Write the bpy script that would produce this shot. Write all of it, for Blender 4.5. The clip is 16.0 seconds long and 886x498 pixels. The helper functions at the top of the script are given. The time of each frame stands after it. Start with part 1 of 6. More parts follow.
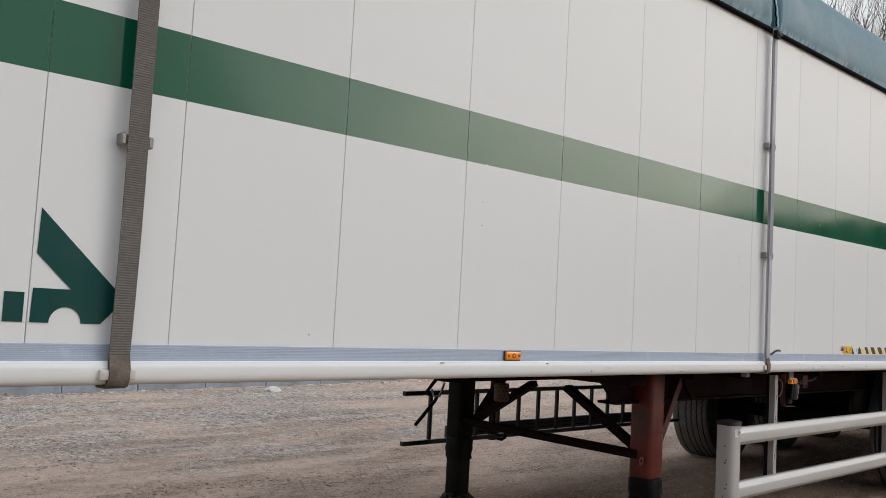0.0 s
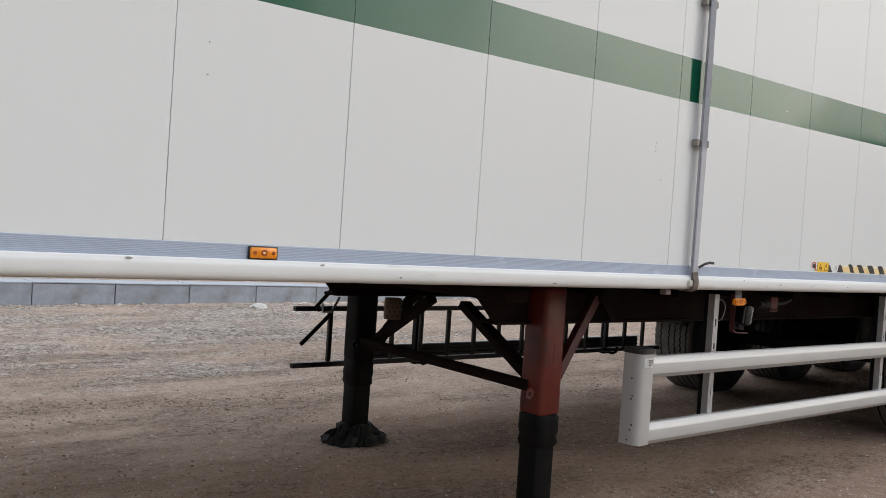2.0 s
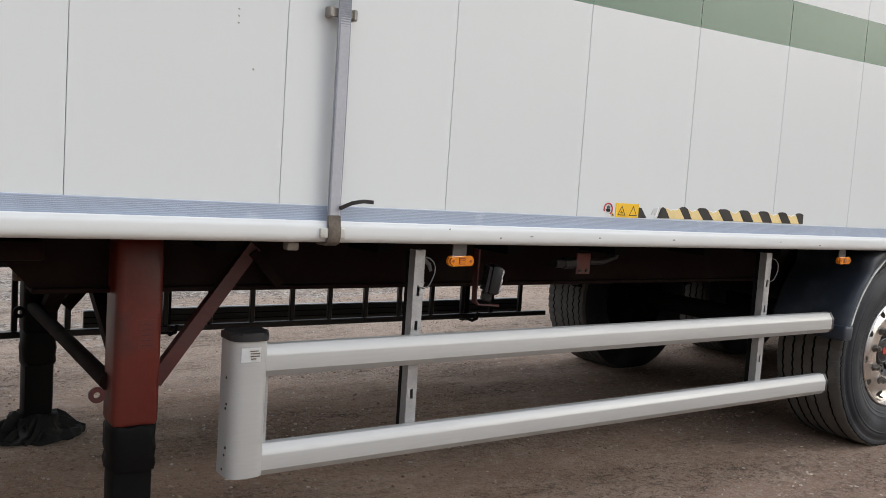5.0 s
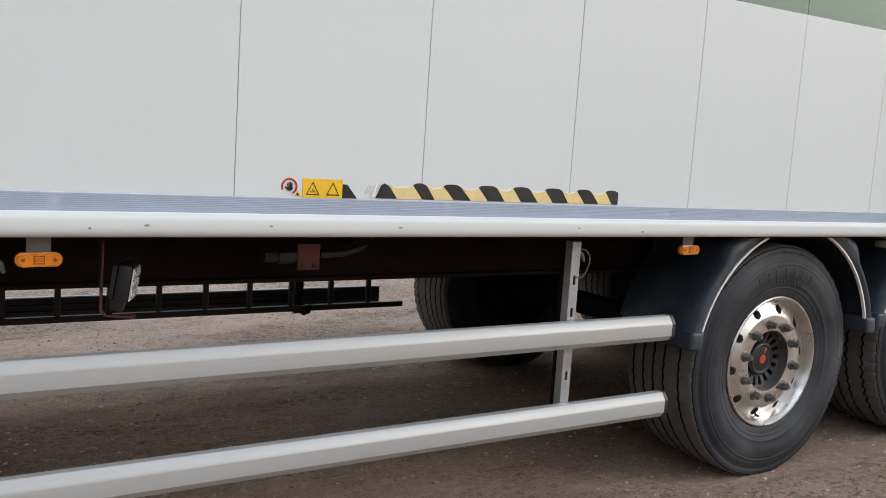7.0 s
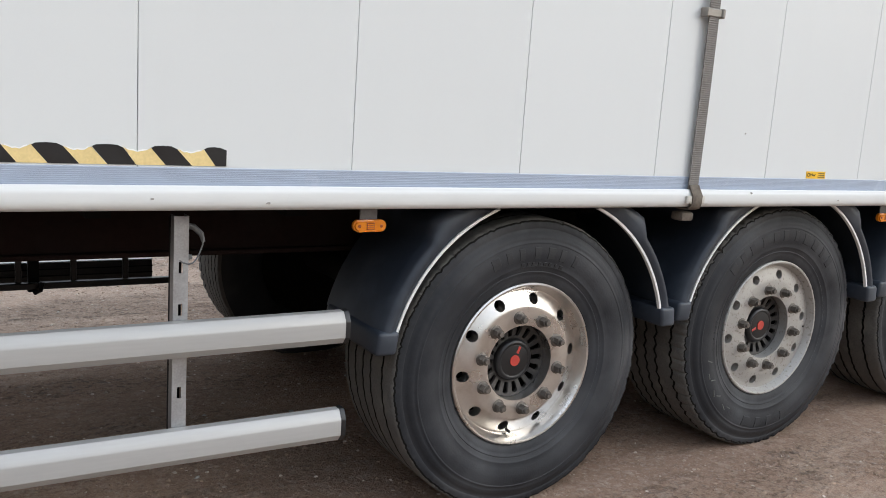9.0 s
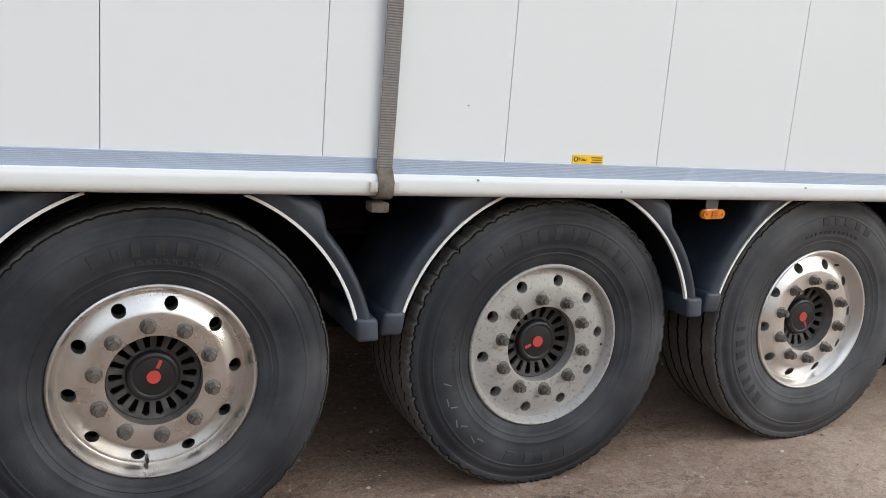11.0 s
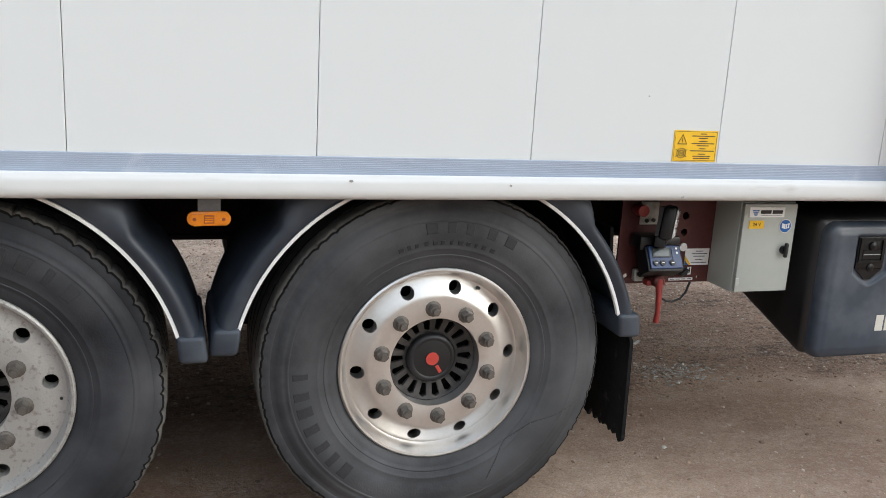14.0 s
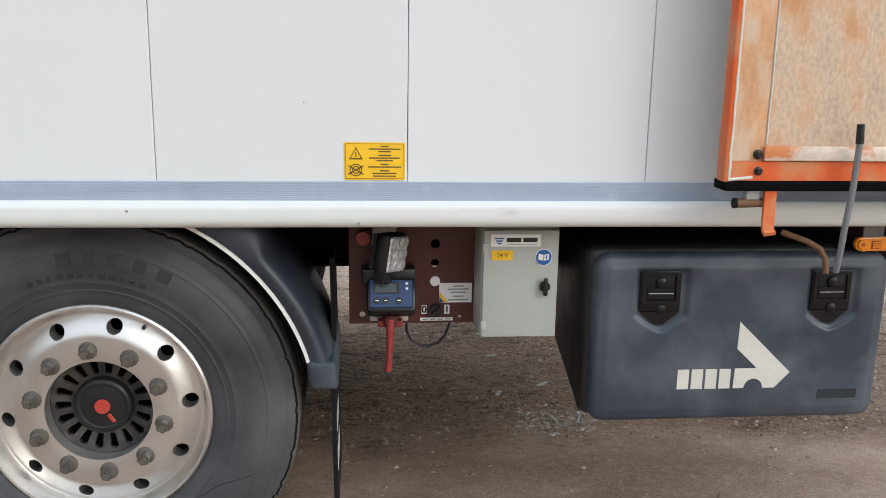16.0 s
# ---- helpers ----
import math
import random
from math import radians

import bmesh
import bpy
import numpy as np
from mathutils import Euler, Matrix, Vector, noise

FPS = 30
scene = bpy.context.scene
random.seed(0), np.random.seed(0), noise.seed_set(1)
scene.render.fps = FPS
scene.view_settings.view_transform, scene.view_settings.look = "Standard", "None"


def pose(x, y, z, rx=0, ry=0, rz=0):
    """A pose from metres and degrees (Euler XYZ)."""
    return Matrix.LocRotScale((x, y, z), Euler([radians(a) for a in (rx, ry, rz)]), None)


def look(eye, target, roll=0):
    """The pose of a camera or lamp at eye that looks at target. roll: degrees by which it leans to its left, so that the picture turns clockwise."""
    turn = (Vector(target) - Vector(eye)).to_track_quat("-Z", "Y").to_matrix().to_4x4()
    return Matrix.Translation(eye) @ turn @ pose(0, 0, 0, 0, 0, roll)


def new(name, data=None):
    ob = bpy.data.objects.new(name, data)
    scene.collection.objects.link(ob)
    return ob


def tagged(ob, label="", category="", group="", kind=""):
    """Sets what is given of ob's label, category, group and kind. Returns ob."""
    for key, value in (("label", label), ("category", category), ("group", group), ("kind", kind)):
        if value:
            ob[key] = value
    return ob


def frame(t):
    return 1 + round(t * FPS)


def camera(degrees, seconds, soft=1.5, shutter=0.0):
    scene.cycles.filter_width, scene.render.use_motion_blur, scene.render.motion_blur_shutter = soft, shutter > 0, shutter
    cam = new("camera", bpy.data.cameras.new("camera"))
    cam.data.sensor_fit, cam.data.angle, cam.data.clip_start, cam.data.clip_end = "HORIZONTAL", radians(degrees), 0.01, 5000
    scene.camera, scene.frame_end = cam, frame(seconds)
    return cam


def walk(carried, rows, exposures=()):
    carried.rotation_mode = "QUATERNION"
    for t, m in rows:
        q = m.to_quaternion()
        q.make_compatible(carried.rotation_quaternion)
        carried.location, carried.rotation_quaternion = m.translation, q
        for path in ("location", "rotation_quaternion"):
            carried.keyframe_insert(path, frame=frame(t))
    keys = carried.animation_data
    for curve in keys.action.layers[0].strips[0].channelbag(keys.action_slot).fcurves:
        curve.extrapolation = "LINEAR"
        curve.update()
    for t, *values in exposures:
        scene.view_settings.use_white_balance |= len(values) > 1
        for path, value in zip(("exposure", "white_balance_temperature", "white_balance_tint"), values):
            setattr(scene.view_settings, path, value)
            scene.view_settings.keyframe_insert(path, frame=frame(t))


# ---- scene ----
cam = camera(54.0, 16.0, soft=0.7)
PATH = [
    (0, (-8.672, -2.401, 1.317), (-7.285, -0.967, 1.463), 3.1),
    (0.5, (-8.312, -2.355, 1.306), (-6.944, -0.9, 1.393), 3.0),
    (1, (-7.976, -2.341, 1.315), (-6.62, -0.871, 1.345), 3.1),
    (1.5, (-7.605, -2.44, 1.308), (-6.309, -0.917, 1.308), 3.6),
    (2, (-7.225, -2.446, 1.254), (-5.947, -0.908, 1.218), 3.9),
    (2.5, (-6.833, -2.423, 1.287), (-5.59, -0.858, 1.203), 4.1),
    (3, (-6.445, -2.455, 1.294), (-5.23, -0.87, 1.191), 4.0),
    (3.5, (-6.113, -2.455, 1.298), (-4.911, -0.863, 1.157), 3.9),
    (4, (-5.723, -2.363, 1.308), (-4.541, -0.758, 1.151), 3.9),
    (4.5, (-5.335, -2.381, 1.271), (-4.165, -0.766, 1.115), 3.8),
    (4.7, (-5.158, -2.435, 1.278), (-4.009, -0.805, 1.123), 3.9),
    (6.8, (-3.542, -2.354, 1.350), (-2.464, -0.685, 1.119), 3.8),
    (7, (-3.422, -2.344, 1.357), (-2.351, -0.671, 1.121), 3.8),
    (7.5, (-3.035, -2.33, 1.383), (-1.978, -0.651, 1.13), 3.8),
    (8, (-2.637, -2.369, 1.418), (-1.579, -0.697, 1.128), 4.1),
    (8.5, (-2.264, -2.363, 1.385), (-1.222, -0.683, 1.081), 4.0),
    (9, (-1.895, -2.313, 1.4), (-0.865, -0.633, 1.063), 3.9),
    (9.2, (-1.74, -2.294, 1.397), (-0.714, -0.614, 1.045), 3.9),
    (11.3, (-0.137, -2.47, 1.467), (0.666, -0.685, 1.052), 4.3),
    (11.5, (-0.002, -2.477, 1.477), (0.783, -0.688, 1.049), 4.1),
    (12, (0.366, -2.394, 1.464), (1.131, -0.595, 1.042), 3.7),
    (12.5, (0.738, -2.368, 1.466), (1.475, -0.559, 1.036), 3.4),
    (13, (1.129, -2.387, 1.462), (1.834, -0.565, 1.037), 3.3),
    (13.5, (1.483, -2.31, 1.429), (2.139, -0.467, 1.011), 3.4),
    (14, (1.862, -2.265, 1.48), (2.445, -0.407, 1.024), 3.3),
    (14.5, (2.247, -2.292, 1.479), (2.807, -0.422, 1.045), 3.3),
    (15, (2.614, -2.232, 1.453), (3.07, -0.332, 1.029), 2.4),
    (15.5, (2.947, -2.136, 1.476), (3.285, -0.214, 1.041), 1.9),
    (16, (3.301, -2.134, 1.487), (3.493, -0.192, 1.051), 1.0),
]
walk(cam, [(t, look(eye, target, roll)) for t, eye, target, roll in PATH],
     exposures=[(0, -0.14, 6450, 10), (1.5, -0.09, 6400, 10), (3.5, 0.08, 6370, 9.3), (7, 0.08, 6270, 8.8), (9, 0.28, 6230, 8.5), (12.5, 0.30, 6230, 7.5), (16, 0.33, 6200, 7)])

# ---- world, sun ----
SUN_EL, SUN_AZ = 22.0, 132.0  # degrees; azimuth clockwise from north (+y)
world = bpy.data.worlds.new("overcast")
scene.world = world
world.use_nodes = True
wn, wl = world.node_tree.nodes, world.node_tree.links
wn.clear()
sky = wn.new("ShaderNodeTexSky")
sky.sky_type, sky.sun_disc = "NISHITA", False
sky.sun_elevation, sky.sun_rotation = radians(SUN_EL), radians(SUN_AZ)
sky.air_density, sky.dust_density, sky.ozone_density = 1.0, 4.0, 1.0
hsv = wn.new("ShaderNodeHueSaturation")
hsv.inputs["Saturation"].default_value = 0.22
wc = wn.new("ShaderNodeTexCoord")
cloud = wn.new("ShaderNodeTexNoise")
cloud.inputs["Scale"].default_value, cloud.inputs["Detail"].default_value = 3.2, 6.0
ramp = wn.new("ShaderNodeMapRange")
ramp.inputs["From Min"].default_value, ramp.inputs["From Max"].default_value = 0.3, 0.7
ramp.inputs["To Min"].default_value, ramp.inputs["To Max"].default_value = 0.55, 1.45
mul = wn.new("ShaderNodeMix")
mul.data_type, mul.blend_type = "RGBA", "MULTIPLY"
mul.inputs["Factor"].default_value = 1.0
veil = wn.new("ShaderNodeMix")
veil.data_type = "RGBA"
veil.inputs["Factor"].default_value = 0.62
veil.inputs["B"].default_value = (6.1, 6.5, 7.1, 1)
bg = wn.new("ShaderNodeBackground")
bg.inputs["Strength"].default_value = 0.17
wout = wn.new("ShaderNodeOutputWorld")
wl.new(sky.outputs[0], hsv.inputs["Color"])
wl.new(hsv.outputs[0], veil.inputs["A"])
wl.new(wc.outputs["Generated"], cloud.inputs["Vector"])
wl.new(cloud.outputs["Fac"], ramp.inputs["Value"])
wl.new(veil.outputs["Result"], mul.inputs["A"])
# a clouded sky is brightest overhead
wsep = wn.new("ShaderNodeSeparateXYZ")
high = wn.new("ShaderNodeMapRange")
high.inputs["To Min"].default_value, high.inputs["To Max"].default_value = 0.40, 2.05
both = wn.new("ShaderNodeMath")
both.operation = "MULTIPLY"
wl.new(wc.outputs["Generated"], wsep.inputs[0])
wl.new(wsep.outputs["Z"], high.inputs["Value"])
wl.new(ramp.outputs["Result"], both.inputs[0])
wl.new(high.outputs["Result"], both.inputs[1])
wl.new(both.outputs[0], mul.inputs["B"])
haze = wn.new("ShaderNodeMix")
haze.data_type = "RGBA"
haze.inputs["A"].default_value, haze.inputs["B"].default_value = (1.10, 1.01, 0.84, 1), (0.98, 1.0, 1.04, 1)
lift = wn.new("ShaderNodeMapRange")
lift.inputs["From Min"].default_value, lift.inputs["From Max"].default_value = 0.05, 0.55
tint = wn.new("ShaderNodeMix")
tint.data_type, tint.blend_type = "RGBA", "MULTIPLY"
tint.inputs["Factor"].default_value = 1.0
wl.new(wsep.outputs["Z"], lift.inputs["Value"])
wl.new(lift.outputs["Result"], haze.inputs["Factor"])
wl.new(mul.outputs["Result"], tint.inputs["A"])
wl.new(haze.outputs["Result"], tint.inputs["B"])
wl.new(tint.outputs["Result"], bg.inputs["Color"])
wl.new(bg.outputs[0], wout.inputs[0])

sun_data = bpy.data.lights.new("sun", "SUN")
sun_data.energy, sun_data.angle, sun_data.color = 0.52, radians(38), (1.0, 0.94, 0.83)
sun = new("sun", sun_data)
_d = Vector((math.sin(radians(SUN_AZ)) * math.cos(radians(SUN_EL)), math.cos(radians(SUN_AZ)) * math.cos(radians(SUN_EL)), math.sin(radians(SUN_EL))))
sun.matrix_world = look(_d * 60, (0, 0, 0))


# ---- materials ----
def material(name, color, rough=0.5, metal=0.0, var=0.15, scale=6.0, bump=0.0, bump_scale=60.0, stretch=(1, 1, 1), second=None,
             second_at=(0.55, 0.72), second_scale=3.0, coat=0.0, rough_var=0.1, per_object=0.0, spec=0.5):
    """Procedural surface: base colour varied at two scales, a second colour in patches (dirt, rust, wear), bump."""
    m = bpy.data.materials.new(name)
    m.use_nodes = True
    n, l = m.node_tree.nodes, m.node_tree.links
    p = n["Principled BSDF"]
    tc = n.new("ShaderNodeTexCoord")
    mp = n.new("ShaderNodeMapping")
    mp.inputs["Scale"].default_value = stretch
    l.new(tc.outputs["Object"], mp.inputs["Vector"])

    def noise_node(sc, detail=4.0):
        t = n.new("ShaderNodeTexNoise")
        t.inputs["Scale"].default_value, t.inputs["Detail"].default_value = sc, detail
        l.new(mp.outputs[0], t.inputs["Vector"])
        return t

    big, small = noise_node(scale), noise_node(scale * 9)
    mix = n.new("ShaderNodeMath")
    mix.operation = "ADD"
    l.new(big.outputs["Fac"], mix.inputs[0])
    l.new(small.outputs["Fac"], mix.inputs[1])
    rng = n.new("ShaderNodeMapRange")
    rng.inputs["From Min"].default_value, rng.inputs["From Max"].default_value = 0.6, 1.4
    rng.inputs["To Min"].default_value, rng.inputs["To Max"].default_value = 1 - var, 1 + var
    l.new(mix.outputs[0], rng.inputs["Value"])
    value = rng.outputs["Result"]
    if per_object:
        info = n.new("ShaderNodeObjectInfo")
        r2 = n.new("ShaderNodeMapRange")
        r2.inputs["To Min"].default_value, r2.inputs["To Max"].default_value = 1 - per_object, 1 + per_object
        l.new(info.outputs["Random"], r2.inputs["Value"])
        mm = n.new("ShaderNodeMath")
        mm.operation = "MULTIPLY"
        l.new(value, mm.inputs[0])
        l.new(r2.outputs["Result"], mm.inputs[1])
        value = mm.outputs[0]
    col = n.new("ShaderNodeMix")
    col.data_type, col.blend_type = "RGBA", "MULTIPLY"
    col.inputs["Factor"].default_value = 1.0
    col.inputs["A"].default_value = (*color, 1)
    l.new(value, col.inputs["B"])
    out = col.outputs["Result"]
    if second:
        sn = noise_node(second_scale, 7.0)
        sr = n.new("ShaderNodeMapRange")
        sr.inputs["From Min"].default_value, sr.inputs["From Max"].default_value = second_at
        l.new(sn.outputs["Fac"], sr.inputs["Value"])
        sm = n.new("ShaderNodeMix")
        sm.data_type = "RGBA"
        l.new(sr.outputs["Result"], sm.inputs["Factor"])
        l.new(out, sm.inputs["A"])
        sm.inputs["B"].default_value = (*second, 1)
        out = sm.outputs["Result"]
    l.new(out, p.inputs["Base Color"])
    rr = n.new("ShaderNodeMapRange")
    rr.inputs["From Min"].default_value, rr.inputs["From Max"].default_value = 0.3, 0.7
    rr.inputs["To Min"].default_value, rr.inputs["To Max"].default_value = max(rough - rough_var, 0.02), min(rough + rough_var, 1)
    l.new(big.outputs["Fac"], rr.inputs["Value"])
    l.new(rr.outputs["Result"], p.inputs["Roughness"])
    p.inputs["Metallic"].default_value = metal
    p.inputs["Coat Weight"].default_value = coat
    p.inputs["Specular IOR Level"].default_value = spec
    if bump:
        bn = noise_node(bump_scale, 5.0)
        b = n.new("ShaderNodeBump")
        b.inputs["Strength"].default_value, b.inputs["Distance"].default_value = bump, 0.01
        l.new(bn.outputs["Fac"], b.inputs["Height"])
        l.new(b.outputs[0], p.inputs["Normal"])
    return m


WHITE_PANEL = material("white_panel", (0.655, 0.668, 0.662), 0.30, var=0.006, scale=0.5, stretch=(3, 3, 0.5), bump=0.004, bump_scale=4, per_object=0.012, rough_var=0.008, spec=0.10)
GREEN_STRIPE = material("green_stripe", (0.004, 0.080, 0.042), 0.10, var=0.06, scale=2, bump=0.03, bump_scale=3.5, rough_var=0.04, spec=0.34)
GREEN_LOGO = material("green_logo", (0.004, 0.05, 0.045), 0.2, var=0.05)
RAIL_WHITE = material("white_rail", (0.655, 0.66, 0.65), 0.5, var=0.03, spec=0.2, scale=2, second=(0.42, 0.4, 0.37), second_at=(0.66, 0.8), second_scale=5, stretch=(0.5, 3, 3), bump=0.02)
BAND_GREY = material("ribbed_band", (0.335, 0.382, 0.465), 0.5, var=0.06, scale=3, second=(0.55, 0.58, 0.63), second_at=(0.6, 0.8), second_scale=7)
JOINT = material("joint_sealant", (0.22, 0.22, 0.215), 0.6)
TARP = material("blue_tarpaulin", (0.20, 0.35, 0.42), 0.45, var=0.12, scale=3, second=(0.34, 0.45, 0.5), second_at=(0.5, 0.8), second_scale=2.5, bump=0.15, bump_scale=14)
HEM = material("black_hem", (0.0035, 0.0035, 0.004), 0.8, var=0.3, spec=0.06)
# red-brown steel with the shade below the floor put into its colour
CHASSIS = material("shaded_red_brown_steel", (0.0145, 0.0075, 0.0065), 0.8, var=0.3, scale=4, second=(0.018, 0.013, 0.0115), second_at=(0.5, 0.75), second_scale=5, bump=0.1, spec=0.1)
# near-black that puts deep shade into the colour of underfloor parts and recesses
SHADE_BLACK = material("shade_black", (0.0055, 0.005, 0.0046), 0.85, var=0.3, spec=0.2)
RED_STEEL = material("red_oxide_steel", (0.125, 0.0175, 0.0115), 0.38, var=0.18, scale=5, second=(0.05, 0.018, 0.015), second_at=(0.55, 0.70), second_scale=4, bump=0.06)
RED_PLATE = material("oxide_plate", (0.075, 0.016, 0.0145), 0.5, var=0.2, scale=7, second=(0.05, 0.02, 0.018), second_at=(0.5, 0.7), second_scale=6, bump=0.04)
MAKER_LINE = material("plate_red", (0.120, 0.020, 0.014), 0.45, var=0.2, scale=30)
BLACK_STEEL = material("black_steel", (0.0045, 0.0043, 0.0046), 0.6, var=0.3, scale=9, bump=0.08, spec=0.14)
LATCH_BLACK = material("latch_black", (0.0042, 0.0042, 0.0048), 0.38, var=0.3, scale=30, spec=0.3)
BADGE = material("moulded_badge", (0.014, 0.019, 0.027), 0.5, var=0.2, scale=30)
BLACK_PLASTIC = material("black_plastic", (0.009, 0.009, 0.010), 0.42, var=0.25, scale=12)
RUBBER = material("tyre_rubber", (0.0175, 0.0190, 0.0228), 0.60, var=0.25, scale=5, second=(0.072, 0.073, 0.078), second_at=(0.44, 0.80), second_scale=3.2, bump=0.1, bump_scale=150, per_object=0.1, spec=0.3, rough_var=0.06)
RUBBER_DUSTY = material("dusty_rubber", (0.032, 0.033, 0.036), 0.62, var=0.25, scale=5, second=(0.095, 0.096, 0.100), second_at=(0.40, 0.78), second_scale=3.2, bump=0.1, bump_scale=150, spec=0.35, rough_var=0.06)
TREAD = material("worn_tread", (0.10, 0.094, 0.087), 0.85, var=0.3, scale=14, second=(0.15, 0.14, 0.125), second_at=(0.55, 0.75), second_scale=11, bump=0.25, bump_scale=120)
RUBBER_MARK = material("raised_rubber", (0.030, 0.0305, 0.033), 0.7, var=0.25, scale=20, bump=0.08, spec=0.3)
ALU_SHINY = material("polished_wheel", (0.665, 0.645, 0.62), 0.37, metal=0.92, var=0.05, scale=10, second=(0.58, 0.54, 0.495), second_at=(0.56, 0.80), second_scale=15, rough_var=0.06, bump=0.03, bump_scale=90)
ALU_MIRROR = material("bright_wheel", (0.63, 0.605, 0.575), 0.30, metal=0.95, var=0.06, scale=10, second=(0.50, 0.46, 0.41), second_at=(0.52, 0.78), second_scale=15, rough_var=0.07, bump=0.025, bump_scale=70)
ALU_DULL = material("dull_wheel", (0.385, 0.372, 0.35), 0.5, metal=0.45, var=0.08, scale=30, second=(0.24, 0.22, 0.195), second_at=(0.56, 0.70), second_scale=70, bump=0.08, bump_scale=160)
NUT = material("wheel_nut_steel", (0.145, 0.13, 0.115), 0.5, metal=0.6, var=0.25, scale=40)
SLOT_RING = material("hub_cast_black", (0.026, 0.024, 0.023), 0.55, var=0.3, scale=30, second=(0.09, 0.08, 0.07), second_at=(0.45, 0.75), second_scale=16, bump=0.05)
RED_DOT = material("hub_red", (0.46, 0.052, 0.038), 0.45, var=0.1)
FLAP_RUBBER = material("flap_rubber", (0.0085, 0.0085, 0.0088), 0.8, var=0.35, scale=18, second=(0.03, 0.029, 0.028), second_at=(0.6, 0.72), second_scale=26, bump=0.12, spec=0.15)
CHALK = material("old_chalk", (0.12, 0.125, 0.115), 0.9, var=0.4, scale=60)
CHALK_BLUE = material("blue_crayon", (0.15, 0.42, 0.55), 0.7, var=0.4, scale=60)
FENDER = material("blue_grey_plastic", (0.020, 0.026, 0.037), 0.50, var=0.14, scale=5, second=(0.066, 0.078, 0.096), second_at=(0.48, 0.80), second_scale=5, rough_var=0.08, bump=0.03, bump_scale=200)
TRIM_WHITE = material("white_trim", (0.72, 0.71, 0.69), 0.4, var=0.06)
GALV = material("galvanised_steel", (0.42, 0.43, 0.44), 0.42, metal=0.7, var=0.2, scale=18, second=(0.2, 0.2, 0.2), second_at=(0.55, 0.8), second_scale=9)
ALU_RAIL = material("anodised_rail", (0.40, 0.393, 0.380), 0.45, metal=0.25, var=0.05, scale=3, stretch=(0.3, 4, 4), rough_var=0.06, second=(0.36, 0.34, 0.315), second_at=(0.6, 0.85), second_scale=4)
AMBER = material("amber_lens", (0.74, 0.235, 0.012), 0.2, var=0.12, scale=40)
AMBER_DARK = material("amber_inner", (0.28, 0.06, 0.01), 0.3, var=0.2, scale=60)
WEB_DARK = material("dark_webbing", (0.115, 0.105, 0.095), 0.75, var=0.25, scale=8, bump=0.1)
WEB_BLUE = material("blue_grey_webbing", (0.22, 0.23, 0.26), 0.7, var=0.2, scale=8, bump=0.1)
STRAP_EDGE = material("pale_strap_edge", (0.38, 0.38, 0.41), 0.6, var=0.1, scale=8)
WEB_DIRTY = material("grimy_webbing", (0.13, 0.108, 0.086), 0.85, var=0.3, scale=14, second=(0.06, 0.045, 0.035), second_at=(0.45, 0.7), second_scale=20, bump=0.12)
WEB_BEIGE = material("beige_webbing", (0.175, 0.162, 0.148), 0.75, var=0.2, scale=8, bump=0.1)
SCUFF = material("scraped_paint", (0.30, 0.29, 0.27), 0.6, var=0.3, scale=60)
HOSE = material("grimy_hose", (0.022, 0.0215, 0.022), 0.6, var=0.3, scale=20)
BRACKET = material("dirty_white_steel", (0.50, 0.475, 0.43), 0.5, var=0.2, scale=40, second=(0.3, 0.25, 0.2), second_at=(0.55, 0.75), second_scale=30)
WEB_OLD = material("old_rag", (0.010, 0.0102, 0.0105), 0.9, var=0.4, scale=16, second=(0.055, 0.053, 0.05), second_at=(0.55, 0.68), second_scale=12, bump=0.15)
CLIP = material("clip_steel", (0.26, 0.24, 0.215), 0.5, metal=0.5, var=0.25, scale=30)
YELLOW = material("yellow_label", (0.83, 0.50, 0.02), 0.35, var=0.06, scale=20)
TAN = material("faded_yellow", (0.74, 0.57, 0.26), 0.5, var=0.12, scale=16)
TORN = material("torn_film", (0.60, 0.60, 0.585), 0.25, var=0.08, scale=30, bump=0.1)
INK = material("black_ink", (0.012, 0.011, 0.011), 0.4, var=0.2, scale=20)
FAINT_INK = material("grey_ink", (0.10, 0.07, 0.02), 0.5)
SIGN_BROWN = material("dark_print", (0.05, 0.014, 0.006), 0.45, var=0.1)
LABEL_WHITE = material("white_label", (0.8, 0.8, 0.79), 0.4, var=0.05, scale=20)
SIGN_RED = material("sign_red", (0.45, 0.02, 0.025), 0.4)
SIGN_BLUE = material("sign_blue", (0.012, 0.11, 0.36), 0.35)
CABINET = material("light_grey_enamel", (0.39, 0.412, 0.38), 0.38, var=0.04, scale=4, second=(0.42, 0.43, 0.40), second_at=(0.6, 0.85), second_scale=3)
TOOLBOX = material("grey_blue_toolbox", (0.029, 0.039, 0.056), 0.46, var=0.2, scale=3.5, second=(0.092, 0.106, 0.126), second_at=(0.42, 0.74), second_scale=6.5, rough_var=0.1, bump=0.03, bump_scale=160)
LOGO_WHITE = material("pale_print", (0.60, 0.58, 0.52), 0.5, var=0.06)
SCREEN_BODY = material("display_blue", (0.016, 0.042, 0.125), 0.4, var=0.1)
LCD = material("lcd_grey", (0.05, 0.062, 0.062), 0.2)
LENS = material("lamp_lens", (0.72, 0.73, 0.74), 0.14, metal=0.6, var=0.4, scale=60, bump=0.4, bump_scale=55)
RED_PAINT = material("red_paint", (0.25, 0.026, 0.02), 0.45, var=0.2, scale=14, second=(0.16, 0.03, 0.025), second_at=(0.55, 0.8), second_scale=12)
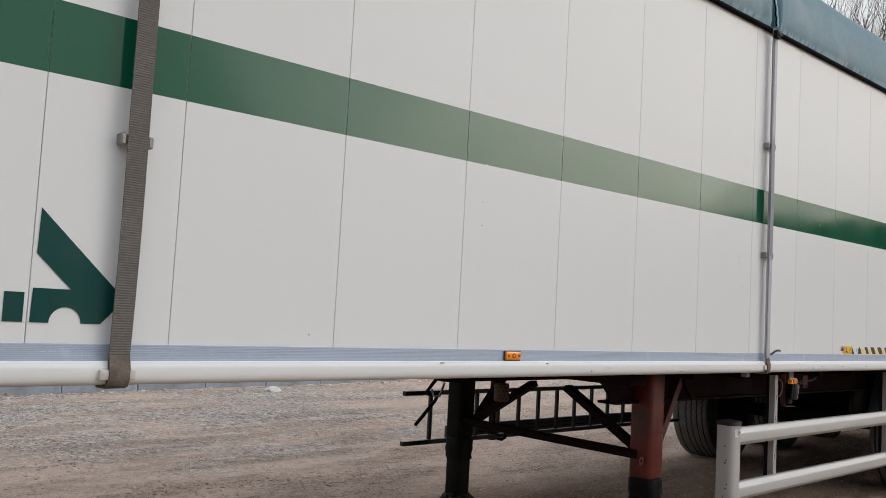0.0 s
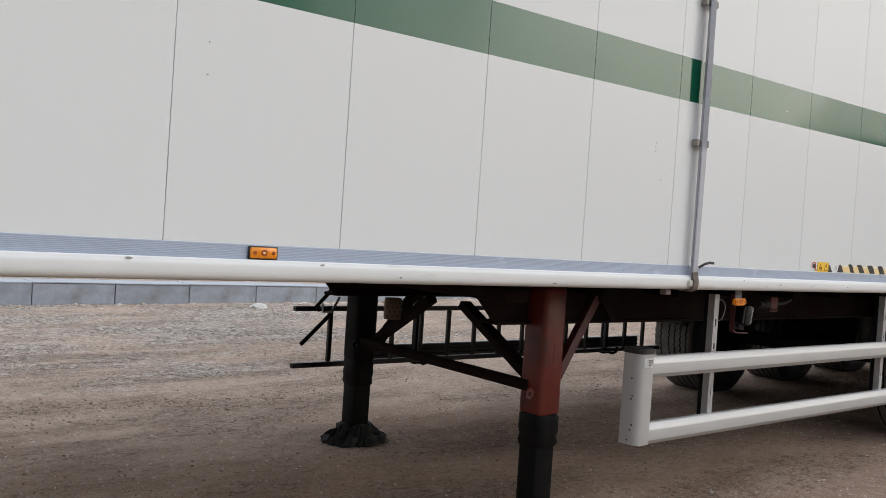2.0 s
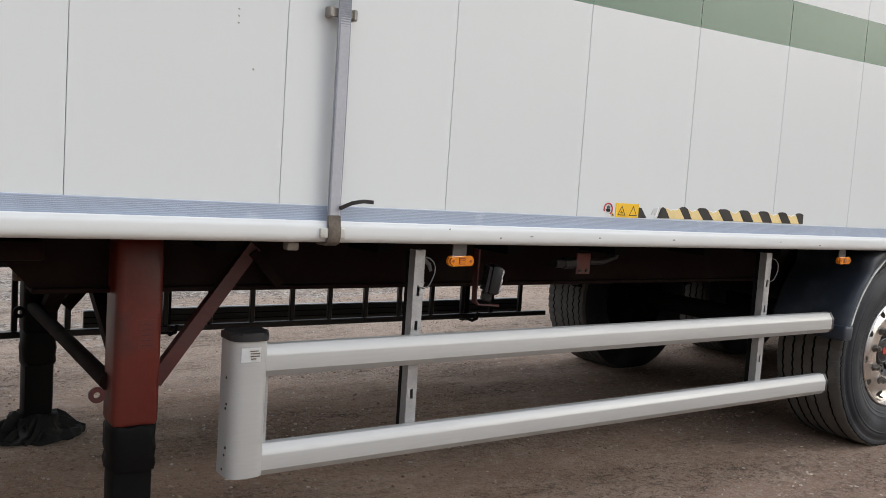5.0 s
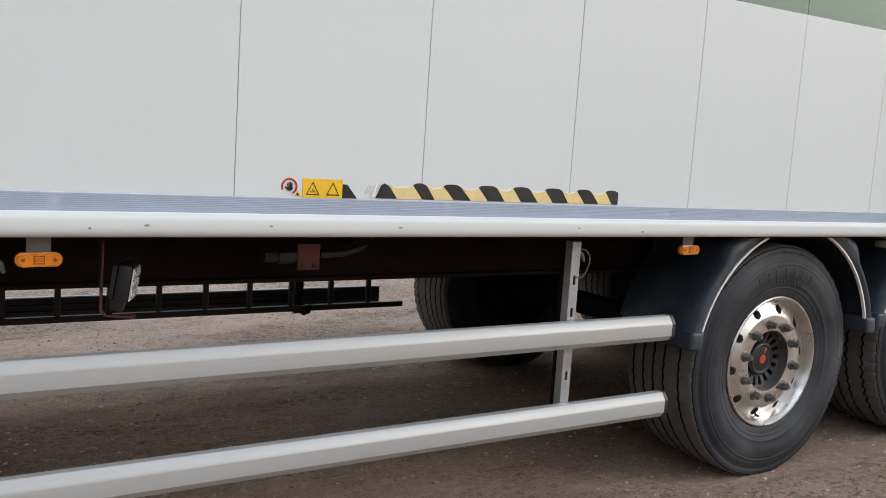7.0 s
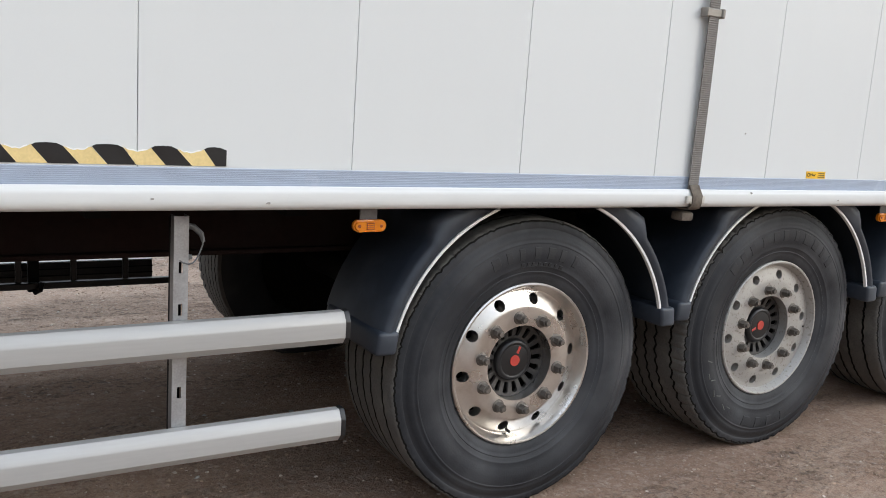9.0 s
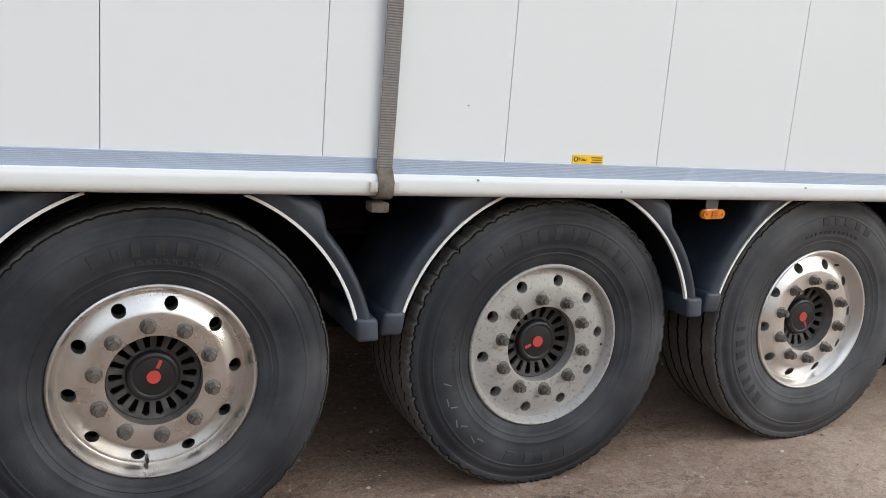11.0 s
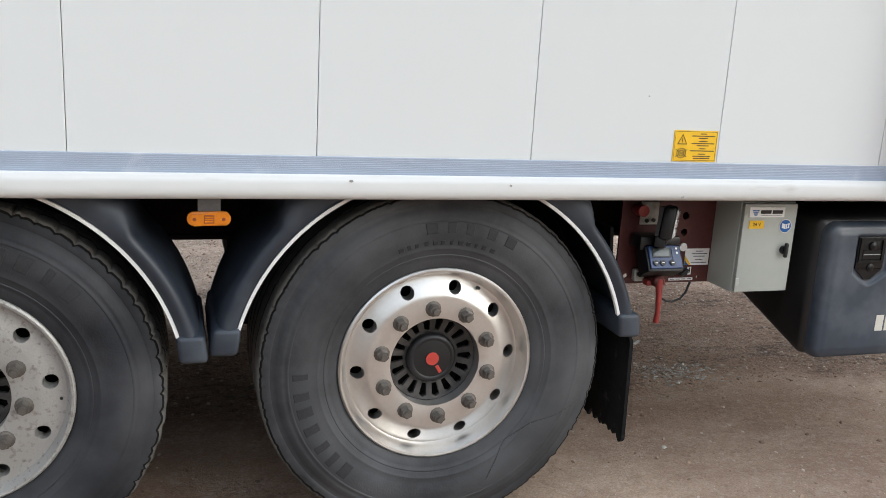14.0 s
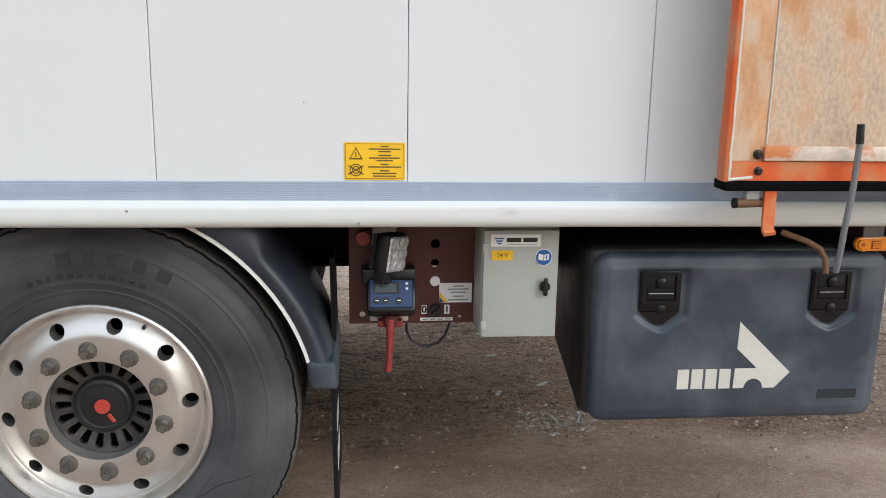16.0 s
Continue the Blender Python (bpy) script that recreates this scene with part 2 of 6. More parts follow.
ORANGE = material("orange_paint", (0.62, 0.10, 0.015), 0.45, var=0.12, scale=6, second=(0.5, 0.26, 0.12), second_at=(0.52, 0.78), second_scale=9, bump=0.05)
DOOR_TAN = material("worn_door_sheet", (0.54, 0.395, 0.28), 0.6, var=0.3, scale=9, second=(0.50, 0.25, 0.105), second_at=(0.47, 0.68), second_scale=9, bump=0.25, bump_scale=70, stretch=(1.3, 1, 0.8))
DOOR_MARGIN = material("orange_margin", (0.56, 0.30, 0.15), 0.55, var=0.2, scale=12, second=(0.56, 0.42, 0.30), second_at=(0.42, 0.64), second_scale=14, bump=0.2, bump_scale=70, stretch=(1.3, 1, 0.6))
DOOR_WORN = material("scraped_bar", (0.68, 0.56, 0.46), 0.5, var=0.2, scale=10, second=(0.58, 0.2, 0.07), second_at=(0.5, 0.6), second_scale=16, stretch=(0.6, 1, 1), bump=0.1)
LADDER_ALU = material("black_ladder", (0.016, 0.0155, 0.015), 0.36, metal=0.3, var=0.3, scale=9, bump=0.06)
# dark version of the guard rail, its shaded inner side given as colour
FAR_RAIL_SHADED = material("shaded_far_rail", (0.03, 0.028, 0.026), 0.6, var=0.3, scale=4, stretch=(0.3, 3, 3))
RUST = material("rusty_rod", (0.15, 0.075, 0.035), 0.7, var=0.3, scale=30, bump=0.1)
GREY_ROD = material("grey_rod", (0.16, 0.165, 0.17), 0.5, var=0.2, scale=20)
CONCRETE = material("grey_concrete", (0.33, 0.352, 0.392), 0.85, var=0.14, scale=2, second=(0.20, 0.2, 0.2), second_at=(0.5, 0.8), second_scale=3, bump=0.25, per_object=0.06)
CAP_STONE = material("pale_cap", (0.37, 0.385, 0.41), 0.8, var=0.12, scale=4, bump=0.15)
BRASS = material("tan_filter", (0.105, 0.074, 0.043), 0.5, metal=0.4, var=0.25, scale=30)
BARK = material("bare_bark", (0.062, 0.050, 0.044), 0.9, var=0.3, scale=3)


# ---- mesh helpers ----
def box(bm, x0, x1, y0, y1, z0, z1, bevel=0.0, seg=2):
    """A closed box, with rounded edges if bevel is given."""
    r = bmesh.ops.create_cube(bm, size=1.0)
    bmesh.ops.scale(bm, vec=(x1 - x0, y1 - y0, z1 - z0), verts=r["verts"])
    bmesh.ops.translate(bm, vec=((x0 + x1) / 2, (y0 + y1) / 2, (z0 + z1) / 2), verts=r["verts"])
    if bevel:
        edges = list({e for v in r["verts"] for e in v.link_edges})
        bmesh.ops.bevel(bm, geom=edges, offset=bevel, segments=seg, affect="EDGES", profile=0.5)
    return bm


def boxed(*args, **kw):
    return box(bmesh.new(), *args, **kw)


def tube(bm, points, radius, sides=8, flat=None):
    """A round bar through the points; flat=(a, b): half sizes of a rectangular section instead."""
    pts = [Vector(p) for p in points]
    rings = []
    for i, p in enumerate(pts):
        d = ((pts[min(i + 1, len(pts) - 1)] - p).normalized() + (p - pts[max(i - 1, 0)]).normalized()).normalized()
        up = Vector((0, 1, 0)) if abs(d.y) < 0.9 else Vector((0, 0, 1))
        a = d.cross(up).normalized()
        b = a.cross(d).normalized()
        if flat:
            ring = [p + a * (flat[0] * sx) + b * (flat[1] * sy) for sx, sy in ((-1, -1), (1, -1), (1, 1), (-1, 1))]
        else:
            r = radius[i] if isinstance(radius, (list, tuple)) else radius
            ring = [p + (a * math.cos(2 * math.pi * k / sides) + b * math.sin(2 * math.pi * k / sides)) * r for k in range(sides)]
        rings.append([bm.verts.new(v) for v in ring])
    n = len(rings[0])
    for r0, r1 in zip(rings, rings[1:]):
        for k in range(n):
            bm.faces.new((r0[k], r0[(k + 1) % n], r1[(k + 1) % n], r1[k]))
    bm.faces.new(rings[0][::-1])
    bm.faces.new(rings[-1])
    return bm


def prism(bm, outline, y0, y1):
    """A flat plate from an (x, z) outline, between y0 (front) and y1."""
    a = [bm.verts.new((x, y0, z)) for x, z in outline]
    b = [bm.verts.new((x, y1, z)) for x, z in outline]
    n = len(a)
    bm.faces.new(a)
    bm.faces.new(b[::-1])
    for i in range(n):
        bm.faces.new((a[i], b[i], b[(i + 1) % n], a[(i + 1) % n]))
    return bm


def extrude_x(bm, outline, x0, x1, steps=1):
    """A bar along x with the closed (y, z) outline."""
    rings = []
    for s in range(steps + 1):
        x = x0 + (x1 - x0) * s / steps
        rings.append([bm.verts.new((x, y, z)) for y, z in outline])
    n = len(outline)
    for r0, r1 in zip(rings, rings[1:]):
        for k in range(n):
            bm.faces.new((r0[k], r0[(k + 1) % n], r1[(k + 1) % n], r1[k]))
    bm.faces.new(rings[0][::-1])
    bm.faces.new(rings[-1])
    return bm


def lathe(bm, profile, segments=72, closed=True, mats=None):
    """Turns an (r, y) profile round the y axis."""
    rings = []
    for k in range(segments):
        a = 2 * math.pi * k / segments
        rings.append([bm.verts.new((r * math.cos(a), y, r * math.sin(a))) for r, y in profile])
    m = len(profile)
    for k in range(segments):
        r0, r1 = rings[k], rings[(k + 1) % segments]
        for i in range(m if closed else m - 1):
            f = bm.faces.new((r0[i], r1[i], r1[(i + 1) % m], r0[(i + 1) % m]))
            if mats:
                f.material_index = mats[i]
    return bm


def disc(bm, cx, cz, r, y0, y1, sides=24):
    return prism(bm, [(cx + r * math.cos(2 * math.pi * k / sides), cz + r * math.sin(2 * math.pi * k / sides)) for k in range(sides)], y0, y1)


def holed(bm, outer, holes, y0, y1):
    """A plate with real holes: outlines as lists of (x, z)."""
    loops = []
    for pts in [outer] + holes:
        vs = [bm.verts.new((x, y0, z)) for x, z in pts]
        loops.append([bm.edges.new((vs[i], vs[(i + 1) % len(vs)])) for i in range(len(vs))])
    r = bmesh.ops.triangle_fill(bm, use_beauty=True, use_dissolve=False, edges=[e for lp in loops for e in lp], normal=(0, -1, 0))
    faces = [f for f in r["geom"] if isinstance(f, bmesh.types.BMFace)]
    ext = bmesh.ops.extrude_face_region(bm, geom=faces)
    vs = [v for v in ext["geom"] if isinstance(v, bmesh.types.BMVert)]
    bmesh.ops.translate(bm, vec=(0, y1 - y0, 0), verts=vs)
    return bm


def ring_pts(r, n, cx=0.0, cz=0.0, a0=0.0):
    return [(cx + r * math.cos(a0 + 2 * math.pi * k / n), cz + r * math.sin(a0 + 2 * math.pi * k / n)) for k in range(n)]


def mesh_of(name, bm, mats, smooth=None):
    """Turns a bmesh into mesh data; smooth: shade smooth below that angle."""
    bmesh.ops.recalc_face_normals(bm, faces=bm.faces)
    if smooth:
        for f in bm.faces:
            f.smooth = True
        for e in bm.edges:
            if len(e.link_faces) == 2 and e.calc_face_angle(0) > radians(smooth):
                e.smooth = False
    me = bpy.data.meshes.new(name)
    bm.to_mesh(me)
    bm.free()
    for m in mats if isinstance(mats, (list, tuple)) else [mats]:
        me.materials.append(m)
    return me


def part(name, bm, material_, parent, label="", smooth=35):
    """Links a bmesh, or mesh data, as one mesh object under a thing or a part."""
    me = bm if isinstance(bm, bpy.types.Mesh) else mesh_of(name, bm, material_, smooth)
    ob = new(name, me)
    ob.parent = parent
    return tagged(ob, label)


def thing(name, label, category, group="", kind="", at=(0, 0, 0)):
    ob = new(name)
    ob.empty_display_size = 0.2
    ob.location = at
    return tagged(ob, label, category, group, kind)


def lettering(name, text, x, z, y, size, mat_, parent, bold=0.0):
    """Flat letters facing the camera's side, in the built-in font."""
    cu = bpy.data.curves.new(name, "FONT")
    cu.body, cu.size, cu.extrude, cu.offset = text, size, 0.0006, bold
    cu.align_x, cu.align_y = "CENTER", "CENTER"
    tmp = bpy.data.objects.new(name, cu)
    scene.collection.objects.link(tmp)
    dg = bpy.context.evaluated_depsgraph_get()
    me = bpy.data.meshes.new_from_object(tmp.evaluated_get(dg))
    bpy.data.objects.remove(tmp)
    me.transform(Matrix.Translation((x, y, z)) @ Matrix.Rotation(radians(90), 4, "X"))
    me.materials.clear()
    me.materials.append(mat_)
    return part(name, me, mat_, parent)


rnd = random.Random(7)


def ground_z(x, y):
    """The yard's height: a slight fall towards the trailer's front, with shallow ruts."""
    cx, cy = max(-12.0, min(12.0, x)), max(-6.0, min(12.0, y))
    fade = 1.0 if (cx == x and cy == y) else 0.0
    ruts = 0.011 * noise.noise((x * 0.7, y * 0.9, 0.3)) + 0.0055 * noise.noise((x * 2.7, y * 2.9, 1.3)) + 0.003 * noise.noise((x * 9, y * 9, 7.0))
    fall = 0.0095 * cx if cx < 0 else 0.0215 * min(cx, 3.0)
    return -0.042 + fall + 0.008 * (cy - 0.5) + fade * ruts


# ---- the trailer's body ----
X0, X1 = -8.26, 5.34           # front and rear ends
PITCH, J18 = 0.604, 3.42       # width of one panel and the place of one joint
Z_PANEL, Z_RAIL, Z_BOTTOM = 1.18, 1.132, 1.066
W = 2.52                       # body width


def stripe_z(x):
    return 1.908 + (x + 7.45) * 0.0119


def roof_z(x):
    return 3.112 + (x + 4.44) * 0.0245


trailer = thing("semi_trailer", "long white walking-floor semi-trailer with a green stripe, parked on gravel", "semi-trailer")
side = part("side_wall", boxed(X0, X1, 0.032, 0.06, 1.07, 2.98), JOINT, trailer, "inner sheet behind the side panels")

joints = [-7.855] + [J18 + (i - 18) * PITCH for i in range(23)]  # the foremost panel is narrower
edges_x = [X0] + [j for j in joints if X0 + 0.05 < j < X1 - 0.05] + [X1]
for xa, xb in zip(edges_x, edges_x[1:]):
    a, b = xa + 0.0008, xb - 0.0008
    bm = bmesh.new()
    cols = ((a, 0.0012), (a + 0.0012, 0.0), (b - 0.0012, 0.0), (b, 0.0012))
    grid = []
    for x, y in cols:
        zs = (1.128, stripe_z(x), stripe_z(x) + 0.2025, roof_z(x) + 0.03)
        grid.append([bm.verts.new((x, y, z)) for z in zs])
    for c0, c1 in zip(grid, grid[1:]):
        for k in range(3):
            f = bm.faces.new((c0[k], c1[k], c1[k + 1], c0[k + 1]))
            f.material_index = 1 if k == 1 else 0
    back = [bm.verts.new((x, 0.03, z)) for x, z in ((a, 1.128), (b, 1.128), (b, roof_z(b) + 0.03), (a, roof_z(a) + 0.03))]
    bm.faces.new(back)
    left = [v for v in grid[0]]
    bm.faces.new(left[::-1] + [back[0], back[3]])
    bm.faces.new(grid[3] + [back[2], back[1]])
    bm.faces.new([c[0] for c in grid] + [back[1], back[0]])
    bm.faces.new([c[3] for c in grid][::-1] + [back[3], back[2]])
    part("panel", bm, [WHITE_PANEL, GREEN_STRIPE], side, smooth=None)

# ribbed band over the base rail
band = [(0.004, Z_PANEL), (-0.004, Z_PANEL - 0.001)]
for k in range(9):
    z = Z_PANEL - 0.003 - k * 0.005
    band += [(-0.0046, z), (-0.0046, z - 0.0032), (-0.004, z - 0.0037), (-0.004, z - 0.0045)]
band += [(-0.004, 1.130), (0.004, 1.130)]
part("ribbed_band", extrude_x(bmesh.new(), band, X0, X1), BAND_GREY, trailer, "blue-grey ribbed band along the foot of the panels", smooth=None)

rail = [(0.0, 1.1295), (-0.014, 1.1335), (-0.023, 1.1330), (-0.0275, 1.129), (-0.0275, 1.1255), (-0.0305, 1.1225), (-0.0318, 1.112), (-0.0318, 1.094), (-0.0305, 1.084),
        (-0.0265, 1.0755), (-0.019, 1.0695), (-0.009, Z_BOTTOM), (0.06, Z_BOTTOM), (0.06, 1.1295)]
part("base_rail", extrude_x(bmesh.new(), rail, X0, X1), RAIL_WHITE, trailer, "white rounded base rail with small scuffs", smooth=50)
for x, z, w in ((-6.35, 1.128, 0.03), (-5.72, 1.124, 0.02), (-4.62, 1.083, 0.035), (-5.4, 1.09, 0.012), (-3.0, 1.092, 0.012), (-3.22, 1.118, 0.01), (-2.86, 1.1, 0.02), (-2.52, 1.1, 0.014),
                (-2.1, 1.098, 0.022), (-1.38, 1.1, 0.014), (-1.07, 1.088, 0.018), (0.9, 1.122, 0.012), (1.45, 1.092, 0.008), (2.75, 1.11, 0.01), (2.3, 1.119, 0.012), (3.3, 1.08, 0.008)):
    bm = bmesh.new()
    prism(bm, [(x + w / 2 * math.cos(t) * rnd.uniform(0.6, 1), z + 0.0035 * math.sin(t) * rnd.uniform(0.6, 1.2)) for t in (0, 0.9, 1.8, 2.7, 3.6, 4.5, 5.4)], -0.0335, -0.028)
    part("scuff", bm, SCUFF, trailer)

# far wall, ends and floor
part("far_wall", boxed(X0, X1, W - 0.06, W, Z_BOTTOM, 3.0), WHITE_PANEL, trailer)
part("front_wall", boxed(X0 - 0.06, X0 - 0.002, 0, W, Z_BOTTOM, 3.0), WHITE_PANEL, trailer)
part("far_base_rail", boxed(X0, X1, W + 0.002, W + 0.035, Z_BOTTOM, 1.14, bevel=0.012), RAIL_WHITE, trailer)
part("load_floor", boxed(X0, X1, 0.062, W - 0.062, 1.061, 1.09), SHADE_BLACK, trailer, "underside of the moving floor, near-black for the shade there")

# tarpaulin rolled over the roof edge
bm = bmesh.new()
rows_t = []
n_x = 900
sect = [(-0.012, -0.02), (-0.03, 0.03), (-0.028, 0.12), (-0.016, 0.22), (0.004, 0.32), (0.045, 0.41), (0.12, 0.46), (0.4, 0.49), (1.26, 0.53), (2.1, 0.49), (2.42, 0.42), (2.52, 0.2), (2.535, 0.0)]
for i in range(n_x + 1):
    x = X0 - 0.05 + (X1 + 0.05 - X0 + 0.05) * i / n_x
    fold = 2.6 * math.exp(-((x + 3.675) / 0.026) ** 2) - 1.1 * math.exp(-((x + 3.61) / 0.04) ** 2) - 0.9 * math.exp(-((x + 3.76) / 0.06) ** 2)
    row = []
    for y, dz in sect:
        w1 = (noise.noise((x * 1.7, y * 3, dz * 4)) * 0.014 + noise.noise((x * 6, y * 5, dz * 9)) * 0.006) * max(0.0, min(1.0, (dz + 0.02) / 0.12))
        row.append(bm.verts.new((x + fold * 0.02 * math.sin(dz * 25), y + w1 + fold * 0.022, roof_z(x) + 0.03 + dz + w1 * 0.4 - fold * 0.012)))
    rows_t.append(row)
for r0, r1 in zip(rows_t, rows_t[1:]):
    for k in range(len(sect) - 1):
        bm.faces.new((r0[k], r1[k], r1[k + 1], r0[k + 1]))
bmesh.ops.solidify(bm, geom=bm.faces[:], thickness=0.004)
tarp = part("tarpaulin", bm, TARP, trailer, "faded blue roll-over tarpaulin, creased at the strap", smooth=60)
# a tight ragged pleat where the strap pulls the sheet in
pleat = []
for k in range(15):
    f = k / 14
    dz = -0.004 + 0.36 * f
    y = -0.046 + 0.010 * f if dz < 0.12 else -0.046 + 0.010 * f + 0.30 * (dz - 0.12) ** 1.6
    pleat.append((-3.672 + 0.022 * noise.noise((k * 0.9, 4.0, 1.0)) - 0.045 * f, y, roof_z(-3.66) + 0.03 + dz))
part("pleat", tube(bmesh.new(), pleat, [0.012 - 0.007 * k / 14 for k in range(15)], 7), TARP, tarp, "ragged pleat above the strap", smooth=60)
# thin black tube that draws the ridge's shadow
part("pleat_gap", tube(bmesh.new(), [(x - 0.013, y - 0.002, z) for x, y, z in pleat], [0.0045 - 0.002 * k / 14 for k in range(15)], 6), HEM, tarp, "dark strip for the shade beside the pleat")
bm = bmesh.new()
hem_rings = []
for i in range(90):
    x = X0 + (X1 - X0) * i / 89
    z, wob = roof_z(x), 0.004 * noise.noise((x * 3, 1, 4))
    hem_rings.append([bm.verts.new(v) for v in ((x, -0.004 + wob, z - 0.002), (x, -0.020 + wob, z - 0.0015), (x, -0.028 + wob, z + 0.004), (x, -0.031 + wob, z + 0.016), (x, -0.006, z + 0.022))])
for r0, r1 in zip(hem_rings, hem_rings[1:]):
    for k in range(5):
        bm.faces.new((r0[k], r1[k], r1[(k + 1) % 5], r0[(k + 1) % 5]))
bm.faces.new(hem_rings[0])
bm.faces.new(hem_rings[-1][::-1])
part("hem", bm, HEM, tarp, "black hem of the tarpaulin")

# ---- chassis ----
chassis = part("chassis", boxed(-4.42, 5.2, 0.50, 0.63, 1.024, 1.036), CHASSIS, trailer, "red-brown steel chassis beams, darkened for the shade under the floor")
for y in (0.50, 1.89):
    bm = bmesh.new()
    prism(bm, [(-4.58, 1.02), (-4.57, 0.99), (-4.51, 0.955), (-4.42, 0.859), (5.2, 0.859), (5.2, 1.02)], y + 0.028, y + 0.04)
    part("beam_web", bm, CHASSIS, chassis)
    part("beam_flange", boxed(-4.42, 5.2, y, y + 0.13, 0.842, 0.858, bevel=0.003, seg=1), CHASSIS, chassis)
cross_me = mesh_of("cross_member", boxed(-0.035, 0.035, 0.3, W - 0.3, 1.0, 1.038), SHADE_BLACK)
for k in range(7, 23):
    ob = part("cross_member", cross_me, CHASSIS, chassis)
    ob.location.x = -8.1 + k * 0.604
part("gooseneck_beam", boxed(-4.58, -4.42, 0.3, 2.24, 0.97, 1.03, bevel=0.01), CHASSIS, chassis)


# ---- landing legs ----
def landing_leg(x, y0, near, k=1.0):
    """A square telescopic leg: red upper tube, black lower tube with a bellows collar, and a foot."""
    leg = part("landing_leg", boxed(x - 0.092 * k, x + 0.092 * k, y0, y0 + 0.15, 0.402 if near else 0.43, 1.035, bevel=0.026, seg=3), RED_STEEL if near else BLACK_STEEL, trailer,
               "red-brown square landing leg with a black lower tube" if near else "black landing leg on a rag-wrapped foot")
    gz = ground_z(x, y0 + 0.07) + 0.03
    part("lower_tube", boxed(x - 0.08 * k, x + 0.08 * k, y0 + 0.012, y0 + 0.138, gz, 0.43, bevel=0.02, seg=2), BLACK_STEEL, leg)
    bm = bmesh.new()
    rings = []
    for q, (z, g) in enumerate(((0.44, 0.004), (0.425, 0.014), (0.39, 0.011), (0.36, 0.018), (0.33, 0.010), (0.30, 0.012), (0.285, 0.002))):
        ring = []
        for i in range(20):
            a = 2 * math.pi * i / 20
            cx, cz = math.cos(a), math.sin(a)
            m = max(abs(cx), abs(cz))
            jit = rnd.uniform(-0.004, 0.004)
            ring.append(bm.verts.new((x + cx / m * (0.088 * k + g * 0.45 + jit) * (1 - 0.08 * (abs(cx * cz) * 2)), y0 + 0.075 + cz / m * (0.073 + g * 0.6 + jit), z - (0.028 if near else 0.0) + rnd.uniform(-0.006, 0.006))))
        rings.append(ring)
    for r0, r1 in zip(rings, rings[1:]):
        for i in range(20):
            bm.faces.new((r0[i], r0[(i + 1) % 20], r1[(i + 1) % 20], r1[i]))
    bm.faces.new(rings[0])
    bm.faces.new(rings[-1])
    part("collar", bm, BLACK_STEEL, leg, "torn black rubber collar", smooth=60)
    bm = bmesh.new()
    rings = []
    shape = ((-0.04, 0.15, 0.12), (-0.01, 0.15, 0.12), (0.0, 0.1, 0.09)) if near else ((-0.04, 0.19, 0.16), (-0.022, 0.2, 0.165), (-0.012, 0.19, 0.155), (0.002, 0.14, 0.12), (0.02, 0.118, 0.10), (0.04, 0.108, 0.092), (0.062, 0.10, 0.088), (0.078, 0.085, 0.075))
    for z, rx, ry in shape:
        ring = []
        for i in range(48):
            a = 2 * math.pi * i / 48
            q = Vector((rx * math.cos(a), ry * math.sin(a), z))
            # crumpled folds of the rag round the plate
            w = 0.030 * noise.noise(q * 16 + Vector((3, 1, 0))) + 0.014 * noise.noise(q * 43)
            lift = 0.030 * noise.noise(q * 14 + Vector((0, 7, 4))) + 0.012 * noise.noise(q * 37)
            k_ = 0.0 if near else 1.0
            ring.append(bm.verts.new((x + q.x + k_ * w * math.cos(a), y0 + 0.07 + q.y + k_ * w * math.sin(a), gz + z + (k_ * lift if z > -0.015 else 0))))
        rings.append(ring)
    for r0, r1 in zip(rings, rings[1:]):
        for i in range(48):
            bm.faces.new((r0[i], r0[(i + 1) % 48], r1[(i + 1) % 48], r1[i]))
    bm.faces.new(rings[0])
    bm.faces.new(rings[-1])
    foot = part("foot", bm, BLACK_STEEL if near else WEB_OLD, leg, "" if near else "crumpled dark rag round the foot plate", smooth=28)
    if not near:
        # shreds of rag splayed out round the plate
        for i in range(26):
            a, w = 2 * math.pi * (i + rnd.uniform(-0.3, 0.3)) / 26, rnd.uniform(0.010, 0.022)
            reach, top, twist = rnd.uniform(0.15, 0.215), rnd.uniform(0.02, 0.075), rnd.uniform(-0.5, 0.5)
            pts = []
            for k in range(6):
                f = k / 5
                r = 0.085 + (reach - 0.085) * f ** 0.8
                z = gz + top * (1 - f) ** 1.3 + 0.02 * math.sin(f * 5 + i) * (1 - f) + 0.006 - 0.03 * f
                b = a + twist * f
                pts.append((x + r * math.cos(b) * 1.05, y0 + 0.07 + r * math.sin(b) * 0.85, z))
            part("rag_shred", tube(bmesh.new(), pts, 0, flat=(w, 0.002)), WEB_OLD, foot)
    return leg


LEG_X = -4.12
leg_near = landing_leg(LEG_X + 0.01, 0.41, True, 0.82)
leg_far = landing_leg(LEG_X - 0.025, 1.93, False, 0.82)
bm = boxed(LEG_X + 0.008, LEG_X + 0.060, 0.4085, 0.412, 0.665, 0.765)
part("maker_plate", bm, MAKER_LINE, leg_near, "dark red riveted plate with raised lines")
for k in range(5):
    part("plate_line", boxed(LEG_X + 0.014, LEG_X + 0.054, 0.4075, 0.4086, 0.679 + k * 0.017, 0.683 + k * 0.017), RED_PLATE, leg_near)
part("cross_tube", tube(bmesh.new(), ((LEG_X - 0.06, 0.5, 0.545), (LEG_X - 0.06, 1.95, 0.562)), 0.029, 12), CHASSIS, trailer, "steel tube linking both landing legs, in the shaded steel colour")
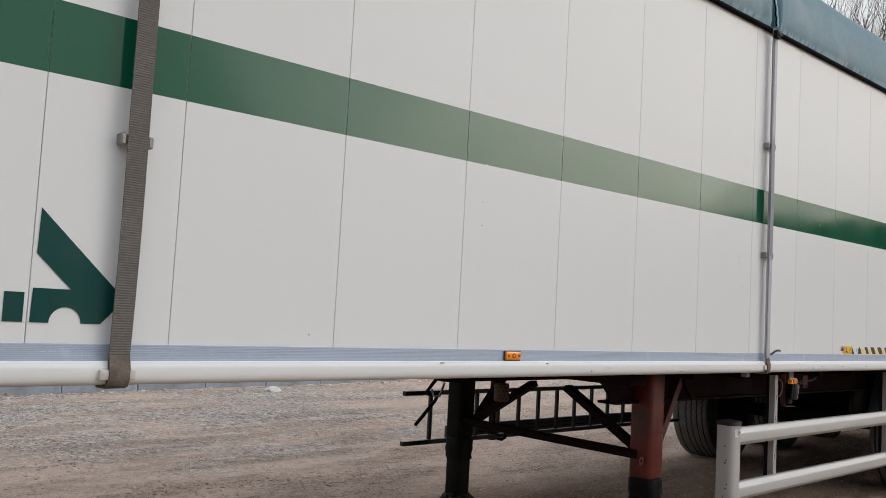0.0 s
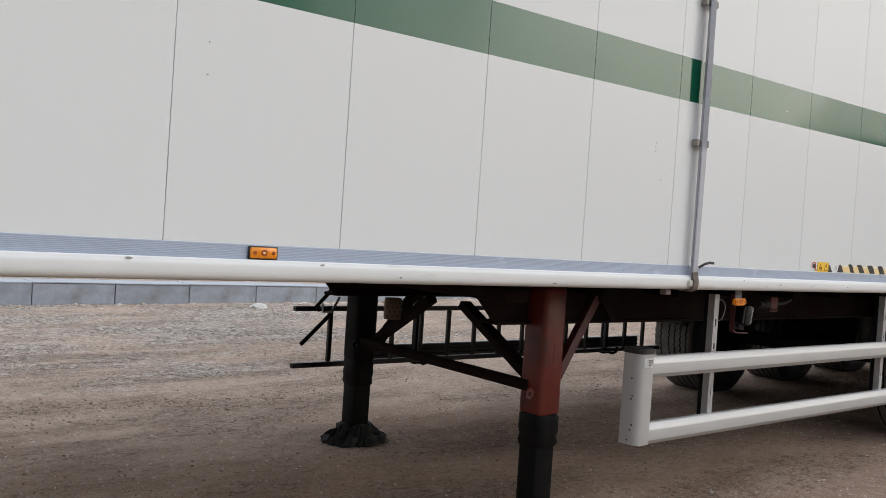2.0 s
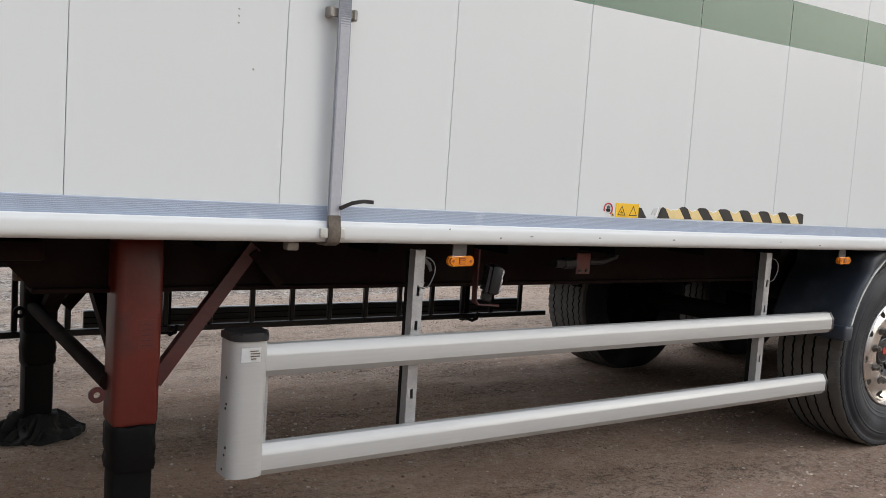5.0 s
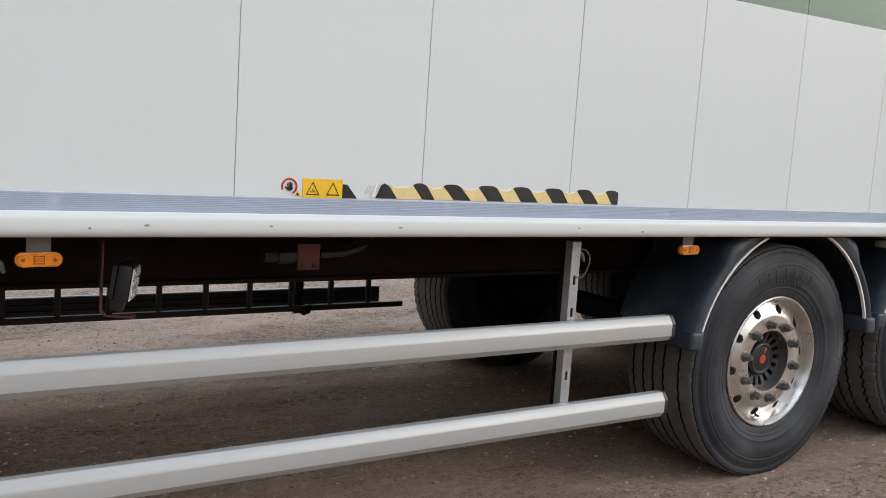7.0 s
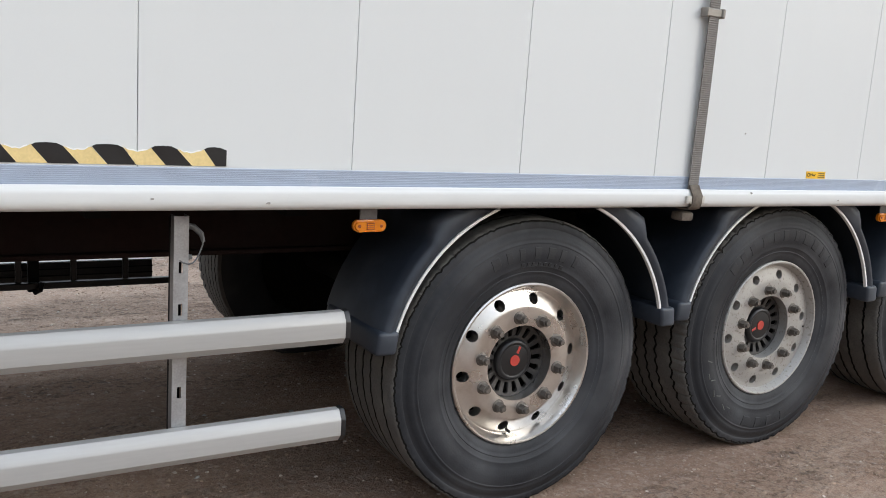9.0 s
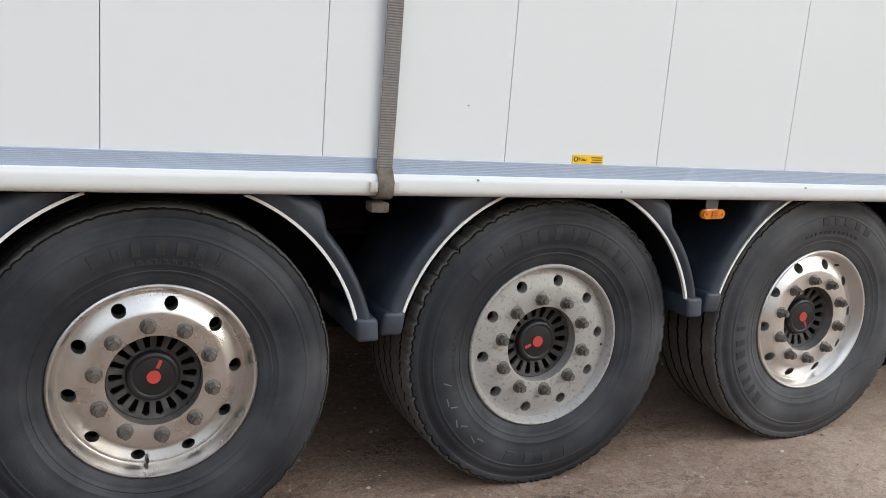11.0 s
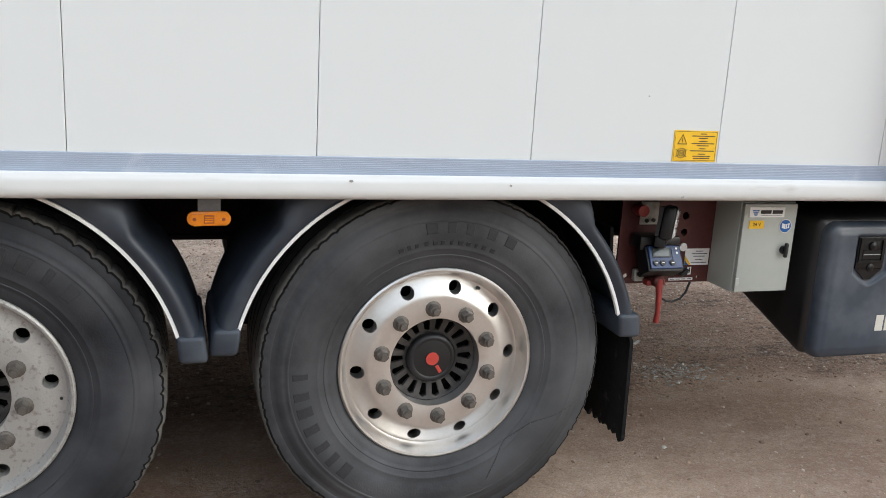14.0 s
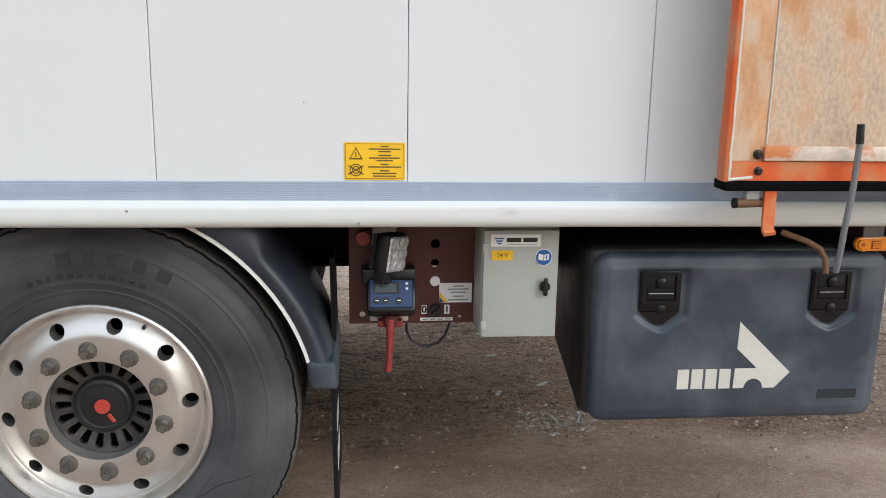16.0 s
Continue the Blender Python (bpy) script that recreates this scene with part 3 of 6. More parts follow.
bm = bmesh.new()
holed(bm, ring_pts(0.026, 16, LEG_X - 0.108, 0.518), [ring_pts(0.011, 10, LEG_X - 0.108, 0.518)], 0.44, 0.452)
part("tow_eye", bm, RED_PLATE, leg_near)
bm = bmesh.new()
holed(bm, ring_pts(0.028, 16, LEG_X - 0.122, 0.545), [ring_pts(0.010, 10, LEG_X - 0.122, 0.545)], 1.9, 1.915)
part("tow_eye", bm, BLACK_STEEL, leg_far)
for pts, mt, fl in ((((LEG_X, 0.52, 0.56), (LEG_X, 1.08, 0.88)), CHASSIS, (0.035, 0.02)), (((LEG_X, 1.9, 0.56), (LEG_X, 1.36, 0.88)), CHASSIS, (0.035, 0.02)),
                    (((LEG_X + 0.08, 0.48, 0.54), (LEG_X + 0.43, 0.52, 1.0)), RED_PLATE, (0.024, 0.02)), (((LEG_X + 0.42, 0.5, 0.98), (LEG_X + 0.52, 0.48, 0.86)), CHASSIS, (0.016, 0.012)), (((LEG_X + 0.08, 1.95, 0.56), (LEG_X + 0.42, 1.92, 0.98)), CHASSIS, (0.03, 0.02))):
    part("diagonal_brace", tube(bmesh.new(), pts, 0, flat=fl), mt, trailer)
# cranked winding handle at the far leg, and a perforated filter
crank = part("crank_handle", tube(bmesh.new(), ((-4.30, 2.05, 0.92), (-4.37, 2.05, 0.84), (-4.445, 2.05, 0.765), (-4.43, 2.05, 0.742), (-4.36, 2.05, 0.748), (-4.345, 2.05, 0.728), (-4.36, 2.05, 0.70), (-4.54, 2.05, 0.535)), 0.013, 10), BLACK_STEEL, trailer, "black cranked winding handle")
part("clamp", tube(bmesh.new(), ((-4.42, 2.03, 0.78), (-4.43, 2.0, 0.735), (-4.37, 2.0, 0.735), (-4.30, 2.03, 0.82)), 0.008, 8), GALV, crank)
bm = bmesh.new()
lathe(bm, [(0.0, -0.06), (0.046, -0.06), (0.05, -0.05), (0.05, 0.05), (0.046, 0.06), (0.0, 0.06)], 20, closed=False)
bm.transform(Matrix.Translation((-4.285, 1.5, 0.81)) @ Matrix.Rotation(radians(90), 4, "X") @ Matrix.Rotation(radians(-12), 4, "Y"))
filt = part("filter_can", bm, BRASS, trailer, "tan perforated metal can")
hole_me = mesh_of("perforation", disc(bmesh.new(), 0, 0, 0.007, -0.0515, -0.047, 8), INK)
for k in range(4):
    for j in range(5):
        a = radians(-70 + j * 32 + (k % 2) * 16)
        ob = part("perforation", hole_me, INK, filt)
        ob.matrix_basis = Matrix.Translation((-4.285, 1.5, 0.772 + k * 0.025)) @ Matrix.Rotation(a, 4, "Z")


# ---- wheels ----
OUT = 0.022                    # how far the tyre wall stands out from the disc


# radius and depth of the tyre's outer wall, from the bead to the shoulder
WALL = ((0.291, 0.034), (0.298, 0.016), (0.312, 0.007), (0.33, 0.003), (0.338, 0.0025), (0.3405, 0.0), (0.345, -0.0005), (0.347, 0.0008), (0.352, -0.0012),
        (0.362, -0.0032), (0.3635, -0.0046), (0.367, -0.0049), (0.369, -0.0042), (0.385, -0.0066), (0.405, -0.0086), (0.42, -0.009), (0.44, -0.0078), (0.4475, -0.0069),
        (0.4495, -0.0082), (0.4535, -0.0080), (0.456, -0.0058), (0.464, -0.0044), (0.468, -0.0050), (0.472, -0.003), (0.484, 0.0), (0.4855, 0.0020), (0.500, 0.0055),
        (0.5020, 0.0045), (0.513, 0.0068), (0.5235, 0.0088), (0.5295, 0.0118))


def wall_y(r, y):
    """The tyre wall swells between bead and shoulder."""
    return y + (0.105 * max(0.0, 0.405 - r) ** 1.05 if r < 0.405 else 0.0) - 0.004 * max(0.0, 1 - abs(r - 0.42) / 0.06)


def wheel_meshes(shiny, lugs=0.0):
    """Mesh data of one wheel, turned round y, its outer wall at y = 0; lugs: depth of the zigzag shoulder blocks."""
    d = {}
    prof, mats = [], []

    def p(r, y, m=0):
        if y < 0.1:
            y = wall_y(r, y) - OUT
        prof.append((r, y))
        mats.append(m)

    for r, y in WALL:
        p(r, y, 1 if r > 0.529 else 0)
    p(0.5335, 0.0170, 1)
    p(0.5365, 0.0270, 1)
    for g in (0.082, 0.146, 0.206, 0.266, 0.326):
        p(0.5368, g - 0.0055, 1)
        p(0.522, g - 0.0035, 2)
        p(0.522, g + 0.0035, 1)
        p(0.5368, g + 0.0055, 1)
    p(0.5345, 0.362, 1)
    for r, y in ((0.517, 0.375), (0.48, 0.39), (0.41, 0.398), (0.34, 0.39), (0.298, 0.366), (0.291, 0.35)):
        p(r, y)
    # groove floors take the near-black: shade between the ribs as colour
    mats = [2 if 0.519 < min(prof[i][0], prof[(i + 1) % len(prof)][0]) < 0.524 else mats[i] for i in range(len(prof))]
    bm = lathe(bmesh.new(), prof, 420, closed=True, mats=mats)
    for v in bm.verts:
        r = math.hypot(v.co.x, v.co.z)
        a = math.atan2(v.co.z, v.co.x)
        if 0.519 < r < 0.5367 and not 0.5215 < r < 0.5225:
            chip = max(0.0, noise.noise((a * 30, v.co.y * 12, 5.0)) - 0.05) + 0.5 * max(0.0, noise.noise((a * 70, v.co.y * 9, 1.0)))
            k = 1 + 0.0015 * noise.noise((a * 9, v.co.y * 30, 2.0)) - 0.016 * chip
            v.co.x *= k
            v.co.z *= k
            v.co.y += 0.006 * noise.noise((a * 46, 3.0, v.co.y * 30)) + 0.004 * noise.noise((a * 110, 6.0, 1.0))
        elif r > 0.52:
            tri = abs(((a + math.pi) / (2 * math.pi) * 64) % 1.0 - 0.5) * 4 - 1
            v.co.y += (0.0026 + 0.42 * lugs) * tri + 0.002 * noise.noise((a * 50, v.co.y * 8, 3.0))
        if lugs and r > 0.519 and v.co.y < 0.075:
            gap = max(0.0, abs(((a + math.pi) / (2 * math.pi) * 60) % 1.0 - 0.5) * 2 - 0.62) / 0.38
            k = 1 - lugs * gap * (1.5 if v.co.y < 0.02 else 1.0)
            v.co.x *= k
            v.co.z *= k
    d["tyre"] = mesh_of("tyre", bm, [RUBBER, TREAD, SHADE_BLACK], 40)
    # rim barrel with its lip
    bm = lathe(bmesh.new(), [(0.3025, 0.004), (0.302, -0.008), (0.297, -0.0125), (0.291, -0.011), (0.288, -0.005), (0.2825, 0.004), (0.278, 0.018), (0.271, 0.038), (0.2655, 0.060), (0.264, 0.25), (0.275, 0.25), (0.279, 0.07), (0.292, 0.016)], 72)
    lip = bm
    # disc face on a fine polar grid, with ten round holes cut through it
    centres = [(0.2395 * math.cos(a), 0.2395 * math.sin(a)) for a in [2 * math.pi * (k + 0.5) / 10 for k in range(10)]]
    radii = [0.1405, 0.143, 0.152, 0.165, 0.178, 0.19] + [0.198 + 0.0045 * k for k in range(16)] + ([0.2705, 0.2735] if shiny else [0.2705, 0.2745, 0.2775])
    face, n_a = bmesh.new(), 240

    def face_y(r):
        fall = max(0.0, min(1.0, (r - 0.208) / 0.058))
        return 0.010 + (0.026 if shiny else 0.010) * fall ** 1.5 * (1.6 - 0.6 * fall) + 0.003 * max(0.0, (0.165 - r) / 0.025)

    grid = []
    for r in radii:
        row = []
        for k in range(n_a):
            a = 2 * math.pi * k / n_a
            x, z = r * math.cos(a), r * math.sin(a)
            for cx, cz in centres:
                d_ = math.hypot(x - cx, z - cz)
                if 0.0205 * 0.84 < d_ < 0.0205 * 1.16:
                    x, z = cx + (x - cx) / d_ * 0.0205, cz + (z - cz) / d_ * 0.0205
            row.append(face.verts.new((x, face_y(math.hypot(x, z)), z)))
        grid.append(row)
    for r0, r1 in zip(grid, grid[1:]):
        for k in range(n_a):
            q = (r0[k], r0[(k + 1) % n_a], r1[(k + 1) % n_a], r1[k])
            mx, mz = sum(v.co.x for v in q) / 4, sum(v.co.z for v in q) / 4
            if all(math.hypot(mx - cx, mz - cz) > 0.0198 for cx, cz in centres):
                face.faces.new(q)
    bmesh.ops.delete(face, geom=[v for v in face.verts if not v.link_faces], context="VERTS")
    rim_edges = [e for e in face.edges if e.is_boundary]
    grown = bmesh.ops.extrude_edge_only(face, edges=rim_edges)
    for v in grown["geom"]:
        if isinstance(v, bmesh.types.BMVert):
            v.co.y += 0.045
    tmp = bpy.data.meshes.new("tmp")
    face.to_mesh(tmp)
    lip.from_mesh(tmp)
    bpy.data.meshes.remove(tmp)
    face.free()
    d["rim"] = mesh_of("rim", lip, ALU_SHINY if shiny else ALU_DULL, 30)
    # slotted hub ring
    slots = []
    for k in range(18):
        a = 2 * math.pi * k / 18
        ca, sa = math.cos(a), math.sin(a)
        slots.append([(r * ca - t * sa, r * sa + t * ca) for r, t in ((0.088, -0.0072), (0.124, -0.0118), (0.131, 0.0), (0.124, 0.0118), (0.088, 0.0072))])
    bm = bmesh.new()
    holed(bm, ring_pts(0.1385, 54), slots + [ring_pts(0.06, 36)], 0.056, 0.068)
    for v in bm.verts:
        r = math.hypot(v.co.x, v.co.z)
        v.co.y += 0.012 * max(0.0, (0.138 - r) / 0.06)
    # well behind disc and slots, near-black to give the holes their depth shade
    d["hub_well"] = mesh_of("hub_well", lathe(bmesh.new(), [(0.268, 0.152), (0.142, 0.15), (0.1385, 0.070), (0.1385, 0.12), (0.0, 0.13)], 36, closed=False), SHADE_BLACK, 40)
    d["hub_ring"] = mesh_of("hub_ring", bm, SLOT_RING, 40)
    bm = lathe(bmesh.new(), [(0.0, 0.046), (0.054, 0.046), (0.059, 0.047), (0.064, 0.044), (0.071, 0.045), (0.077, 0.051), (0.080, 0.066), (0.076, 0.085), (0.0, 0.085)], 48, closed=False)
    d["hub_cap"] = mesh_of("hub_cap", bm, BLACK_PLASTIC, 40)
    d["red_button"] = mesh_of("red_button", disc(bmesh.new(), 0, 0, 0.0205, 0.043, 0.052, 28), RED_DOT)
    bm = boxed(0.027, 0.055, 0.0445, 0.0495, -0.006, 0.006, bevel=0.002, seg=1)
    d["red_mark"] = mesh_of("red_mark", bm, RED_DOT)
    bm = lathe(bmesh.new(), [(0.0, -0.003), (0.0085, -0.003), (0.0095, 0.0), (0.0095, 0.006), (0.0145, 0.006), (0.0155, 0.009), (0.0155, 0.028), (0.0225, 0.03), (0.0235, 0.034), (0.0235, 0.05), (0.0, 0.05)], 12, closed=False)
    for v in bm.verts:
        r = math.hypot(v.co.x, v.co.z)
        if 0.0143 < r < 0.0158:
            a = math.atan2(v.co.z, v.co.x)
            k = 1.0 / max(abs(math.cos(((a + math.pi / 6) % (math.pi / 3)) - math.pi / 6)), 0.86)
            v.co.x *= k * 0.92
            v.co.z *= k * 0.92
    d["nut"] = mesh_of("wheel_nut", bm, NUT, 30)
    d["valve"] = mesh_of("valve", tube(bmesh.new(), ((0.258, 0.075, 0), (0.259, 0.045, 0), (0.262, 0.022, 0), (0.263, 0.016, 0)), [0.006, 0.006, 0.0055, 0.004], 8), BLACK_PLASTIC)
    return d


def hub_z(x):
    return 0.481 + (0.0095 * x if x < 0 else 0.0225 * x)


def fender_z(x):
    return 0.498 + 0.0125 * x


shiny, dull = wheel_meshes(True), wheel_meshes(False, 0.009)


def finished(d, slot, index, mat_):
    """The same wheel data with one material of one part exchanged."""
    e = dict(d)
    e[slot] = d[slot].copy()
    e[slot].materials[index] = mat_
    return e


bright, dusty = finished(shiny, "rim", 0, ALU_MIRROR), finished(shiny, "tyre", 0, RUBBER_DUSTY)


def wall_at(r):
    """Depth of the tyre's outer face at radius r."""
    for (r0, y0), (r1, y1) in zip(WALL, WALL[1:]):
        if r0 <= r <= r1:
            return wall_y(r, y0 + (y1 - y0) * (r - r0) / (r1 - r0)) - OUT
    return -OUT


def arc_block(r, b0, b1, height, proud=0.0018):
    """One raised plain block on the tyre wall, where its writing stands; it follows the wall's curve."""
    bm = bmesh.new()
    top, foot = [], []
    for i in range(4):
        rr, t_row, f_row = r - height / 2 + height * i / 3, [], []
        for k in range(4):
            a = b0 + (b1 - b0) * k / 3
            t_row.append(bm.verts.new((rr * math.cos(a), wall_at(rr) - proud, rr * math.sin(a))))
            ro = rr + (-0.0022 if i == 0 else 0.0022 if i == 3 else 0.0)
            ao = a + (b0 - b1) / abs(b1 - b0) * (0.005 if k == 0 else -0.005 if k == 3 else 0.0)
            f_row.append(bm.verts.new((ro * math.cos(ao), wall_at(ro) + 0.001, ro * math.sin(ao))))
        top.append(t_row)
        foot.append(f_row)
    for i in range(3):
        for k in range(3):
            bm.faces.new((top[i][k], top[i][k + 1], top[i + 1][k + 1], top[i + 1][k]))
    ring = [(0, 0), (0, 1), (0, 2), (0, 3), (1, 3), (2, 3), (3, 3), (3, 2), (3, 1), (3, 0), (2, 0), (1, 0)]
    for (i, k), (j, m_) in zip(ring, ring[1:] + ring[:1]):
        bm.faces.new((top[i][k], foot[i][k], foot[j][m_], top[j][m_]))
    return bm


def wheel(x, y, spin, d, marks=(), far=False, mark=0.0, valve=0.0):
    w = thing("wheel", "", "", at=(x, y, hub_z(x)))
    del_keys = [k for k in ("label", "category") if k in w]
    for k in del_keys:
        del w[k]
    w.parent = trailer
    if far:
        w.rotation_euler = (0, 0, math.pi)
    tyre = part("tyre", d["tyre"], None, w, "worn black truck tyre with dusty tread")
    tyre.rotation_euler = (0, spin * 0.7, 0)
    if far:
        part("inner_drum", lathe(bmesh.new(), [(0.0, 0.2), (0.285, 0.2), (0.298, 0.3), (0.298, 0.36), (0.0, 0.37)], 48, closed=False), SHADE_BLACK, w)
        return w
    rim = part("rim", d["rim"], None, w, "dull grey weathered aluminium rim" if d is dull else "polished aluminium rim")
    rim.rotation_euler = (0, spin, 0)
    part("hub_ring", d["hub_ring"], None, w, "black slotted hub ring")
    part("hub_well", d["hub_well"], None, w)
    part("hub_cap", d["hub_cap"], None, w)
    part("red_button", d["red_button"], None, w, "small red round badge")
    ob = part("red_mark", d["red_mark"], None, w)
    ob.rotation_euler = (0, -radians(mark), 0)
    for k in range(10):
        a = 2 * math.pi * k / 10 + spin
        ob = part("wheel_nut", d["nut"], None, w)
        ob.location = (0.173 * math.cos(a), -0.0255, -0.173 * math.sin(a))
        ob.rotation_euler, ob.scale = (0, k * 0.37, 0), (1.1, 1.15, 1.1)
    ob = part("valve", d["valve"], None, w)
    ob.rotation_euler = (0, -radians(valve), 0)
    for ob in w.children:
        if not ob.name.startswith("tyre"):
            ob.location.y += 0.001
    for r, a0, a1, n, h in marks:
        for k in range(n):
            b0 = radians(a0 + (a1 - a0) * (k + 0.2 + 0.06 * math.sin(k * 2.3)) / n)
            b1 = radians(a0 + (a1 - a0) * (k + 0.62 + 0.12 * math.cos(k * 1.7)) / n)
            part("raised_mark", arc_block(r, b0, b1, h * 0.8), RUBBER_MARK, w)
    return w


WHEEL_Y = 0.105
AX = (-0.045, 1.293, 2.606)
wheel(AX[0], WHEEL_Y, 0.19, bright, mark=68, valve=-94, marks=((0.415, 118, 60, 7, 0.05), (0.375, 100, 70, 8, 0.014)))
wheel(AX[1], WHEEL_Y, 0.175, dull, mark=203, valve=-4, marks=((0.418, 142, 38, 11, 0.055), (0.42, -112, -66, 4, 0.05), (0.372, 190, 165, 7, 0.014)))
last = wheel(AX[2], WHEEL_Y, 0.22, dusty, mark=-58, valve=61, marks=((0.415, 232, 176, 7, 0.055), (0.43, 100, 58, 5, 0.036), (0.385, 112, 66, 12, 0.014)))
crack = []
for k in range(25):
    f = k / 24
    a, r = radians(-19 - 46 * f), 0.474 - 0.30 * f * (1 - f) * 1.25 - 0.055 * f + 0.003 * math.sin(f * 17)
    crack.append((r * math.cos(a), wall_at(r) - 0.0002, r * math.sin(a)))
part("crack", tube(bmesh.new(), crack, 0.0013, 5), INK, last, "thin dark crack in the tyre wall")
mid = [o for o in trailer.children if o.name.startswith("wheel")][1]
for k, (a, r, tilt, ln) in enumerate(((195, 0.405, 20, 0.03), (204, 0.42, 70, 0.028), (208, 0.405, 0, 0.026), (216, 0.425, 80, 0.03), (220, 0.41, 10, 0.026), (229, 0.42, 60, 0.03), (233, 0.405, 30, 0.026))):
    bm = boxed(-ln / 2, ln / 2, -0.0142 - OUT, -0.011 - OUT, -0.002, 0.002)
    bm.transform(Matrix.Translation((r * math.cos(radians(a)), 0, r * math.sin(radians(a)))) @ Matrix.Rotation(radians(tilt), 4, "Y"))
    part("chalk_stroke", bm, CHALK, mid)
for s_ in (-40, 30):
    bm = boxed(-0.016, 0.016, 0.034, 0.0368, -0.003, 0.003)
    bm.transform(Matrix.Translation((0.175, 0, -0.125)) @ Matrix.Rotation(radians(s_), 4, "Y"))
    part("blue_mark", bm, CHALK_BLUE, mid)
for x in AX:
    wheel(x, W - WHEEL_Y, 0.3, dull, far=True)
# axles, drums and the tank carry the underfloor shade in their colour
axle_me = mesh_of("axle", tube(bmesh.new(), ((0, 0.25, 0.51), (0, W - 0.25, 0.51)), 0.065, 14), SHADE_BLACK, 40)
drum_me = mesh_of("brake_drum", tube(bmesh.new(), ((0, 0.22, 0.51), (0, 0.55, 0.51)), 0.2, 24), SHADE_BLACK, 40)
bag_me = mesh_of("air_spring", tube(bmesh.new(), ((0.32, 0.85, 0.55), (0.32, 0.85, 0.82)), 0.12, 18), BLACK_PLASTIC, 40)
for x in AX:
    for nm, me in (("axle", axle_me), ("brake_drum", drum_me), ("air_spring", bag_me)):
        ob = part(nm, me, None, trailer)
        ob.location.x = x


part("air_tank", tube(bmesh.new(), ((0.53, 0.72, 0.76), (0.53, 0.76, 0.76), (0.53, 1.7, 0.76), (0.53, 1.74, 0.76)), [0.12, 0.165, 0.165, 0.12], 20), SHADE_BLACK, trailer, "black air tank between the axles")


# ---- mudguards ----
def fender_mesh():
    """A half-round guard over one tyre: rolled outer flange, shell towards the chassis, block-shaped ends."""
    bm = bmesh.new()
    sect = [(0.599, 0.034), (0.602, 0.022), (0.608, 0.018), (0.622, 0.009), (0.636, 0.010), (0.647, 0.024), (0.655, 0.07), (0.655, 0.44), (0.648, 0.44), (0.644, 0.075), (0.636, 0.046), (0.625, 0.03), (0.608, 0.034)]
    rings = []
    N = 56
    for k in range(N + 1):
        a = radians(14 + 152 * k / N)
        end = min(k, N - k) / N
        ring = []
        for r, y in sect:
            # a shallow step where the flange widens towards the top
            wide = 0.034 * max(0.0, min(1.0, (end - 0.195) / 0.03)) + 0.012 * max(0.0, 1 - abs(end - 0.235) / 0.03)
            rr = r + (wide * (r - 0.599) / 0.056)
            z = rr * math.sin(a)
            ring.append(bm.verts.new((rr * math.cos(a), y, min(z, 0.562 - 0.0001 * k))))
        rings.append(ring)
    n = len(sect)
    for r0, r1 in zip(rings, rings[1:]):
        for i in range(n):
            bm.faces.new((r0[i], r0[(i + 1) % n], r1[(i + 1) % n], r1[i]))
    bm.faces.new(rings[0])
    bm.faces.new(rings[-1][::-1])
    return mesh_of("fender", bm, FENDER, 50)


def fender_trim(side):
    """White edge strip of one flank, ending where it goes up behind the rail."""
    bm = bmesh.new()
    rings = []
    for k in range(29):
        a = radians(16 + 53 * k / 28)
        ring = [bm.verts.new((side * r * math.cos(a), y, r * math.sin(a))) for r, y in ((0.594, 0.016), (0.594, 0.03), (0.603, 0.03), (0.603, 0.016))]
        rings.append(ring)
    for r0, r1 in zip(rings, rings[1:]):
        for i in range(4):
            bm.faces.new((r0[i], r0[(i + 1) % 4], r1[(i + 1) % 4], r1[i]))
    bm.faces.new(rings[0])
    bm.faces.new(rings[-1][::-1])
    bmesh.ops.recalc_face_normals(bm, faces=bm.faces)
    return mesh_of("trim", bm, TRIM_WHITE, 60)


def fender_end(sign):
    """The squared lower end of a guard."""
    bm = boxed(0.569, 0.645, 0.004, 0.42, 0.092, 0.17, bevel=0.014, seg=3)
    for v in bm.verts:
        v.co.x = sign * (v.co.x + (v.co.z - 0.172) * -0.12)
    return mesh_of("end_block", bm, FENDER, 40)


f_me, f_trims, f_l, f_r = fender_mesh(), (fender_trim(-1), fender_trim(1)), fender_end(-1), fender_end(1)
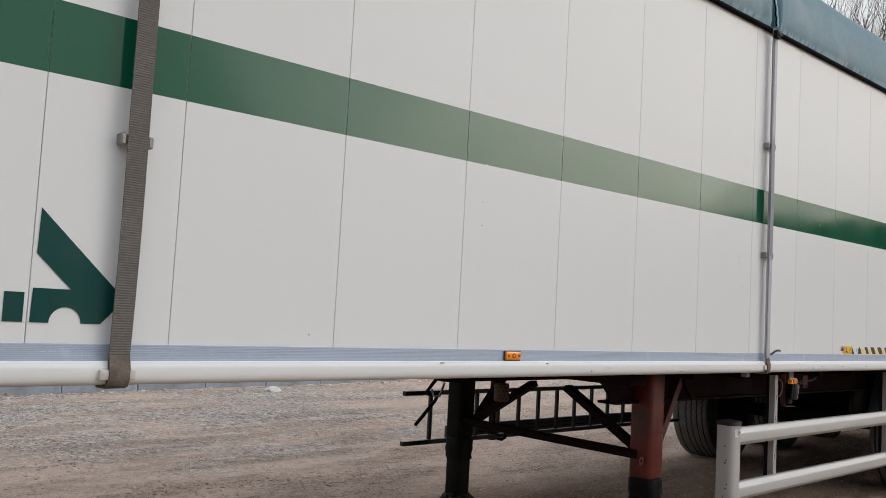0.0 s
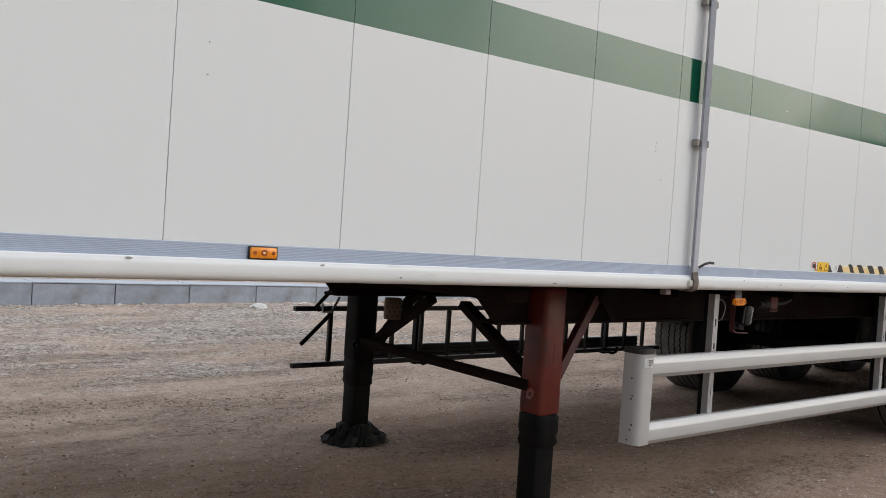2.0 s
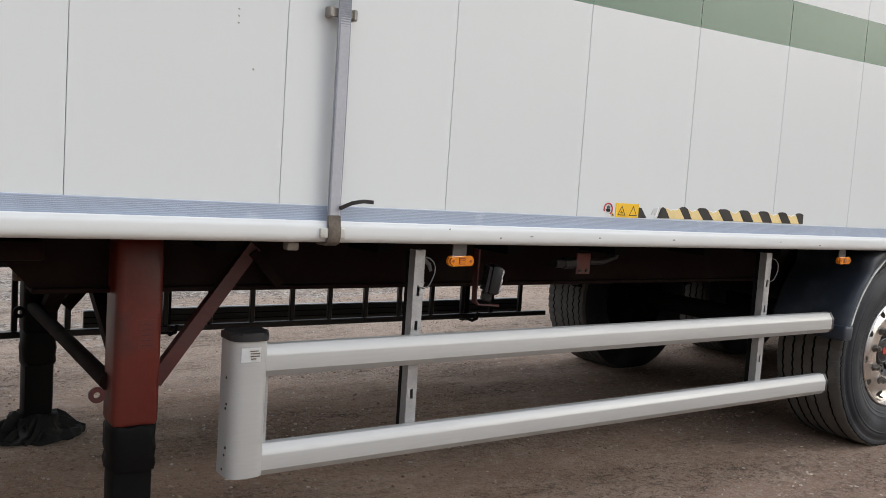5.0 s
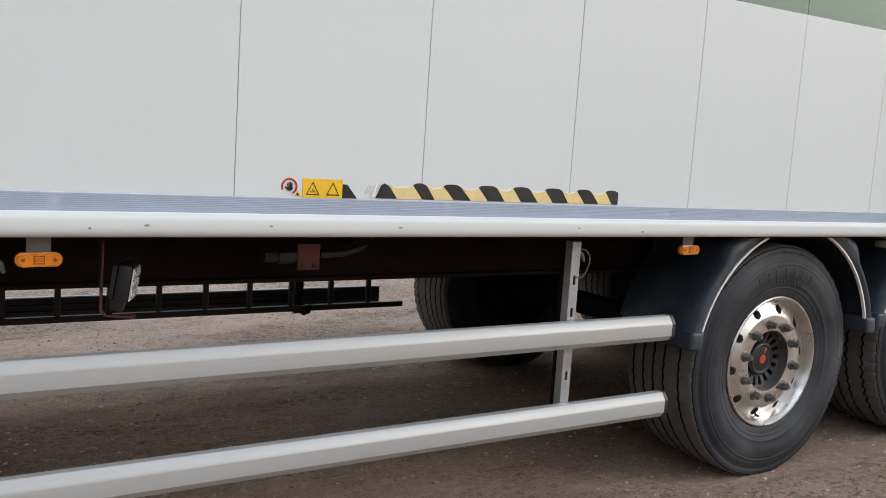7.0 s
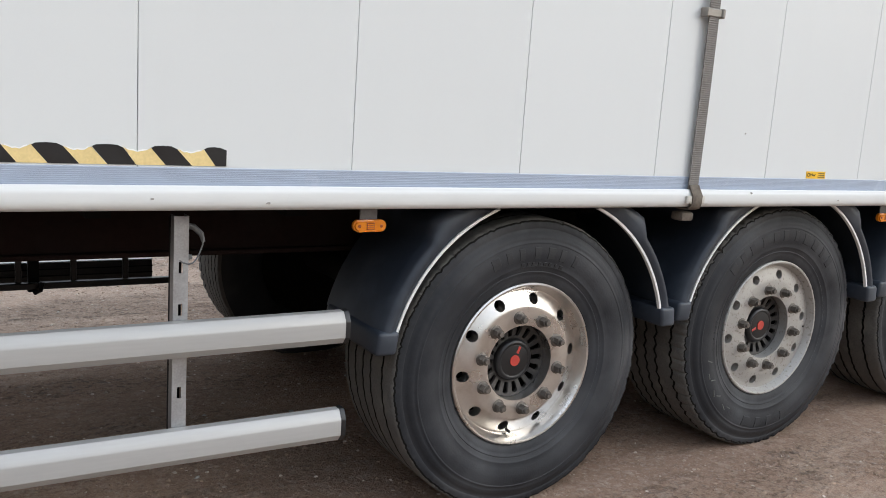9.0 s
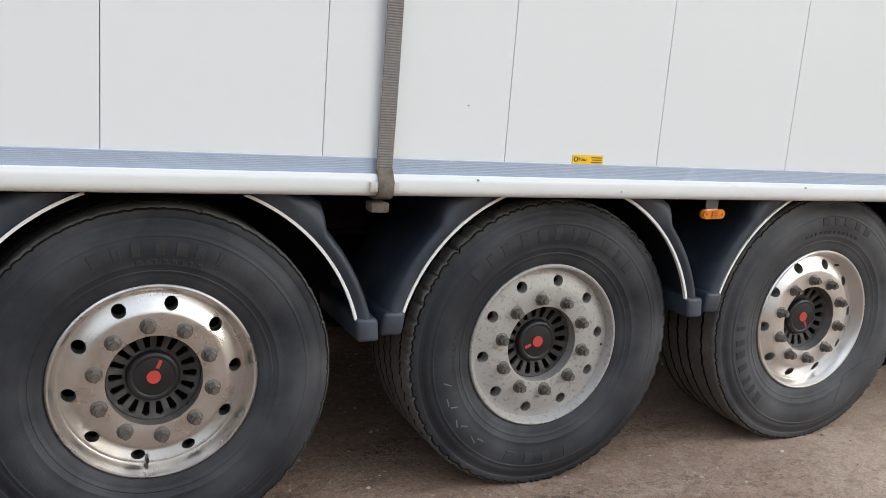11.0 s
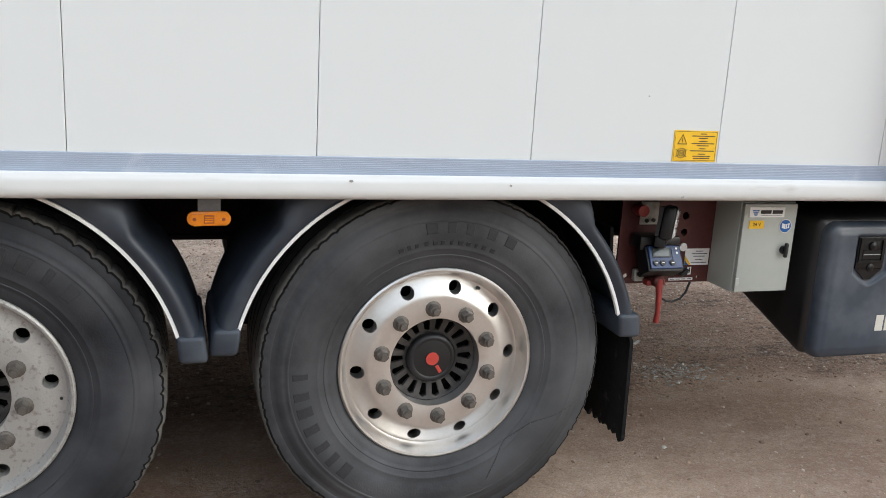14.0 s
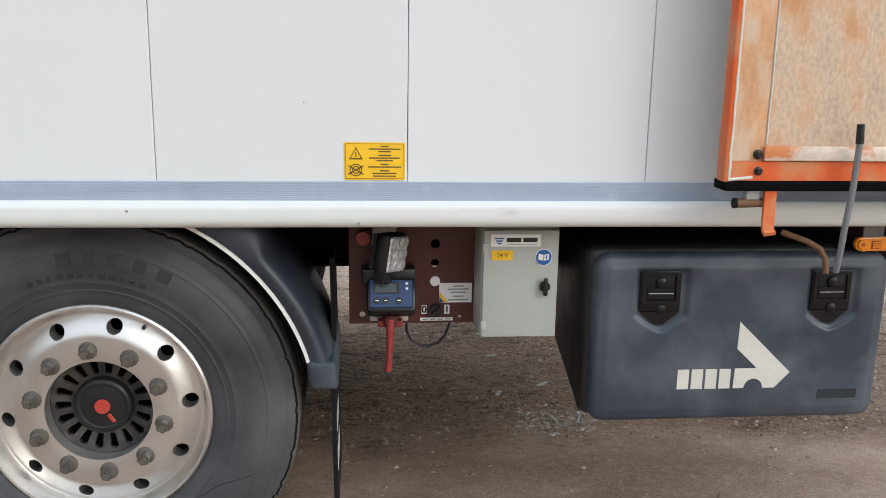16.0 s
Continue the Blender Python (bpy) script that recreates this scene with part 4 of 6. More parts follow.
for x in (-0.015, 1.295, 2.605):
    fd = part("fender", f_me, FENDER, trailer, "dark blue-grey plastic mudguard with a white edge")
    fd.location = (x - 0.012, 0.022, fender_z(x))
    for f_trim in f_trims:
        part("trim", f_trim, TRIM_WHITE, fd, "white edge strip")
    part("end_block", f_l, FENDER, fd)
    part("end_block", f_r, FENDER, fd)
    ff = part("fender", f_me, FENDER, trailer, "dark plastic mudguard over the opposite wheel")
    ff.location, ff.rotation_euler = (x, W - 0.022, fender_z(x)), (0, 0, math.pi)
    part("end_block", f_l, FENDER, ff)
    part("end_block", f_r, FENDER, ff)
    # liners close the bright gaps round the tyres; their near-black stands for shade
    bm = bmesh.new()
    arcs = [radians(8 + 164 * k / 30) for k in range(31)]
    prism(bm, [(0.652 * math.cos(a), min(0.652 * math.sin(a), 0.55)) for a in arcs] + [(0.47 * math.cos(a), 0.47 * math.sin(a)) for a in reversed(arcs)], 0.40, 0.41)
    part("splash_liner", bm, SHADE_BLACK, ff)
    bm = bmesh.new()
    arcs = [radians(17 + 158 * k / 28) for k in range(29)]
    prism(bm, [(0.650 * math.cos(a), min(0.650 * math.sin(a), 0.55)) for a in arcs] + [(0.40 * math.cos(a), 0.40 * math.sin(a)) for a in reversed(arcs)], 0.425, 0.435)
    part("splash_liner", bm, SHADE_BLACK, fd)

# rubber flap behind the last wheel
bm = bmesh.new()
front = [(0.05, 0.60), (0.09, 0.65), (0.22, 0.70), (0.24, 0.93), (0.46, 0.93)]
low = [(0.46 - 0.41 * k / 40, 0.255 + 0.03 * noise.noise((k * 0.3, 0, 3)) + 0.008 * rnd.uniform(-1, 1) + 0.0003 * k) for k in range(41)]
pts = front + low
va = [bm.verts.new((3.225 + 0.02 * (0.6 - z), y, z)) for y, z in pts]
vb = [bm.verts.new((3.237 + 0.02 * (0.6 - z), y, z)) for y, z in pts]
bm.faces.new(va)
bm.faces.new(vb[::-1])
for i in range(len(pts)):
    bm.faces.new((va[i], vb[i], vb[(i + 1) % len(pts)], va[(i + 1) % len(pts)]))
flap = part("mud_flap", bm, FLAP_RUBBER, trailer, "frayed black rubber mud flap with worn white print", smooth=None)
for z0, z1, y0, y1 in ((0.475, 0.525, 0.10, 0.26), (0.37, 0.43, 0.08, 0.26)):
    for k in range(3):
        ya = y0 + (y1 - y0) * k / 3
        bm = boxed(3.237, 3.2385, ya, ya + (y1 - y0) / 3 * 0.7, z0, z1)
        for v in bm.verts:
            v.co.x += 0.02 * (0.6 - v.co.z)
        part("white_mark", bm, BRACKET, flap)

# ---- side guard ----
guard = part("side_guard", boxed(-3.86, -3.80, 0.075, 0.10, 0.36, 0.74), GALV, trailer, "anodised aluminium side guard of two long rails on perforated posts")
prof_r = [(0.041, -0.031), (0.0395, -0.029), (0.0395, 0.016), (0.041, 0.0225), (0.0575, 0.0475), (0.061, 0.05), (0.088, 0.05), (0.092, 0.047), (0.092, -0.05), (0.056, -0.05)]
for zc, lab in ((0.689, "upper guard rail"), (0.3725, "lower guard rail")):
    bm = extrude_x(bmesh.new(), [(y, zc + z) for y, z in prof_r], -3.83, -0.782)
    r = part("guard_rail", bm, ALU_RAIL, guard, smooth=25)
    bm = extrude_x(bmesh.new(), [(y + (0.068 - y) * -0.03, zc + z * 1.03) for y, z in prof_r], -0.7815, -0.766)
    part("end_cap", bm, BLACK_PLASTIC, guard, "black rail end cap")
# rounded front upright with a black cap
UX = -3.878


def sgn(v):
    return 1.0 if v > 0 else -1.0


bm = bmesh.new()
outline = [(UX - 0.060, 0.125)] + [(UX + 0.060 * sgn(math.cos(a)) * abs(math.cos(a)) ** 0.62, 0.078 - 0.053 * abs(math.sin(a)) ** 0.62) for a in [radians(180 + 180 * k / 18) for k in range(19)]] + [(UX + 0.060, 0.125)]
va = [bm.verts.new((x, y, 0.33)) for x, y in outline]
vb = [bm.verts.new((x, y, 0.765)) for x, y in outline]
bm.faces.new(va[::-1])
bm.faces.new(vb)
for i in range(len(outline)):
    bm.faces.new((va[i], va[(i + 1) % len(outline)], vb[(i + 1) % len(outline)], vb[i]))
part("front_upright", bm, ALU_RAIL, guard, "rounded aluminium upright")
bm = bmesh.new()
va = [bm.verts.new((UX + (x - UX) * 1.06, 0.07 + (y - 0.07) * 1.08, 0.757)) for x, y in outline]
vb = [bm.verts.new((UX + (x - UX) * 1.06, 0.07 + (y - 0.07) * 1.08, 0.783)) for x, y in outline]
bm.faces.new(va[::-1])
bm.faces.new(vb)
for i in range(len(outline)):
    bm.faces.new((va[i], va[(i + 1) % len(outline)], vb[(i + 1) % len(outline)], vb[i]))
bmesh.ops.bevel(bm, geom=[e for e in bm.edges if all(v.co.z > 0.77 for v in e.verts)], offset=0.006, segments=2, affect="EDGES")
part("upright_cap", bm, BLACK_PLASTIC, guard, "black plastic cap")
bm = bmesh.new()
rows_l = []
for k in range(7):
    x = UX - 0.034 + 0.062 * k / 6
    y = 0.078 - 0.053 * (1 - min(1.0, abs(x - UX) / 0.060) ** (1 / 0.31)) ** 0.31 - 0.0012
    rows_l.append([bm.verts.new((x, y, z)) for z in (0.694, 0.738)])
for r0, r1 in zip(rows_l, rows_l[1:]):
    bm.faces.new((r0[0], r1[0], r1[1], r0[1]))
bmesh.ops.solidify(bm, geom=bm.faces[:], thickness=0.0012)
lab = part("paper_label", bm, LABEL_WHITE, guard, "white paper label with faint lines")
for k, (x0, x1) in enumerate(((-0.008, 0.018), (-0.006, 0.024), (-0.006, 0.024), (-0.004, 0.012))):
    part("text_bar", boxed(UX + x0, UX + x1, 0.0212, 0.0238, 0.727 - k * 0.008, 0.7295 - k * 0.008), FAINT_INK, lab)
for z in (0.352, 0.40, 0.425, 0.545, 0.56, 0.64):
    bm = bmesh.new()
    lathe(bm, [(0.0, -0.003), (0.0038, -0.0025), (0.005, 0.0), (0.005, 0.006), (0.0, 0.006)], 10, closed=False)
    bm.transform(Matrix.Translation((UX - 0.0592, 0.068 + 0.01 * math.sin(z * 40), z)) @ Matrix.Rotation(radians(-78), 4, "Z"))
    part("bolt", bm, INK, guard)


def guard_post(x):
    slots = []
    for k in range(5):
        zc = 0.89 - k * 0.122
        slots.append([(dx, zc + dz) for dx, dz in ((-0.006, -0.017), (0.006, -0.017), (0.006, 0.017), (-0.006, 0.017))])
    bm = bmesh.new()
    holed(bm, [(-0.0205, 0.34), (0.0205, 0.34), (0.0205, 1.035), (-0.0205, 1.035)], slots, 0.094, 0.098)
    box(bm, -0.0205, -0.0165, 0.0985, 0.1315, 0.34, 1.035)
    box(bm, 0.0165, 0.0205, 0.0985, 0.13, 0.34, 1.035)
    post = part("guard_post", bm, GALV, guard, "perforated galvanised post", smooth=None)
    post.location.x = x
    part("back_channel", boxed(-0.019, 0.012, 0.132, 0.158, 0.345, 1.03, bevel=0.003, seg=1), BLACK_STEEL, post, "dark steel channel behind the perforated face")
    bm = tube(bmesh.new(), ((0.018, 0.15, 1.0), (0.045, 0.14, 0.998), (0.066, 0.135, 0.978), (0.072, 0.13, 0.955)), [0.009, 0.009, 0.008, 0.005], 10)
    part("spring_pin", bm, GREY_ROD, post, "bent grey locking pin")
    bm = tube(bmesh.new(), ((0.018, 0.118, 0.915), (0.036, 0.118, 0.915)), [0.009, 0.007], 10)
    part("pin_stub", bm, GREY_ROD, post)
    w = part("wire_loop", tube(bmesh.new(), [(0.02 + 0.035 * math.sin(t) * (1 + 0.2 * math.sin(2 * t)), 0.09 - 0.01 * math.sin(t), 0.955 + 0.055 * math.cos(t)) for t in [2 * math.pi * k / 16 for k in range(15)]], 0.0022, 6), GREY_ROD, post, "thin steel wire loop")
    return post


guard_post(-3.25)
guard_post(-1.272)


# ---- marker lamps, work lamps and underfloor fittings ----
def marker_lamp(x, z, y=0.062):
    n = 20
    out = []
    for k in range(n):
        a = 2 * math.pi * k / n
        out.append((x + (0.037 if math.cos(a) > 0 else -0.037) + 0.019 * math.cos(a), z + 0.019 * math.sin(a)))
    bm = prism(bmesh.new(), out, y - 0.018, y)
    bmesh.ops.bevel(bm, geom=[e for e in bm.edges if all(v.co.y < y - 0.01 for v in e.verts)], offset=0.006, segments=2, affect="EDGES")
    lamp = part("marker_lamp", bm, AMBER, trailer, "amber oval side marker lamp on a bracket")
    part("lens_core", boxed(x - 0.013, x + 0.013, y - 0.0195, y - 0.017, z - 0.011, z + 0.011), AMBER_DARK, lamp)
    for dx in (-0.037, 0.037):
        part("screw", disc(bmesh.new(), x + dx, z, 0.005, y - 0.0195, y - 0.017, 10), AMBER_DARK, lamp)
    for dz in (-0.006, 0.0, 0.006):
        part("lens_rib", boxed(x - 0.011, x + 0.011, y - 0.021, y - 0.0196, z + dz - 0.0018, z + dz + 0.0018), AMBER, lamp)
    part("bracket", boxed(x - 0.028, x + 0.03, y + 0.001, y + 0.006, z - 0.01, 1.07), GREY_ROD, lamp)


for x, z in ((-3.106, 1.001), (-0.714, 1.006), (1.941, 1.002), (4.695, 1.005)):
    marker_lamp(x, z)
lamp = part("marker_lamp", boxed(-5.972, -5.880, -0.019, -0.0056, 1.1375, 1.172, bevel=0.006), AMBER, trailer, "amber rectangular side marker lamp")
part("lens_core", disc(bmesh.new(), -5.926, 1.155, 0.0105, -0.0205, -0.0185, 16), AMBER_DARK, lamp)
part("lens_glint", boxed(-5.931, -5.923, -0.0215, -0.0204, 1.153, 1.158), TAN, lamp)
for dx in (-0.032, 0.032):
    part("screw", disc(bmesh.new(), -5.926 + dx, 1.155, 0.006, -0.0205, -0.0185, 12), AMBER_DARK, lamp)
part("lamp_base", boxed(-5.977, -5.875, -0.012, -0.0057, 1.1335, 1.176, bevel=0.003), INK, lamp)


def work_lamp(x, y, z, turn, tilt, lean=0.0):
    """A square LED work lamp with cooling fins and a foot."""
    m = Matrix.Translation((x, y, z)) @ Matrix.Rotation(radians(turn), 4, "Z") @ Matrix.Rotation(radians(tilt), 4, "X") @ Matrix.Rotation(radians(lean), 4, "Y")
    bm = boxed(-0.05, 0.05, -0.022, 0.02, -0.055, 0.055, bevel=0.012)
    bm.transform(m)
    lampo = part("work_lamp", bm, BLACK_PLASTIC, trailer, "black square LED work lamp with cooling fins")
    for k in range(7):
        bm = boxed(-0.044 + k * 0.0135, -0.038 + k * 0.0135, 0.0205, 0.032, -0.048, 0.048)
        bm.transform(m)
        part("cooling_fin", bm, BLACK_PLASTIC, lampo)
    bm = boxed(-0.043, 0.043, -0.026, -0.02, -0.048, 0.048, bevel=0.004, seg=1)
    bm.transform(m)
    part("lens", bm, LENS, lampo, "clear faceted lens")
    for i in range(3):
        for j in range(3):
            bm = bmesh.new()
            lathe(bm, [(0.0, -0.026), (0.007, -0.0275), (0.0125, -0.0285), (0.0125, -0.024), (0.0, -0.024)], 12, closed=False)
            bm.transform(m @ Matrix.Translation(((i - 1) * 0.028, 0, (j - 1) * 0.031)))
            part("reflector", bm, LENS, lampo)
    bm = boxed(-0.02, 0.02, -0.006, 0.03, -0.085, -0.05, bevel=0.004)
    bm.transform(m)
    part("lamp_foot", bm, BLACK_PLASTIC, lampo)
    return lampo


work_lamp(-2.865, 0.17, 0.918, 66, 8)
bm = tube(bmesh.new(), ((-2.925, 0.2, 1.03), (-2.925, 0.2, 0.83), (-2.912, 0.19, 0.818), (-2.84, 0.16, 0.818)), 0, flat=(0.003, 0.016))
part("lamp_bracket", bm, RED_PLATE, trailer, "thin red steel lamp bracket")
bm = boxed(-2.275, -2.193, 0.345, 0.352, 0.91, 1.0, bevel=0.002, seg=1)
hosep = part("hose_plate", bm, RED_STEEL, trailer, "red steel plate holding a hose coupling")
for dx, dz in ((-2.255, 0.925), (-2.215, 0.925)):
    part("bolt", disc(bmesh.new(), dx, dz, 0.007, 0.338, 0.346, 8), INK, hosep)
bm = tube(bmesh.new(), ((-2.39, 0.36, 0.956), (-2.34, 0.36, 0.956)), 0.02, 8)
tube(bm, ((-2.34, 0.36, 0.956), (-2.28, 0.36, 0.958)), 0.026, 6)
tube(bm, ((-2.19, 0.36, 0.962), (-2.10, 0.36, 0.965), (-2.03, 0.36, 0.985), (-1.99, 0.38, 1.02)), 0.014, 10)
part("hose_coupling", bm, HOSE, hosep, "grimy grey hose coupling")
part("name_tag", boxed(-2.62, -2.44, 0.56, 0.566, 0.965, 1.0), CHASSIS, chassis)
part("bolt_end", boxed(-3.78, -3.74, 0.03, 0.07, 1.035, 1.062, bevel=0.006), CLIP, trailer)


# ---- straps over the side ----
def strap(x, mat_, label, clips, lean=0.0, width=0.052, off=0.045, ribs=0.0015):
    """A ribbed webbing strap from the tarpaulin to the base rail."""
    st = thing("tension_strap", label, "strap", group="straps along the trailer side", at=(x, 0, 0))
    top = roof_z(x) + 0.02
    bm = bmesh.new()
    n = 560
    rings = []
    for k in range(n + 1):
        f = k / n
        z = 1.07 + (top - 1.07) * f
        y = -off + 0.012 * abs(2 * f - 1) + (ribs if k % 2 else 0.0)
        dx = lean * f + 0.003 * math.sin(f * 9)
        rings.append([bm.verts.new((dx + a, y + b, z)) for a, b in ((-width / 2, 0), (width / 2, 0), (width / 2, 0.004), (-width / 2, 0.004))])
    for r0, r1 in zip(rings, rings[1:]):
        for i in range(4):
            bm.faces.new((r0[i], r0[(i + 1) % 4], r1[(i + 1) % 4], r1[i]))
    bm.faces.new(rings[0])
    bm.faces.new(rings[-1])
    part("webbing", bm, mat_, st, smooth=None)
    tail = bmesh.new()
    tube(tail, ((0, -off + 0.009, 1.15), (0.001, -0.044, 1.112), (0.001, -0.043, 1.084), (0, -0.037, 1.069), (-0.002, -0.024, 1.0605), (-0.004, 0.03, 1.0595)), 0, flat=(width / 2 - 0.0005, 0.003))
    part("lower_hook", tail, WEB_DIRTY, st, "grimy brown strap end under the rail")
    for z in clips:
        f = (z - 1.07) / (top - 1.07)
        bm = boxed(lean * f - 0.047, lean * f + 0.047, -0.03, -0.022, z - 0.014, z + 0.014, bevel=0.003, seg=1)
        c = part("strap_clip", bm, CLIP, st, "small steel strap guide")
        for sx in (-1, 1):
            bm = boxed(lean * f + sx * 0.04 - 0.008, lean * f + sx * 0.04 + 0.008, -0.036, 0.0, z - 0.017, z + 0.017, bevel=0.004, seg=1)
            part("clip_lug", bm, CLIP, c)
    bm = boxed(-width / 2 - 0.024, -width / 2 + 0.004, -0.043, -0.026, 1.082, 1.112, bevel=0.004)
    c = part("rail_bracket", bm, BRACKET, st, "worn steel bracket on the base rail")
    part("bracket_lug", boxed(width / 2 - 0.004, width / 2 + 0.02, -0.043, -0.026, 1.082, 1.112, bevel=0.004), BRACKET, c)
    return st


strap(-7.612, WEB_DARK, "dark grey ribbed webbing strap hooked to the base rail", (1.756, 2.42), lean=0.01, width=0.06)
st_b = strap(-3.66, WEB_BLUE, "blue-grey webbing strap under the creased tarpaulin", (1.763, 2.424), lean=-0.012, width=0.042, ribs=0.0005)
part("backing_bar", boxed(-0.0185, 0.0185, -0.0405, -0.021, 1.15, 3.10, bevel=0.003, seg=1), STRAP_EDGE, st_b, "pale backing along the webbing")
part("loose_tail", tube(bmesh.new(), ((0.01, -0.05, 1.175), (0.05, -0.055, 1.193), (0.09, -0.055, 1.2), (0.125, -0.055, 1.198)), 0, flat=(0.006, 0.002)), INK, st_b, "loose black strap end")
bm = boxed(-0.035, 0.012, -0.062, -0.034, 3.085, 3.135, bevel=0.006)
bk = part("hem_buckle", bm, BLACK_STEEL, st_b, "small black buckle at the hem")
part("buckle_tongue", boxed(-0.022, 0.022, -0.067, -0.058, 3.10, 3.118, bevel=0.003, seg=1), BLACK_STEEL, bk)
st_c = strap(0.588, WEB_BEIGE, "grey-beige webbing strap hooked under the base rail", (1.775, 2.43), width=0.05, off=0.03)
part("hook_end", boxed(-0.03, 0.03, -0.01, 0.05, 1.012, 1.045, bevel=0.008), WEB_DIRTY, st_c, "grimy buckle under the rail")

# ---- signs and stickers on the side ----
def sticker(name, x0, x1, z0, z1, mat_, label, y=-0.0015, t=0.0012):
    return part(name, boxed(x0, x1, y - t + 0.0015 - 0.0015, y + 0.0012, z0, z1), mat_, trailer, label, smooth=None)


def triangle_sign(parent, cx, cz, h, y, mark="exclamation"):
    w = h * 1.12
    bm = bmesh.new()
    out = [(cx - w / 2, cz - h / 2), (cx + w / 2, cz - h / 2), (cx, cz + h / 2)]
    k = 0.80
    inn = [(cx - w / 2 * k, cz - h / 2 + h * 0.085), (cx + w / 2 * k, cz - h / 2 + h * 0.085), (cx, cz - h / 2 + h * 0.085 + h * k)]
    holed(bm, out, [inn], y - 0.001, y)
    t = part("triangle", bm, SIGN_BROWN, parent, smooth=None)
    if mark == "exclamation":
        part("sign_mark", boxed(cx - h * 0.035, cx + h * 0.035, y - 0.001, y, cz - h * 0.16, cz + h * 0.1), SIGN_BROWN, parent)
        part("sign_mark", boxed(cx - h * 0.04, cx + h * 0.04, y - 0.001, y, cz - h * 0.3, cz - h * 0.22), SIGN_BROWN, parent)
    elif mark == "pictogram":
        for dx, dz, w_, h_ in ((0.0, -0.10, 0.05, 0.16), (-0.05, -0.22, 0.03, 0.14), (0.05, -0.22, 0.03, 0.14), (-0.17, -0.24, 0.06, 0.09), (0.17, -0.24, 0.06, 0.09)):
            part("sign_mark", boxed(cx + h * (dx - w_ / 2), cx + h * (dx + w_ / 2), y - 0.001, y, cz + h * (dz - h_ / 2), cz + h * (dz + h_ / 2)), INK, parent)
    return t


warn = sticker("warning_sticker", -2.417, -2.291, 1.1815, 1.2365, YELLOW, "yellow sticker with two warning triangles")
for cx in (-2.386, -2.322):
    triangle_sign(warn, cx, 1.2085, 0.039, -0.0028, "pictogram" if cx < -2.35 else "blank")
part("divider", boxed(-2.3548, -2.3535, -0.0033, -0.0028, 1.182, 1.236), TAN, warn)
bm = bmesh.new()
arc = [radians(-60 + 265 * k / 22) for k in range(23)]
prism(bm, [(-2.458 + 0.0245 * math.cos(a), 1.2115 + 0.0245 * math.sin(a)) for a in arc] + [(-2.458 + 0.0195 * math.cos(a), 1.2115 + 0.0195 * math.sin(a)) for a in reversed(arc)], -0.0022, 0.0)
noentry = part("prohibition_sticker", bm, SIGN_RED, trailer, "worn red ring sticker with a black palm sign")
for k, (dx, ln) in enumerate(((-0.0065, 0.0085), (-0.002, 0.0115), (0.0025, 0.0115), (0.007, 0.009))):
    part("palm_bar", boxed(-2.457 + dx - 0.0016, -2.457 + dx + 0.0016, -0.0018, 0.0, 1.2125, 1.2135 + ln, bevel=0.0007, seg=1), INK, noentry)
part("palm_bar", tube(bmesh.new(), ((-2.464, -0.001, 1.2045), (-2.4705, -0.001, 1.2115)), 0, flat=(0.0019, 0.0008)), INK, noentry)
part("palm_bar", boxed(-2.4655, -2.4485, -0.0018, 0.0, 1.2005, 1.2125, bevel=0.0035, seg=1), INK, noentry)
small = part("small_triangle", prism(bmesh.new(), [(-2.442, 1.184), (-2.422, 1.184), (-2.432, 1.2)], -0.0016, 0.0), YELLOW, trailer, "small yellow triangle sticker")
part("triangle", prism(bmesh.new(), [(-2.4375, 1.187), (-2.4265, 1.187), (-2.432, 1.1955)], -0.0022, -0.0016), INK, small)

# torn hazard tape: black and faded yellow slanting pieces
tape = part("hazard_tape", prism(bmesh.new(), [(-2.292, 1.224), (-2.274, 1.222), (-2.241, 1.182), (-2.291, 1.182)], -0.0022, 0.0), INK, trailer, "torn black and faded yellow hazard tape")
# top left, top right and bottom left, bottom right of each black piece
black = ((-2.158, -2.141, -2.178, -2.104), (-2.046, -2.005, -2.012, -1.967), (-1.934, -1.878, -1.894, -1.828), (-1.797, -1.732, -1.760, -1.691), (-1.657, -1.595, -1.622, -1.551),
         (-1.519, -1.454, -1.484, -1.415), (-1.376, -1.319, -1.340, -1.273), (-1.239, -1.190, -1.209, -1.1805))
for k, (ta, tb_, ba, bb) in enumerate(black):
    top = 1.2335 - (0.004 if k == 0 else 0.0)
    out = [(ba, 1.1845), (bb, 1.1845), (tb_ + 0.007 if k < 7 else -1.1805, top - 0.006), (tb_ - 0.008, top + 0.0005), ((ta + tb_) / 2, top + 0.0015), (ta + 0.008, top), (ta - 0.002, top - 0.005)]
    part("black_piece", prism(bmesh.new(), out, -0.0026, 0.0), INK, tape)
    if k < 7:
        nxt = black[k + 1]
        n_ = 8
        upper = []
        for i in range(n_ + 1):
            f = i / n_
            upper.append((nxt[0] - 0.0025 + (tb_ + 0.0075 - nxt[0] + 0.0025) * f, 1.2275 - 0.0095 * math.sin(math.pi * f) + 0.002 * rnd.uniform(-1, 1)))
        part("yellow_piece", prism(bmesh.new(), [(bb + 0.0006, 1.1845), (nxt[2] - 0.0006, 1.1845)] + upper, -0.0022, 0.0), TAN, tape)
        up2 = [(x, z + 0.0022 + 0.0015 * rnd.random()) for x, z in upper[1:-1]]
        part("torn_edge", prism(bmesh.new(), upper[1:-1] + up2[::-1], -0.0018, 0.0), LABEL_WHITE, tape)
